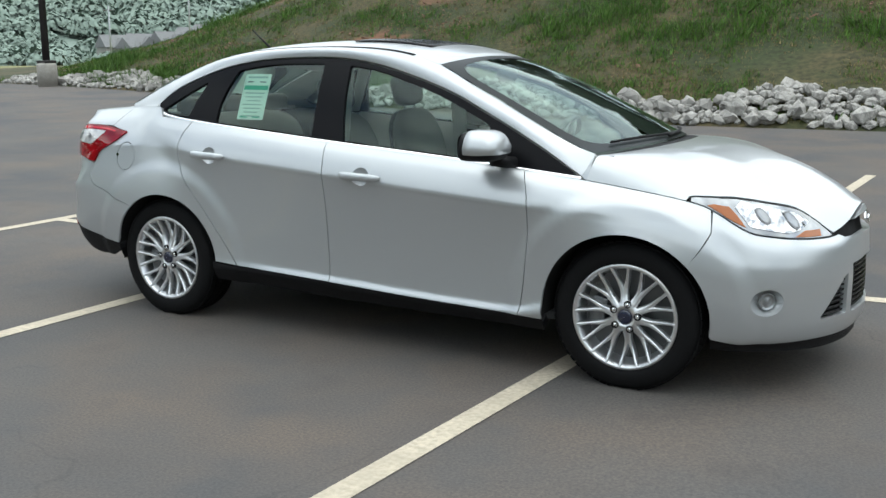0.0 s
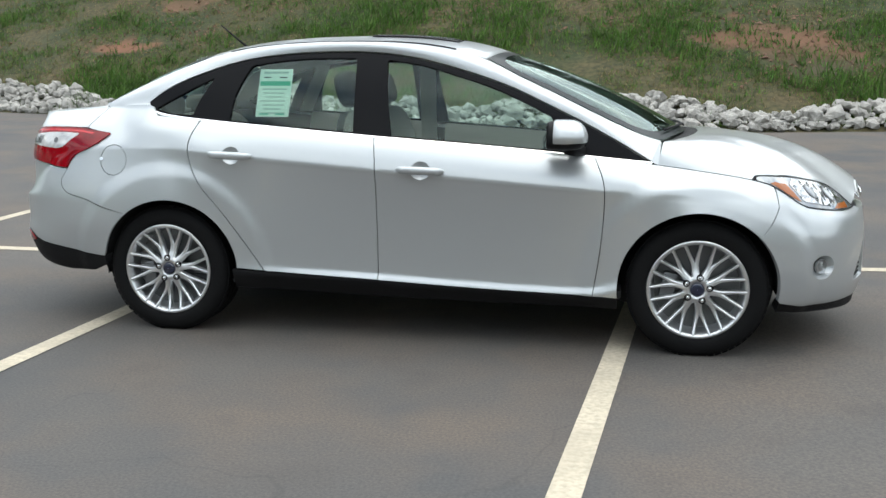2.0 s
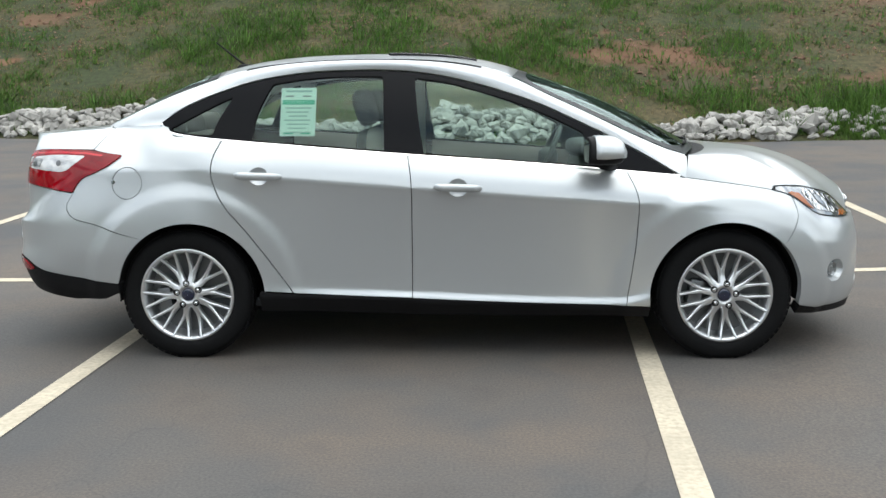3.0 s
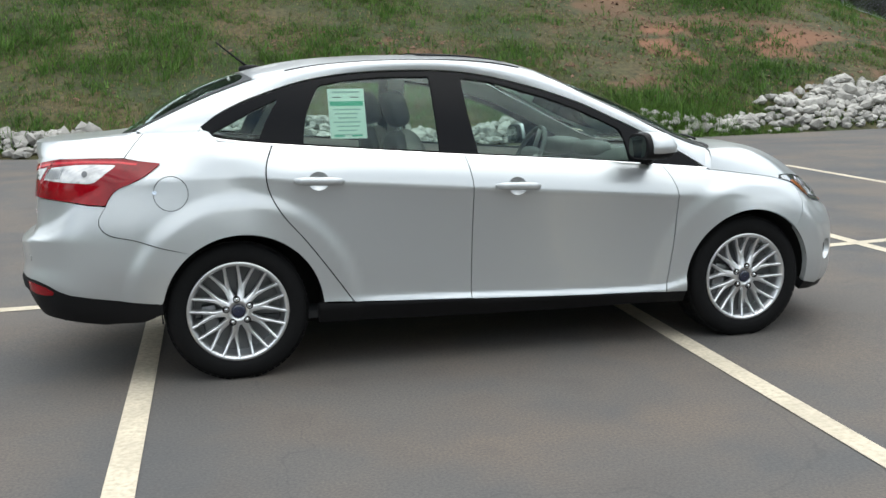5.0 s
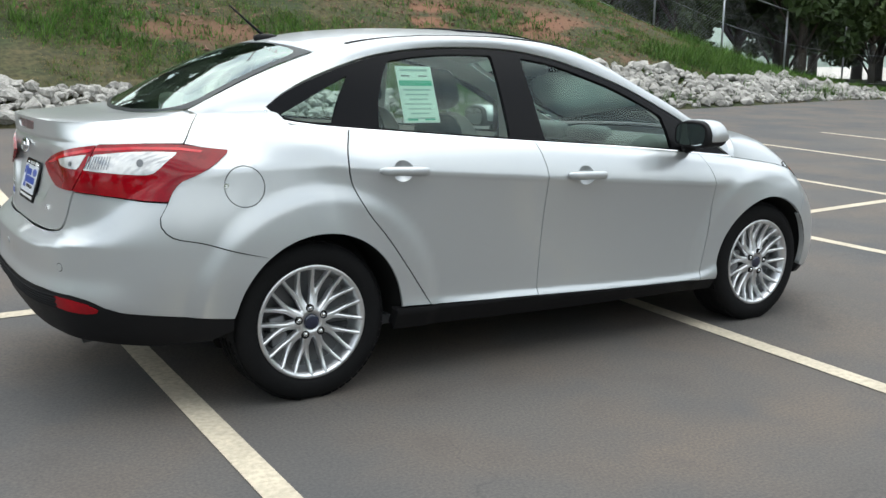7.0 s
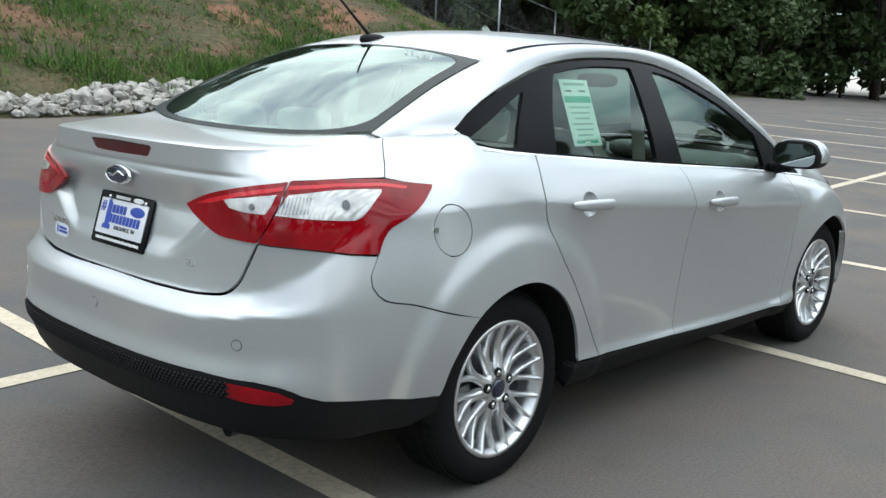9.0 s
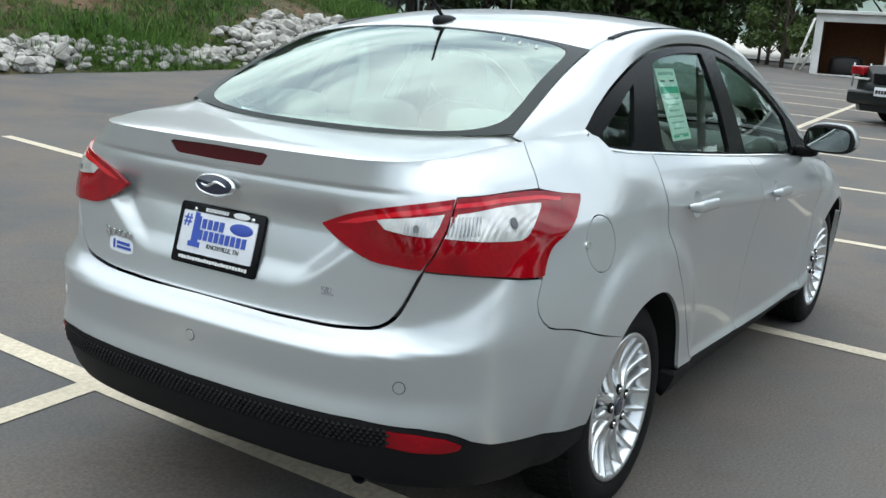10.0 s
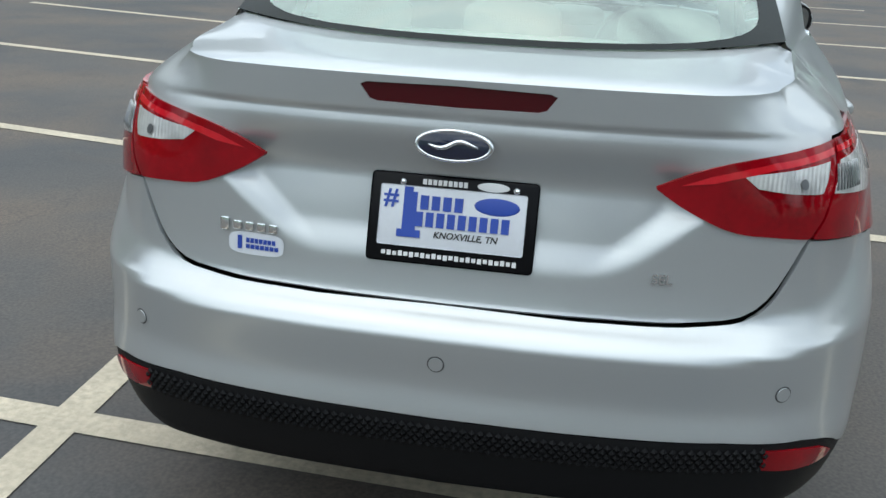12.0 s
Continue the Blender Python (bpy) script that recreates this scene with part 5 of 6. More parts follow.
seat(-.37)
seat(.37)
bench = new("rear_bench")
bench.parent = car
ellipsoid("bench_cushion", (.28, 0, .50), (.27, .55, .11), M["seat"], bench, .5)
ellipsoid("bench_back", (-.06, 0, .80), (.10, .55, .31), M["seat"], bench, .5, turn=Euler((0, radians(-20), 0)).to_matrix())
for y in (-.37, 0, .37):
    ellipsoid("bench_headrest", (-.17, y, 1.145), (.05, .12, .055), M["seat"], bench, .6)
loft("parcel_shelf", [[(x, y, 1.105 - .02 * abs(y)) for y in (-.60, -.3, 0, .3, .60)] for x in (-.43, -.30, -.17)], M["trim_light"], car, thick=.02)
loft("headliner", [[(x, y * (.93 if abs(y) < .5 else 1), rail_at(x)[2] - .018 - .035 * (abs(y) / .55) ** 2.5 + .02) for y in np.linspace(-.54, .54, 13)] for x in np.linspace(.08, 1.60, 12)], M["trim_light"], car, flip=True)
part("cabin_floor", box_bm((2.6, 1.5, .04), (1.0, 0, .27), .01), M["seat_dark"], car)
dash = new("dashboard")
dash.parent = car
rows = []
for x, z in ((2.02, .62), (2.00, .80), (2.03, .93), (2.10, .975), (2.25, .990), (2.40, .985), (2.50, .965)):
    rows.append([(x + .05 * (1 - (y / .68) ** 2), y, z - .02 * abs(y / .68) ** 3) for y in np.linspace(-.68, .68, 17)])
loft("dash_top", rows, M["trim_dark"], dash)
ellipsoid("instrument_hood", (2.08, .37, .985), (.10, .19, .055), M["trim_dark"], dash, .7)
ellipsoid("centre_hood", (2.12, 0, .985), (.09, .15, .045), M["trim_dark"], dash, .7)
wh = new("steering_wheel")
wh.parent = car
mw = pose(1.86, .37, .93, 0, -64, 0)
v, f = tube([mw @ Vector((.185 * math.cos(a), .185 * math.sin(a), 0)) for a in np.linspace(0, 2 * math.pi, 33)], .015, 8, cap=False)
obj("wheel_rim", v, f, M["trim_dark"], wh)
for a in (0, 180, 270):
    v, f = tube([mw @ Vector((.03 * math.cos(radians(a)), .03 * math.sin(radians(a)), -.02)), mw @ Vector((.18 * math.cos(radians(a)), .18 * math.sin(radians(a)), 0))], .014, 6)
    obj("wheel_arm", v, f, M["alloy"], wh)
ellipsoid("wheel_boss", tuple(mw @ Vector((0, 0, -.015))), (.06, .075, .06), M["trim_dark"], wh, .8)
ellipsoid("cabin_mirror", (1.70, .0, 1.335), (.02, .12, .035), M["trim_dark"], car, .7)
for sg in (RIGHT, LEFT):
    for x0, x1 in ((.28, 1.06), (1.16, 2.10)):
        xs = np.linspace(x0, x1, 12)
        rows = []
        for z, d in ((.35, .10), (.60, .09), (.68, .13), (.74, .13), (.80, .085), (.93, .055), (.985, .025), (1.0, .0)):
            row = []
            for x in xs:
                zz = z if x > .44 else max(z, .745)
                row.append((x, sg * (float(belt_y(x)) - d - .015), zz + (belt_z(x) - 1.003 if zz > .76 else (belt_z(x) - 1.0) * (zz - .35))))
            rows.append(row)
        loft("door_trim", rows, M["trim_light"], car, flip=sg > 0)
    for x0, z0, x1, z1, w in ((1.07, .35, 1.075, 1.40, .10), (.24, 1.08, .40, 1.37, .09)):
        yy = [cabin([(x0, belt_z(x0))], sg)[0][1], cabin([(x1, z1)], sg)[0][1]]
        rows = [[(x0 - w / 2, yy[0] - sg * .04, z0), (x0, yy[0] - sg * .055, z0), (x0 + w / 2, yy[0] - sg * .04, z0)], [(x1 - w / 2, yy[1] - sg * .03, z1), (x1, yy[1] - sg * .045, z1), (x1 + w / 2, yy[1] - sg * .03, z1)]]
        loft("inner_pillar", rows, M["trim_light"], car, flip=sg < 0)
    r = RAIL.copy()
    r[:, 1] = r[:, 1] * sg
    lo = cabin(catmull([(-.125, 1.160), (.03, 1.260), (.21, 1.327), (.36, 1.370), (.55, 1.400), (.75, 1.414), (1.05, 1.413), (1.25, 1.389), (1.475, 1.336), (1.735, 1.252),
                        (1.905, 1.176), (2.085, 1.090), (2.25, 1.004), (2.42, .905)], 70), sg)
    for q in (r, lo):
        q[:, 1] -= sg * .018
        q[:, 2] -= .008
    loft("inner_rail_trim", [list(lo), list((lo + r) / 2 - np.array([0, sg * .012, .01])), list(r)], M["trim_light"], car, flip=sg < 0)

# ================= ground =================
def lift(x, y):
    """The height of the paved lot."""
    sp = lambda v: np.log1p(np.exp(np.clip(v * 2.0, -40, 40))) / 2.0
    return .027 * np.minimum(sp(y - .9), 40) + .0165 * np.minimum(sp(x - 3.2), 40) + .014 * np.minimum(sp(-x - 1.6), 30)


M["asphalt"] = asphalt_material()
M["line_paint"] = material("worn_line_paint", (0.60, 0.53, 0.41), rough=0.8, grain=0.40, gscale=45, stain=.22, sscale=3, bump=.3, bscale=90)
ax = np.sinh(np.linspace(-5.2, 5.2, 161)) * 2.2 + 1.2
gx, gy = np.meshgrid(ax, ax)
gz = lift(gx, gy)
n = len(ax)
verts = np.stack([gx.ravel(), gy.ravel(), gz.ravel()], 1)
faces = [(j * n + i, j * n + i + 1, (j + 1) * n + i + 1, (j + 1) * n + i) for j in range(n - 1) for i in range(n - 1)]
tagged(obj("ground", verts, faces, M["asphalt"]), "dark grey weathered asphalt parking lot", "ground", kind="structure")


def stripe(a, b, w=.110):
    a, b = np.array(a, float), np.array(b, float)
    d = (b - a) / np.linalg.norm(b - a)
    nn = np.array([-d[1], d[0]]) * w / 2
    k = max(2, int(np.linalg.norm(b - a) / .25))
    verts = []
    for i in range(k + 1):
        c = a + (b - a) * i / k
        for q in (c + nn, c - nn):
            verts.append((q[0], q[1], float(lift(q[0], q[1])) + .004))
    return obj("parking_line", verts, [(2 * i, 2 * i + 1, 2 * i + 3, 2 * i + 2) for i in range(k)], M["line_paint"])


spine = lambda x: 1.15 + .05 * (x + .36)
for k in range(-1, 11):
    x, lean = -.43 + 2.74 * k, (.085 if k == 1 else .022 if k <= 0 else .06)
    x += .046 if k == 1 else 0
    tagged(stripe((x - 4.2 * lean, -4.2), (x + 6.9 * lean, 6.9)), "worn cream painted stall line on the asphalt", "parking line", "stall lines", "structure")
tagged(stripe((-3.2, spine(-3.2)), (24, spine(24))), "long cream painted line between the stall rows", "parking line", "stall lines", "structure")
def clay(x, y):
    """Where bare clay shows through the grass."""
    v = noise.noise(Vector((x * .16, y * .30, 3.1))) + .5 * noise.noise(Vector((x * .5, y * .8, 9.7))) + .25 * noise.noise(Vector((x * 1.7, y * 2.1, 4.2)))
    bias = .60 * math.exp(-((x - 11.5) / 8.0) ** 2) * math.exp(-((y - 17.3) / 2.8) ** 2) + .35 * math.exp(-((x + 1) / 4.0) ** 2) * math.exp(-((y - 21) / 1.8) ** 2) - .20
    return v + bias


M["hill"] = material("grassy_bank", (0.045, 0.060, 0.020), rough=0.95, stain=0.6, sscale=.5, color2=(0.11, 0.085, 0.04), grain=.75, gscale=9, bump=.8, bscale=9)
_nt = M["hill"].node_tree
_b = _nt.nodes["Principled BSDF"]
_at = _nt.nodes.new("ShaderNodeAttribute")
_at.attribute_name = "clay"
_cn = _nt.nodes.new("ShaderNodeTexNoise")
_cn.inputs["Scale"].default_value, _cn.inputs["Detail"].default_value = 4.5, 10.0
_cm = _nt.nodes.new("ShaderNodeMix")
_cm.data_type = "RGBA"
_cm.inputs[6].default_value, _cm.inputs[7].default_value = (0.185, 0.088, 0.050, 1), (0.060, 0.052, 0.026, 1)
_cr = _nt.nodes.new("ShaderNodeMapRange")
_cr.inputs[1].default_value, _cr.inputs[2].default_value = .38, .60
_nt.links.new(_cn.outputs[0], _cr.inputs[0])
_nt.links.new(_cr.outputs[0], _cm.inputs[0])
_mm = _nt.nodes.new("ShaderNodeMix")
_mm.data_type = "RGBA"
_old = _b.inputs["Base Color"].links[0].from_socket
_tn = _nt.nodes.new("ShaderNodeTexNoise")
_tn.inputs["Scale"].default_value, _tn.inputs["Detail"].default_value, _tn.inputs["Roughness"].default_value = 1.9, 9.0, .78
_ad = _nt.nodes.new("ShaderNodeMath")
_ad.operation = "ADD"
_nt.links.new(_at.outputs["Fac"], _ad.inputs[0])
_nt.links.new(_tn.outputs[0], _ad.inputs[1])
_ar = _nt.nodes.new("ShaderNodeMapRange")
_ar.inputs[1].default_value, _ar.inputs[2].default_value = .92, 1.06
_nt.links.new(_ad.outputs[0], _ar.inputs[0])
_nt.links.new(_ar.outputs[0], _mm.inputs[0])
_nt.links.new(_old, _mm.inputs[6])
_nt.links.new(_cm.outputs[2], _mm.inputs[7])
_nt.links.new(_mm.outputs[2], _b.inputs["Base Color"])


def rock_y(x):
    return 12.3 + .2 * np.maximum(-2 - x, 0) + .16 * np.maximum(x - 16, 0)


def smoothstep(a, b, x):
    t = np.clip((x - a) / (b - a), 0, 1)
    return t * t * (3 - 2 * t)


def hill_z(x, y):
    d = y - rock_y(x)
    env = smoothstep(-32, -12, x) * (1 - smoothstep(14, 34, x)) * .92 + .08
    prof = np.where(d < 11, .46 * np.maximum(d, 0), 5.06 + .05 * (d - 11))
    return lift(x, y) + np.where(d > 0, prof * env, d * .5)


gx, gy = np.meshgrid(np.linspace(-40, 45, 341), np.linspace(0, 1, 90))
yy = rock_y(gx) - .3 + gy * 26
zz = hill_z(gx, yy)
verts = np.stack([gx.ravel(), yy.ravel(), zz.ravel()], 1)
n = 341
faces = [(j * n + i, j * n + i + 1, (j + 1) * n + i + 1, (j + 1) * n + i) for j in range(89) for i in range(n - 1)]
bank = obj("embankment", verts, faces, M["hill"])
at = bank.data.attributes.new("clay", "FLOAT", "POINT")
at.data.foreach_set("value", [min(.62, max(0.0, (clay(v[0], v[1]) + .03) * 1.5)) for v in verts])
tagged(bank, "steep grassy bank with bare red clay patches", "bank", kind="structure")

# ================= rocks, grass, trees =================
rng = np.random.default_rng(7)
M["rock"] = material("pale_limestone", (0.47, 0.455, 0.42), rough=0.9, grain=0.45, gscale=9, stain=0.6, sscale=2.2, bump=0.5, bscale=14)


def rock_mesh(seed):
    r = np.random.default_rng(seed)
    bm = bmesh.new()
    bmesh.ops.create_icosphere(bm, subdivisions=1, radius=1.0)
    sc = (r.uniform(.8, 1.25), r.uniform(.65, 1.0), r.uniform(.5, .8))
    for v in bm.verts:
        k = 1 + r.uniform(-.22, .16)
        v.co = Vector((v.co.x * sc[0] * k, v.co.y * sc[1] * k, v.co.z * sc[2] * k))
    # two chipped faces
    for _ in range(3):
        nrm = Vector(r.normal(size=3)).normalized()
        for v in bm.verts:
            d = v.co.dot(nrm) - .55
            if d > 0:
                v.co -= nrm * d
    me = bpy.data.meshes.new("rock")
    bm.to_mesh(me)
    bm.free()
    me.materials.append(M["rock"])
    return me


ROCKS = [rock_mesh(100 + i) for i in range(14)]


def rock_density(x):
    return float(np.interp(x, [-26, -22, -14, -6, -2, 0, 3.0, 4.2, 5.0, 7.6, 8.4, 11.2, 12.5, 24, 27], [.5, .7, .9, 1, 1, 1, 1, .6, .9, .9, .3, .45, 1, 1, .5]))


spots = []
for _ in range(6200):
    x = rng.uniform(-25, 27)
    dens = rock_density(x)
    if rng.random() > dens:
        continue
    width = (.95 + .35 * math.sin(x * .9) + .15 * math.sin(2.3 * x)) * (.55 + .45 * dens) + (.9 if x > 12 else 0)
    d = rng.beta(1.2, 1.4) * width
    size = rng.uniform(.075, .175) * (1.0 if rng.random() < .82 else 1.5)
    y = float(rock_y(x)) + .05 + d
    pile = .16 * math.sin(math.pi * min(1, d / width)) * dens
    z = float(hill_z(x, y)) + pile * rng.uniform(.2, 1) + size * .18
    ok = True
    for (x2, y2, z2, s2) in spots[-600:]:
        if (x - x2) ** 2 + (y - y2) ** 2 + (z - z2) ** 2 < ((size + s2) * .52) ** 2:
            ok = False
            break
    if ok:
        spots.append((x, y, z, size))
border = tagged(new("rock_border"), "loose band of pale broken limestone along the bank's foot", "rocks", kind="structure")
near = sorted(range(len(spots)), key=lambda i: abs(spots[i][0] - 3.0))[:300]
nearset = set(near)
jv, jf = [], []
for i, (x, y, z, size) in enumerate(spots):
    me = ROCKS[i % len(ROCKS)]
    m = pose(x, y, z, rng.uniform(-25, 25), rng.uniform(-25, 25), rng.uniform(0, 360)) @ Matrix.Scale(size, 4)
    if i in nearset:
        ob = new("rock", me)
        ob.parent = border
        ob.matrix_basis = m
    else:
        b = len(jv)
        jv += [m @ v.co for v in me.vertices]
        jf += [tuple(b + k for k in p.vertices) for p in me.polygons]
tagged(obj("loose_rocks", jv, jf, M["rock"], border, smooth=False), "pale broken limestone rocks", kind="stuff")

def blades(name, n, xs, depth, height, width, mats, label, lean=1.3, bare=.1, near=.2, power=1.25, clump=-9.0):
    """Tufts of grass on the bank as one object; bare: how much clay stays open."""
    x = rng.uniform(*xs, n)
    y = rock_y(x) + near + depth * rng.random(n) ** power
    open_ = np.array([clay(a, b) for a, b in zip(x, y)])
    patch = np.array([noise.noise(Vector((a * .42, b * .7, 5.5))) + .6 * noise.noise(Vector((a * 1.3, b * 1.9, 2.2))) for a, b in zip(x, y)])
    keep = (open_ < bare + .30 * rng.random(n)) & (patch + .75 > .7 * rng.random(n))
    keep &= patch > clump
    x, y, patch = x[keep], y[keep], patch[keep]
    n = len(x)
    z = hill_z(x, y)
    hh = height * (.4 + rng.random(n) * .9) * np.clip(1 + 1.1 * patch, .35, 2.0)
    # lush, dull and dry grass grow in drifts
    mi = np.clip(((.5 - .75 * patch + rng.normal(0, .22, n)) * len(mats)).astype(int), 0, len(mats) - 1)
    T = 4
    x, y, z, hh, mi = (np.repeat(q, T) for q in (x, y, z, hh, mi))
    m = n * T
    a = rng.uniform(0, 2 * math.pi, m)
    px, py = x + rng.normal(0, .05, m), y + rng.normal(0, .05, m)
    l, w = lean * rng.random(m) * hh, width * rng.uniform(.6, 1.4, m)
    ca, sa = np.cos(a), np.sin(a)
    v = np.empty((m, 3, 3))
    v[:, 0] = np.stack([px - sa * w, py + ca * w, z - .02], 1)
    v[:, 1] = np.stack([px + sa * w, py - ca * w, z - .02], 1)
    v[:, 2] = np.stack([px + ca * l, py + sa * l, z + hh * rng.uniform(.5, 1, m)], 1)
    # wind every blade to face down the bank
    fn_ = np.cross(v[:, 1] - v[:, 0], v[:, 2] - v[:, 0])
    turn_ = fn_ @ np.array([0, -1.0, .35]) < 0
    v[turn_, 0], v[turn_, 1] = v[turn_, 1].copy(), v[turn_, 0].copy()
    me = bpy.data.meshes.new(name)
    me.from_pydata(v.reshape(-1, 3).tolist(), [], np.arange(m * 3).reshape(-1, 3).tolist())
    for q in mats:
        me.materials.append(q)
    me.polygons.foreach_set("material_index", mi.astype(np.int32))
    # soft shading: blades take light like the turf they form
    nr = np.repeat(np.stack([ca * .75, sa * .75 - .30, np.full(m, .75)], 1), 3, 0)
    me.normals_split_custom_set_from_vertices((nr / np.linalg.norm(nr, axis=1)[:, None]).tolist())
    return tagged(new(name, me), label, "grass", kind="stuff")


G0 = material("deep_grass", (0.055, 0.130, 0.018), rough=0.8, island=.75, spec=.2)
G1 = material("fresh_grass", (0.090, 0.180, 0.026), rough=0.8, island=.85, spec=.2)
G2 = material("dull_grass", (0.13, 0.145, 0.045), rough=0.8, island=.85, spec=.2)
G3 = material("dry_grass", (0.24, 0.185, 0.085), rough=0.85, island=.85, spec=.2)


blades("bank_grass", 100000, (-26, 32), 11.5, .095, .0085, [G0, G1, G1, G1, G2, G3], "tufted green grass on the bank", bare=.06)
blades("bank_weeds", 9000, (-26, 32), 10.5, .20, .016, [G0, G0, G1, G2], "taller weeds scattered on the bank", lean=1.0, bare=.5)
blades("short_thatch", 60000, (-24, 30), 11.0, .055, .008, [G1, G2, G2, G3, G3], "short dull grass and dry thatch on the bank", bare=.22)
blades("clay_tufts", 7000, (2, 24), 9.0, .11, .013, [G1, G2, G1, G2], "small tufts growing out of the bare clay", bare=9.0, clump=.0)
blades("lush_clumps", 16000, (-22, 24), 9.0, .26, .012, [G1, G1, G0, G1], "lush bright green clumps of grass on the bank", lean=1.5, bare=-.15, clump=.28)
blades("verge_grass", 3000, (7.8, 12.2), 1.3, .12, .009, [G1, G1, G2], "grass growing between the rocks", near=-.1, power=1.0, bare=9.0)

# clods and stones on the bare clay
nc = 30000
cx_, cy_ = rng.uniform(-26, 32, nc), rng.uniform(.6, 11.5, nc)
cy_ = rock_y(cx_) + cy_
ok = np.array([clay(a, b) for a, b in zip(cx_, cy_)]) > .05
cx_, cy_ = cx_[ok], cy_[ok]
cz_ = hill_z(cx_, cy_)
cs_ = .015 + .05 * rng.random(len(cx_)) ** 3
co = np.array([(1, 0, 0), (0, 1, 0), (-1, 0, 0), (0, -1, 0), (0, 0, .8)])
cv = np.stack([cx_, cy_, cz_], 1)[:, None] + (co[None] + rng.normal(0, .25, (len(cx_), 5, 3))) * cs_[:, None, None]
cf = np.array([(0, 1, 4), (1, 2, 4), (2, 3, 4), (3, 0, 4)])[None] + (np.arange(len(cx_)) * 5)[:, None, None]
tagged(obj("clay_clods", cv.reshape(-1, 3), cf.reshape(-1, 3), material("clay_clod", (0.22, 0.13, 0.09), rough=.95, island=.6), smooth=False), "loose clods and pebbles on the bare clay", "clods", kind="stuff")

# leafy plants on the bank
LEAF = material("tree_leaf", (0.050, 0.085, 0.022), rough=0.6, island=.6)
LEAF2 = material("light_leaf", (0.085, 0.130, 0.030), rough=0.6, island=.6)
BARK = material("bark", (0.075, 0.058, 0.045), rough=0.95, grain=.4, gscale=12, bump=.6, bscale=18)


def leaves(rr, centres, n, size):
    """Verts and faces of leaf cards scattered through blobs (x, y, z, rx, rz)."""
    verts, faces = [], []
    w = np.array([c[3] ** 2 * c[4] for c in centres])
    w = w / w.sum()
    pick = rr.choice(len(centres), n, p=w)
    for k in pick:
        cx, cy, cz, r, h = centres[k]
        d = Vector(rr.normal(size=3)).normalized()
        q = (.55 + .5 * rr.random() ** .6)
        p = Vector((cx + d.x * r * q, cy + d.y * r * q, cz + d.z * h * q))
        a = Vector(rr.normal(size=3)).normalized()
        b = a.cross(Vector(rr.normal(size=3))).normalized()
        s = size * (.6 + .9 * rr.random())
        i = len(verts)
        verts += [p - a * s, p + b * s * .5, p + a * s, p - b * s * .5]
        faces.append((i, i + 1, i + 2, i + 3))
    return verts, faces


def make_tree(seed, height, spread, n, leaf, size, bare=.22):
    rr = np.random.default_rng(seed)
    t = new("tree")
    pts, rad = [], []
    for i in range(7):
        f = i / 6
        pts.append((.25 * math.sin(f * 3 + seed) * f, .25 * math.cos(f * 2.3 + seed) * f, height * .8 * f))
        rad.append(height * .022 * (1 - .8 * f) + .02)
    v, f = tube(pts, rad, 9)
    trunk = obj("trunk", v, f, BARK, t)
    blobs = []
    for k in range(16):
        f = bare + (1 - bare) * rr.random()
        a = rr.random() * 6.283
        reach = spread * (.35 + .65 * math.sin(math.pi * min(1, (f - bare) / (1.02 - bare) * .75 + .22))) * rr.uniform(.5, 1)
        base = Vector(pts[min(5, int(f * .75 * 6))])
        tip = Vector((math.cos(a) * reach, math.sin(a) * reach, height * f))
        v, fc = tube([base, base * .5 + tip * .5 + Vector((0, 0, .2)), tip], [height * .009, height * .005, .015], 6)
        obj("limb", v, fc, BARK, t)
        blobs.append((tip.x, tip.y, tip.z, spread * rr.uniform(.28, .45), spread * rr.uniform(.2, .34)))
    blobs.append((0, 0, height * .85, spread * .5, height * .13))
    v, f = leaves(rr, blobs, n, size)
    obj("crown", v, f, leaf, t, smooth=False)
    return t


TREES = [make_tree(3, 11, 3.6, 6500, LEAF, .23), make_tree(8, 13, 4.2, 8000, LEAF, .25), make_tree(15, 9, 3.2, 5600, LEAF2, .20, .12)]
spot_list = [(34, 24, 0, 1.0), (39, 27, 1, 1.0), (31, 29, 2, 1.0), (44, 24, 1, .95), (37, 33, 0, 1.1), (48, 30, 1, 1.1), (27, 33, 1, 1.0), (22, 36, 0, 1.1), (43, 19.5, 0, .95),
             (55, 27, 2, 1.3), (16, 38, 1, 1.0), (52, 36, 0, 1.3), (41, 40, 1, 1.2), (8, 40, 0, 1.0), (60, 20, 2, 1.2), (47, 10.5, 2, .55), (50, 12.0, 2, .5), (66, 8, 1, 1.0), (70, 2, 0, 1.1),
             (64, -6, 2, 1.2), (36, 21, 2, .7), (29, 25.5, 0, .85), (32, 21.5, 0, .8), (35, 27.5, 1, .8), (40, 22.5, 1, .75), (41, 30, 0, .9), (45.5, 27, 0, .9), (33, 32, 1, .9), (28, 29, 1, .75), (25, 28.5, 2, .7), (46, 21.5, 1, .8), (49, 25, 0, 1.0), (50, 20, 1, .9), (38, 36, 1, 1.0), (20, 32, 1, .8), (54, 16, 0, .9), (58, 24, 1, 1.1), (12, 35, 0, .8), (62, 14, 0, 1.0), (-13, 29, 0, .78), (-9.5, 28.5, 1, .68), (-6, 29.5, 0, .8), (-2.5, 28.5, 1, .7), (1, 29.5, 0, .78), (4.5, 29, 1, .68), (-15.5, 31, 1, .75), (8, 30, 0, .8)]
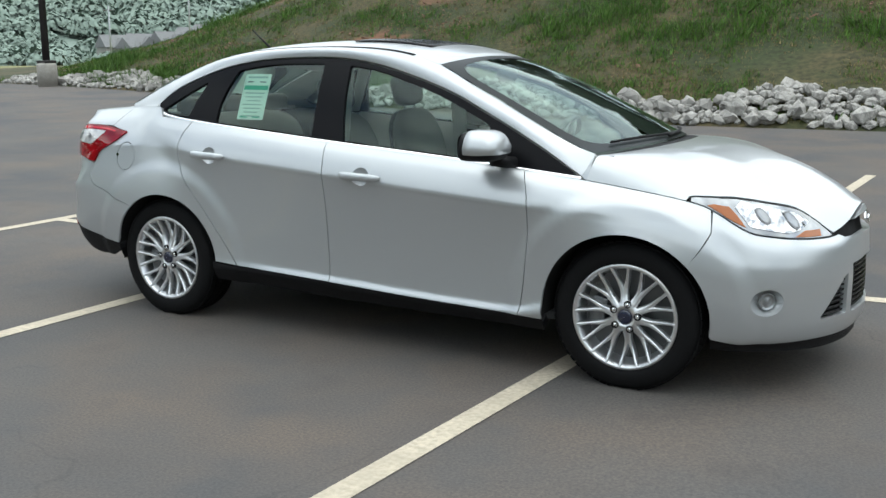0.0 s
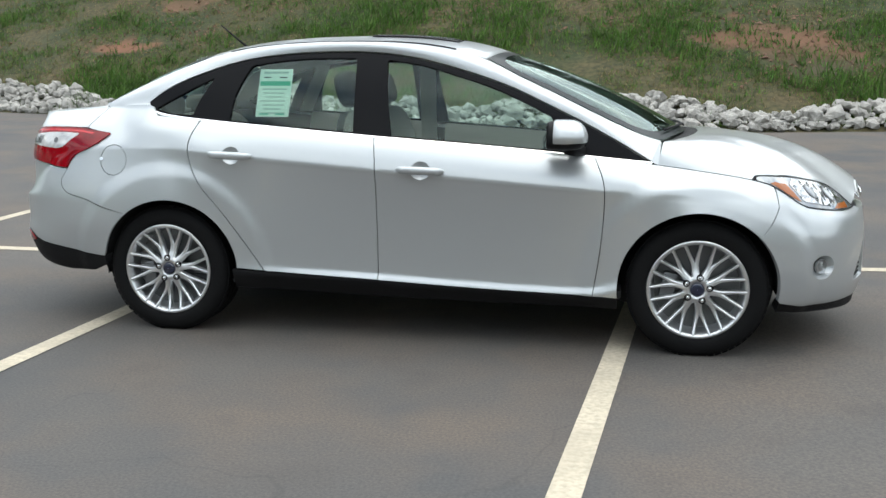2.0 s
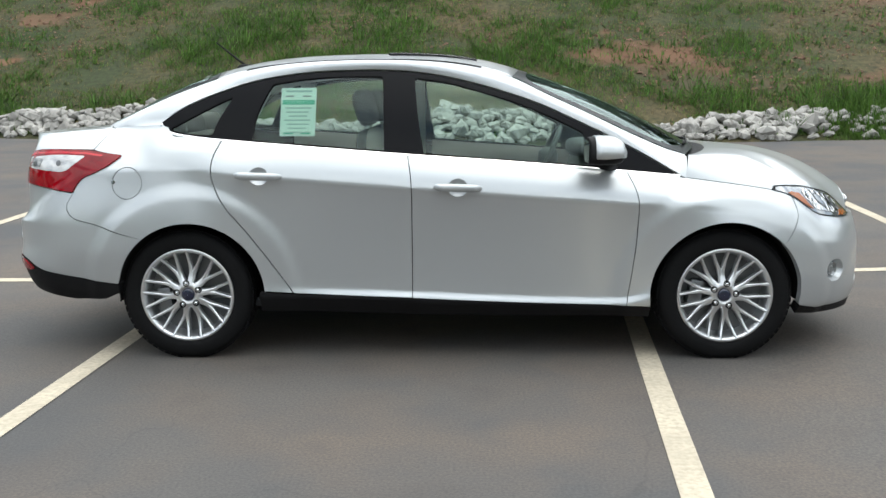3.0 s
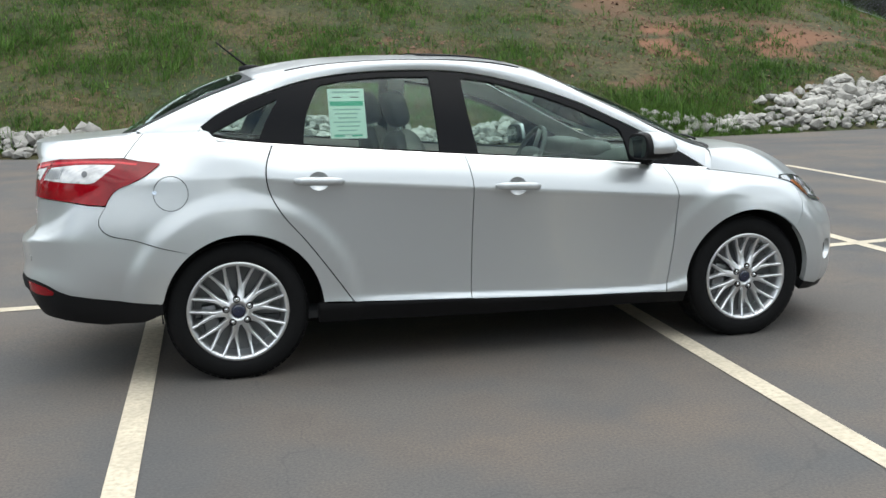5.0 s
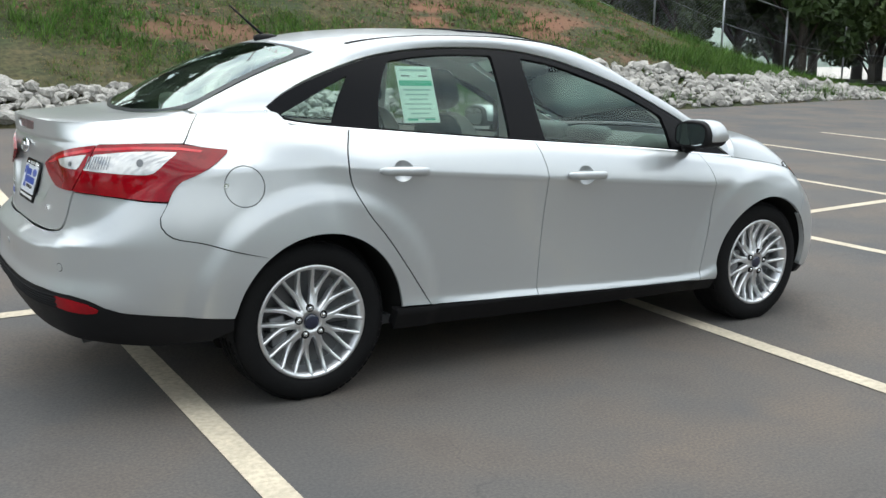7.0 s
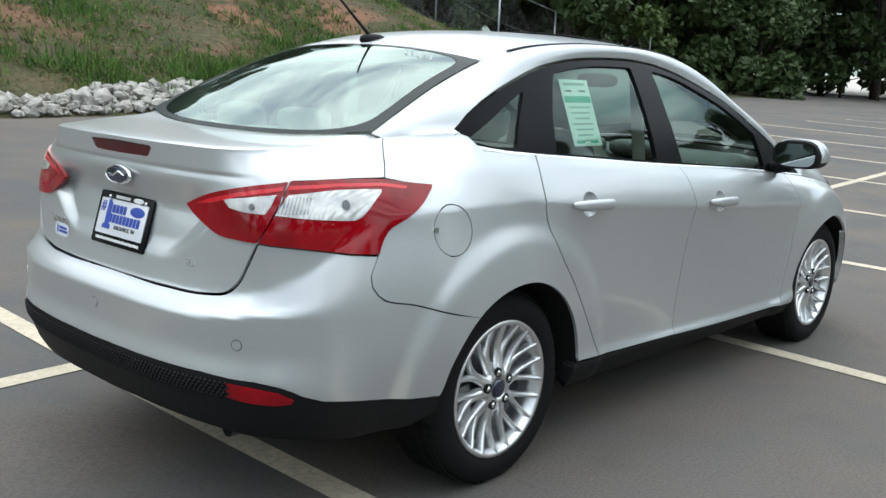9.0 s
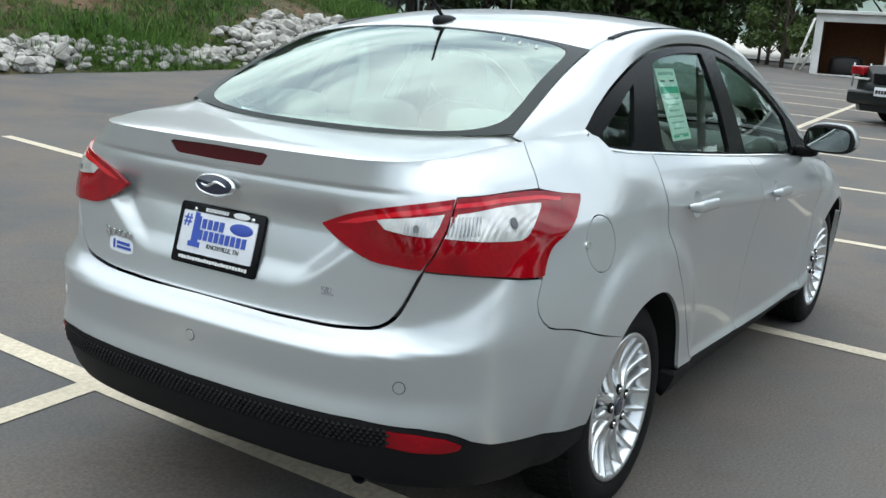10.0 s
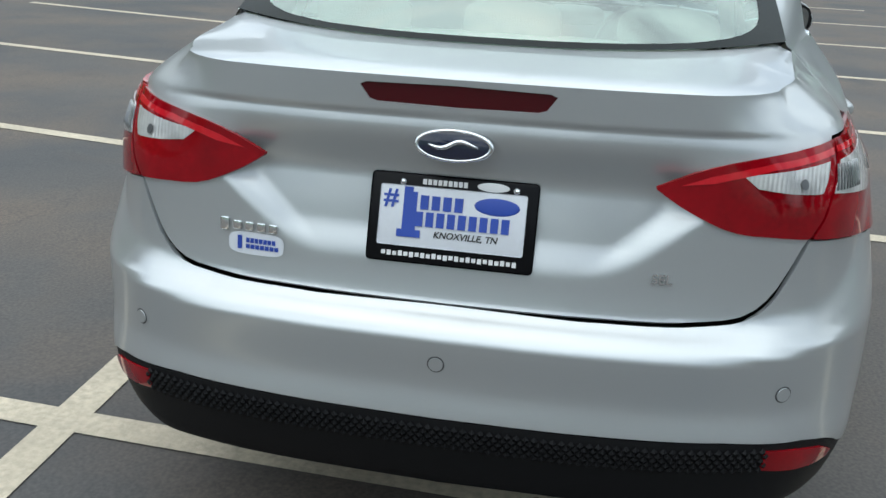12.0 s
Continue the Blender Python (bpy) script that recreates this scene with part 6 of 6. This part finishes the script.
# the first three are unseen trees, added to darken light on the car's tail
rear_list = [(-36, -6, 0, 1.2), (-42, 7, 2, 1.3), (-46, -14, 0, 1.3), (-14, -40, 0, 1.1), (-6, -44, 1, 1.1), (2, -39, 2, 1.2), (9, -43, 1, 1.0), (16, -38, 0, 1.1), (23, -44, 1, 1.2), (31, -38, 2, 1.2), (-24, -36, 1, 1.1), (-36, -20, 0, 1.2), (40, -36, 0, 1.1), (56, -15, 1, 1.3), (52, -21, 0, 1.35), (46, -26, 1, 1.3), (60, -9, 0, 1.3), (36, -30, 1, 1.2)]
used = [False] * 3
for i, (x, y, k, sc) in enumerate(spot_list + rear_list):
    z = float(hill_z(np.float64(x), np.float64(y))) if 12 < y < 42 and -40 < x < 45 else float(lift(np.float64(x), np.float64(y)))
    m = pose(x, y, z - .05, 0, 0, 47 * i) @ Matrix.Scale(sc, 4)
    if not used[k]:
        TREES[k].matrix_basis = m
        TREES[k].scale = (sc, sc, sc)
        tr, used[k] = TREES[k], True
    else:
        tr = copy_thing(TREES[k], Matrix.Identity(4))
        tr.matrix_basis = m
    tagged(tr, "dark green broadleaf tree with a leafy crown" if k < 2 else "bushy light green tree with low branches", "tree", "trees round the lot")

SHRUB = make_tree(21, 4.6, 2.3, 5200, LEAF, .17, .03)
SHRUB.name = "shrub"
for i, (x, y, sc) in enumerate(((30.5, 31.5, 1.2), (32.3, 29.6, .9), (39.8, 18.5, 1.1), (40.8, 16.8, .9), (28.0, 34.0, 1.3), (25.5, 36.0, 1.3), (52.5, 22.0, 1.4), (54.0, 19.0, 1.5))):
    z = float(hill_z(np.float64(x), np.float64(y))) if x < 45 else float(lift(np.float64(x), np.float64(y)))
    m = pose(x, y, z - .1, 0, 0, 61 * i) @ Matrix.Scale(sc, 4)
    sh_ = SHRUB if i == 0 else copy_thing(SHRUB, Matrix.Identity(4))
    sh_.matrix_basis = m
    tagged(sh_, "dense dark green shrub under the trees", "shrub", "shrubs under the trees")

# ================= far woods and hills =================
# distance haze is put into this pale hill colour
M["woods"] = material("haze_tinted_woods", (0.215, 0.275, 0.235), rough=1.0, grain=.25, gscale=.25, stain=.5, sscale=.05, bump=.0)
rows = []
na = 260
for j, (r, h) in enumerate(((150, -1.0), (235, 0), (305, 3), (350, 18), (410, 44), (490, 70), (570, 84))):
    row = []
    for i in range(na + 1):
        a = 2 * math.pi * i / na
        k = .55 + .45 * math.sin(a * 2 + 1.1) * math.sin(a * 3 + .4)
        hz = h * (.45 + .55 * k) * (1.15 if 1.6 < a < 3.4 else .8)
        row.append((r * math.cos(a), r * math.sin(a), hz + (noise.noise(Vector((math.cos(a) * 9, math.sin(a) * 9, j))) * 6 if j > 1 else 0)))
    rows.append(row)
tagged(loft("far_hills", rows, M["woods"], None, flip=True), "wooded hills in the distance, coloured pale for haze", "backdrop", kind="structure")
# tree crowns on the hills
NW = 6500
wa = np.where(rng.random(NW) < .15, rng.uniform(0, 2 * math.pi, NW), rng.uniform(1.95, 2.62, NW))
wr = 190 + 290 * rng.random(NW)
ok = ~((wa > 2.20) & (wa < 2.45) & (wr < 330) & (rng.random(NW) < .88))
wa, wr = wa[ok], wr[ok]
wk = .55 + .45 * np.sin(wa * 2 + 1.1) * np.sin(wa * 3 + .4)
wh_ = np.interp(wr, [150, 235, 305, 350, 410, 490], [-1, 0, 3, 18, 44, 70]) * (.45 + .55 * wk) * np.where((wa > 1.6) & (wa < 3.4), 1.15, .8)
ws = rng.uniform(1.8, 4.2, len(wa)) * np.where(wr < 330, .62, 1.0)
wc = np.stack([wr * np.cos(wa), wr * np.sin(wa), wh_ + ws * .7], 1)
NL = 80
wc, ws = np.repeat(wc, NL, 0), np.repeat(ws, NL)
wo = rng.normal(size=wc.shape)
wo /= np.linalg.norm(wo, axis=1)[:, None]
wo[:, 2] = np.abs(wo[:, 2]) * 1.15 - .15
wp = wc + wo * (ws * rng.uniform(.7, 1.12, len(ws)))[:, None] + rng.normal(size=wc.shape) * (ws * .10)[:, None]
# leaf clumps lie on the crown's outside
wu = np.cross(wo, rng.normal(size=wc.shape))
wu /= np.linalg.norm(wu, axis=1)[:, None]
wv_ = np.cross(wo, wu) + rng.normal(size=wc.shape) * .35
wu, wv_ = wu * (ws * .24)[:, None], wv_ * (ws * .24)[:, None]
fv = np.stack([wp - wu, wp - wv_, wp + wu, wp + wv_], 1).reshape(-1, 3)
ff = np.arange(len(fv)).reshape(-1, 4)
# foliage colour lightened to carry the haze over the hills
M["far_leaf"] = material("haze_tinted_foliage", (0.235, 0.30, 0.255), rough=1.0, island=.10, spec=.1)
wn_ = np.repeat(wo * .28 + np.array([0, 0, .6]), 4, 0)
wn_ /= np.linalg.norm(wn_, axis=1)[:, None]
tagged(obj("far_woods", fv, ff, M["far_leaf"], smooth=True, normals=wn_), "distant tree crowns on the hills, coloured pale for haze", "woods", kind="stuff")
# dry field beyond the lot
M["field"] = material("dry_field", (0.24, 0.22, 0.10), rough=1.0, grain=.3, gscale=2, stain=.5, sscale=.08, color2=(.14, .17, .06))
rows = [[(x, y, float(lift(np.float64(x), np.float64(y))) + .05 + .0 * y) for x, y in ((-160 + 12.5 * i, 26 + 10 * j + .55 * max(0, 62 - 6 * i)) for i in range(11))] for j in range(14)]
tagged(loft("field", rows, M["field"], None, flip=True), "dry grassy field beyond the lot", "ground", kind="structure")
M["gravel"] = material("pale_gravel", (0.52, 0.50, 0.46), rough=1.0, grain=.2, gscale=3, stain=.2, sscale=.4)
rows = [[(x, y, float(lift(np.float64(x), np.float64(y))) + .10 + .035 * max(0, x - 58)) for x in (58, 66, 76, 88, 105)] for y in np.linspace(12, 75, 14)]
tagged(loft("gravel_yard", rows, M["gravel"], None, flip=True), "pale gravel yard behind the trees", "ground", kind="structure")

# ================= lamp post, houses, fence, shed, dark car =================
M["post_black"] = material("dark_bronze_paint", (0.03, 0.028, 0.027), rough=0.5, grain=.2, gscale=20)
M["concrete"] = material("concrete", (0.42, 0.40, 0.36), rough=0.9, grain=.25, gscale=15, stain=.3, sscale=3, bump=.3, bscale=40)
M["galv"] = material("galvanised_steel", (0.42, 0.44, 0.45), rough=0.45, metal=.7, grain=.2, gscale=25)
M["white_board"] = material("white_boards", (0.70, 0.70, 0.68), rough=0.7, grain=.12, gscale=6, stain=.2, sscale=1.2)
M["brown_board"] = material("brown_panel", (0.22, 0.10, 0.05), rough=0.8, grain=.3, gscale=8)
# far house colours have haze mixed in, so their contrast is low
M["house_wall"] = material("haze_tinted_siding", (0.37, 0.365, 0.33), rough=.95, grain=.1, gscale=.6)
M["house_roof"] = material("haze_tinted_shingle", (0.20, 0.205, 0.205), rough=.95, grain=.15, gscale=.8)
M["house_win"] = material("haze_tinted_window", (0.12, 0.135, 0.14), rough=.3)


def gz(x, y):
    return float(lift(np.float64(x), np.float64(y)))


def lamp_post(x, y, h=9.0, base=True):
    lp = tagged(new("lamp_post"), "dark metal parking lot light pole on a round concrete base", "lamp post")
    lp.location = (x, y, gz(x, y))
    if base:
        v, f = tube([(0, 0, -.1), (0, 0, .62), (0, 0, .70)], [.30, .30, .27], 20)
        obj("concrete_base", v, f, M["concrete"], lp)
    part("base_plate", box_bm((.42, .42, .10), (0, 0, .74), .02), M["post_black"], lp)
    v, f = tube([(0, 0, .75), (0, 0, h * .5), (0, 0, h)], [.11, .095, .075], 14)
    obj("pole", v, f, M["post_black"], lp)
    part("arm", box_bm((.9, .06, .06), (.45, 0, h - .1), .01), M["post_black"], lp)
    part("lamp_head", box_bm((.5, .32, .14), (1.05, 0, h - .12), .04), M["post_black"], lp)
    return lp


lamp_post(-21.5, 15.9)


def house(x, y, z, turn, w, d, h):
    hs = tagged(new("townhouse"), "pale two-storey townhouse with a grey gabled roof far off", "house", "townhouse row")
    hs.matrix_basis = pose(x, y, z, 0, 0, turn)
    part("wall", box_bm((w, d, h), (0, 0, h / 2)), M["house_wall"], hs, smooth=False)
    v = [(-w / 2 - .4, -d / 2 - .5, h), (w / 2 + .4, -d / 2 - .5, h), (w / 2 + .4, 0, h + 3.2), (-w / 2 - .4, 0, h + 3.2), (-w / 2 - .4, d / 2 + .5, h), (w / 2 + .4, d / 2 + .5, h)]
    obj("roof", v, [(0, 1, 2, 3), (3, 2, 5, 4), (0, 3, 4), (1, 5, 2), (0, 4, 5, 1)], M["house_roof"], hs, smooth=False)
    gv = [(-w * .28, -d / 2 - 1.0, h - .3), (w * .28, -d / 2 - 1.0, h - .3), (0, -d / 2 - 1.0, h + 2.4), (-w * .28, 0, h - .3), (w * .28, 0, h - .3), (0, 0, h + 2.4)]
    obj("gable", gv, [(0, 1, 2), (0, 2, 5, 3), (2, 1, 4, 5), (0, 3, 4, 1)], M["house_roof"], hs, smooth=False)
    for fx in (-.30, .0, .30):
        for fz in (.30, .72):
            part("window", box_bm((1.1, .2, 1.4), (w * fx, -d / 2 - .02, h * fz)), M["house_win"], hs, smooth=False)
    return hs


for k, (da, dd, dz, tn, wd) in enumerate(((0, 0, 0, 62, 7.5), (1.5, 6, .5, 58, 8.5), (2.9, 2, 1.0, 66, 7.5), (4.3, 9, 2.4, 25, 9), (5.2, 12, 3.3, 22, 9), (6.1, 16, 4.0, 25, 9), (7.4, 22, 4.8, 60, 8.5), (8.6, 26, 5.2, 55, 8.5))):
    a = radians(137.3 - da)
    D = 262 + dd
    house(3.9 + D * math.cos(a), -4.7 + D * math.sin(a), -.4 + dz, tn, wd, 10, 5.6)
# thin utility poles in front of the far houses
for az, D, h in ((137.6, 150, 9.5), (133.3, 150, 15), (128.5, 140, 14)):
    a = radians(az)
    x, y = 3.9 + D * math.cos(a), -4.7 + D * math.sin(a)
    v, f = tube([(x, y, -1), (x, y, h * .6), (x, y, h)], [.16, .14, .10], 8)
    up_ = tagged(new("utility_pole"), "thin weathered utility pole far beyond the lot", "utility pole", "utility poles")
    obj("pole", v, f, M["galv"], up_)
    part("crossarm", box_bm((1.8, .12, .12), (x, y, h - .6), 0, (0, 0, az + 60)), M["galv"], up_, smooth=False)

# chain-link fence on the crest
fence = tagged(new("chain_link_fence"), "tall galvanised chain-link fence above the bank", "fence")
fx = [10.5, 13.8, 17.0, 20.2, 23.4, 26.6, 29.8, 33.0, 36.2]
fy = lambda x: 22.6 - .10 * (x - 10)
tops = []
for x in fx:
    y = fy(x)
    z = float(hill_z(np.float64(x), np.float64(y)))
    v, f = tube([(x, y, z - .3), (x, y, z + 2.5)], .038, 8)
    obj("post", v, f, M["galv"], fence)
    tops.append((x, y, z))
for dz, r in ((2.45, .022), (1.2, .006), (.08, .006)):
    v, f = tube([(x, y, z + dz) for x, y, z in tops], r, 6)
    obj("rail" if r > .01 else "tension_wire", v, f, M["galv"], fence)
wv, we = [], []
for (x0, y0, z0), (x1, y1, z1) in zip(tops, tops[1:]):
    for k in range(26):
        for sgn in (1, -1):
            t0 = k / 26
            t1 = t0 + sgn * .75
            p = []
            for t, hgt in ((t0, .08), (t1, 2.42)):
                if t1 > 1 and t == t1:
                    hgt, t = .08 + 2.34 * (1 - t0) / .75, 1.0
                if t1 < 0 and t == t1:
                    hgt, t = .08 + 2.34 * t0 / .75, 0.0
                p.append(Vector((x0 + (x1 - x0) * t, y0 + (y1 - y0) * t, z0 + (z1 - z0) * t + hgt)))
            b = len(wv)
            o = Vector((0, 0, .004))
            wv += [p[0] - o, p[0] + o, p[1] + o, p[1] - o]
            we.append((b, b + 1, b + 2, b + 3))
obj("wire_mesh", wv, we, M["galv"], fence, smooth=False)

# low wooden rail by the gravel yard
for x, y in ((52, 13.0), (52.4, 15.2), (52.8, 17.4)):
    p = part("fence_post", box_bm((.14, .14, 1.3), (x, y, gz(x, y) + .6), .02), M["bark_post"] if "bark_post" in M else BARK, None)
    tagged(p, "weathered wooden fence post beside the lot", "post", "fence posts")


# white shed with an open brown interior
def shed(x, y, turn):
    s = tagged(new("shed"), "white wooden shed with an open front and brown interior", "shed")
    s.matrix_basis = pose(x, y, gz(x, y), 0, 0, turn)
    W, D, H, T = 5.6, 3.2, 2.6, .12
    part("back_wall", box_bm((T, W, H), (D, 0, H / 2)), M["brown_board"], s, smooth=False)
    part("side_wall", box_bm((D, T, H), (D / 2, W / 2, H / 2)), M["white_board"], s, smooth=False)
    part("side_wall", box_bm((D, T, H), (D / 2, -W / 2, H / 2)), M["white_board"], s, smooth=False)
    part("partition", box_bm((D, T, H), (D / 2, -.05, H / 2)), M["brown_board"], s, smooth=False)
    part("front_wall", box_bm((T, 2.75, H), (0, -1.42, H / 2)), M["white_board"], s, smooth=False)
    part("front_post", box_bm((.16, .26, H), (-.01, W / 2 - .13, H / 2)), M["white_board"], s, smooth=False)
    part("lintel", box_bm((.14, 2.8, .32), (-.01, 1.40, H - .16)), M["white_board"], s, smooth=False)
    part("sill_board", box_bm((.14, 2.8, .10), (-.01, 1.40, .05)), M["white_board"], s, smooth=False)
    part("roof", box_bm((D + .4, W + .3, .14), (D / 2 - .1, 0, H + .08), .02), M["white_board"], s, smooth=False)
    part("brown_lining", box_bm((D, .05, H), (D / 2, W / 2 - .10, H / 2)), M["brown_board"], s, smooth=False)
    ellipsoid("dark_bin", (1.6, 1.5, .45), (.5, .7, .45), M["post_black"], s, .5)
    part("wall_sign", box_bm((.03, .5, .4), (-.08, -1.5, 1.6)), M["galv"], s, "small grey sign on the wall", smooth=False)
    for k in range(3):
        part("sign_bar", box_bm((.01, .36, .05), (-.10, -1.5, 1.7 - .1 * k)), M["ink"], s, smooth=False)
    return s


shed(41.5, 5.0, 8)
# grey building behind
bld = tagged(new("garage_building"), "grey metal-sided building with open bays", "building")
bld.matrix_basis = pose(47, -6.5, gz(47, -6.5), 0, 0, 6)
M["siding"] = material("grey_metal_siding", (0.33, 0.34, 0.34), rough=.55, grain=.1, gscale=3, stain=.2, sscale=.8)
part("wall", box_bm((.2, 12, 5.2), (0, -2, 2.6)), M["siding"], bld, smooth=False)
part("side_wall", box_bm((10, .2, 5.2), (5, 4, 2.6)), M["siding"], bld, smooth=False)
part("roof", box_bm((10.6, 12.6, .3), (5, -2, 5.3), .04), M["white_board"], bld, smooth=False)
for k in range(24):
    part("rib", box_bm((.05, .06, 5.1), (-.12, -7.8 + .5 * k, 2.6)), M["siding"], bld, smooth=False)
# black slab on the solid wall stands in for the open bay's shade
part("bay_opening", box_bm((.1, 3.4, 3.0), (-.16, .9, 1.5)), M["dark"], bld, smooth=False)
part("corner_trim", box_bm((.26, .26, 5.2), (-.04, 4, 2.6), .02), M["white_board"], bld, smooth=False)


# slanting white poles with a line of string
def leaning_pole(x, y, dx, dy, h):
    z = gz(x, y)
    v, f = tube([(x, y, z), (x + dx * .5, y + dy * .5, z + h * .5), (x + dx, y + dy, z + h)], .055, 8)
    return tagged(obj("leaning_pole", v, f, M["white_board"]), "white pole leaning over the lot near the shed", "pole", "leaning poles")


leaning_pole(33.0, 3.9, 3.0, -3.4, 3.2)
leaning_pole(44.0, 9.2, .8, -.5, 2.4)
leaning_pole(44.4, 9.0, .5, -.9, 2.2)
for k in range(4):
    x, y = 31.5 + .9 * k, 4.3 - .35 * k
    v, f = tube([(x, y, gz(x, y) - .05), (x, y, gz(x, y) + .75)], .03, 8)
    tagged(obj("bollard", v, f, M["galv"]), "thin grey metal bollard on the lot", "bollard", "bollards by the shed")

# lattice pole far off
lt = tagged(new("utility_tower"), "grey lattice utility pole beyond the trees", "utility pole")
lt.location = (95, 30, 2)
for x, y in ((-.7, -.7), (.7, -.7), (.7, .7), (-.7, .7)):
    v, f = tube([(x, y, 0), (x * .6, y * .6, 16)], .12, 6)
    obj("leg", v, f, M["galv"], lt)
for k in range(8):
    for sgn in (1, -1):
        v, f = tube([(-.68 * sgn, -.7, 2 * k), (.66 * sgn, -.7, 2 * k + 2)], .06, 5)
        obj("brace", v, f, M["galv"], lt)

# parked dark sedan
def dark_sedan(x, y, turn):
    c = tagged(new("dark_sedan"), "dark green-grey sedan parked on the lot seen from behind", "car")
    c.matrix_basis = pose(x, y, gz(x, y), 0, 0, turn)
    P = material("dark_green_paint", (0.008, 0.011, 0.011), rough=.35, metal=.0, coat=.12, spec=.3, grain=.1, gscale=400)
    xs = np.array([-1.05, -1.0, -.85, -.5, 0, .6, 1.4, 2.2, 2.8, 3.3, 3.75, 3.9])
    wid = np.array([.55, .72, .82, .88, .91, .92, .92, .92, .90, .86, .74, .55])
    top = np.array([.62, .98, 1.04, 1.05, 1.03, .99, .97, .95, .90, .82, .70, .56])
    rows = []
    for a, w, t in zip(np.linspace(-1.05, 3.9, 40), pchip(xs, wid, np.linspace(-1.05, 3.9, 40)), pchip(xs, top, np.linspace(-1.05, 3.9, 40))):
        prof = [(-.92, .24), (-1.0, .42), (-1.0, .62), (-.965, .80), (-.90, .93), (-.70, .985), (0, 1.0), (.70, .985), (.90, .93), (.965, .80), (1.0, .62), (1.0, .42), (.92, .24)]
        rows.append([(a, w * py, .22 + (t - .22) * (pz - .24) / .76) for py, pz in prof])
    loft("body", rows, P, c)
    for rr in (rows[0], rows[-1]):
        obj("end_panel", rr, [tuple(range(len(rr)))], P, c, smooth=False)
    cx = np.linspace(-.25, 2.55, 24)
    ch = pchip([-.25, .1, .6, 1.1, 1.6, 2.1, 2.55], [1.03, 1.26, 1.45, 1.49, 1.45, 1.22, .95], cx)
    rows = [[(a, .80 * py - .0, 1.0 + (h - 1.0) * pz if h > 1 else h) for py, pz in ((-1, -.1), (-.93, .45), (-.80, .86), (-.6, .97), (0, 1.0), (.6, .97), (.80, .86), (.93, .45), (1, -.1))] for a, h in zip(cx, ch)]
    loft("cabin", rows, P, c)
    for sg in (-1, 1):
        side = [(.02, 1.03), (.33, 1.28), (.62, 1.385), (1.10, 1.42), (1.55, 1.37), (2.15, 1.04)]
        for nm, o in (("side_window", [(.10, 1.06), (.38, 1.27), (.64, 1.365), (1.02, 1.39), (1.02, 1.04)]), ("side_window", [(1.10, 1.04), (1.10, 1.39), (1.50, 1.345), (2.02, 1.06)])):
            obj(nm, [(px, sg * (.815 - .36 * max(0, pz - 1.08)), pz) for px, pz in o], [tuple(range(len(o)))], M["gloss_black"], c, smooth=False)
    # the screen's pale green base puts some sky reflection into its colour
    obj("rear_screen", [(-.215, -.66, 1.09), (-.215, .66, 1.09), (.47, .58, 1.425), (.47, -.58, 1.425)], [(0, 3, 2, 1)], material("sky_lit_screen", (0.10, 0.13, 0.12), rough=.08, spec=1.0, ior=1.9), c, smooth=False)
    for sg in (-1, 1):
        ellipsoid("tail_lamp", (-.945, sg * .715, .925), (.12, .155, .085), M["red_lens"], c, .4)
        part("lamp_white_strip", box_bm((.05, .34, .035), (-1.02, sg * .60, .785), .01), M["white_board"], c)
    part("plate_recess", box_bm((.04, .62, .18), (-1.03, 0, .80), .01), M["gloss_black"], c)
    part("bumper", box_bm((.22, 1.66, .26), (-1.02, 0, .46), .07, seg=3), P, c)
    pl = part("rear_plate", box_bm((.02, .31, .155), (-1.14, 0, .58), .004), M["plate_white"], c)
    for k in range(4):
        part("plate_bar", box_bm((.004, .05, .06), (-1.151, -.10 + .066 * k, .575)), M["ink"], pl, smooth=False)
    e = ellipsoid("badge", (-1.055, 0, .93), (.012, .06, .022), M["chrome"], c, .7)
    for wx in (0, 2.8):
        for sg in (-1, 1):
            w = copy_thing(wheel, pose(wx, sg * .74, .325, 0, 0, 180 if sg < 0 else 0))
            w.parent = c
    for sg in (-1, 1):
        ellipsoid("door_mirror", (2.0, sg * 1.0, 1.05), (.07, .10, .07), P, c, .7)
        for hx in (.45, 1.35):
            part("door_handle", box_bm((.2, .03, .03), (hx, sg * .925, .86), .01), P, c)
    return c


dark_sedan(16.65, .32, -35)
# white posts of the open bay
for x, y in ((25.0, -2.46), (19.6, -2.5), (23.7, -3.42)):
    v, f = tube([(x, y, gz(x, y) - .05), (x, y, gz(x, y) + 3.4)], .05, 10)
    pp = tagged(new("bay_post"), "slim white post at the open bay's edge", "post", "bay posts")
    obj("shaft", v, f, M["white_board"], pp)
    part("foot_plate", box_bm((.2, .2, .03), (x, y, gz(x, y) + .015), .005), M["white_board"], pp)
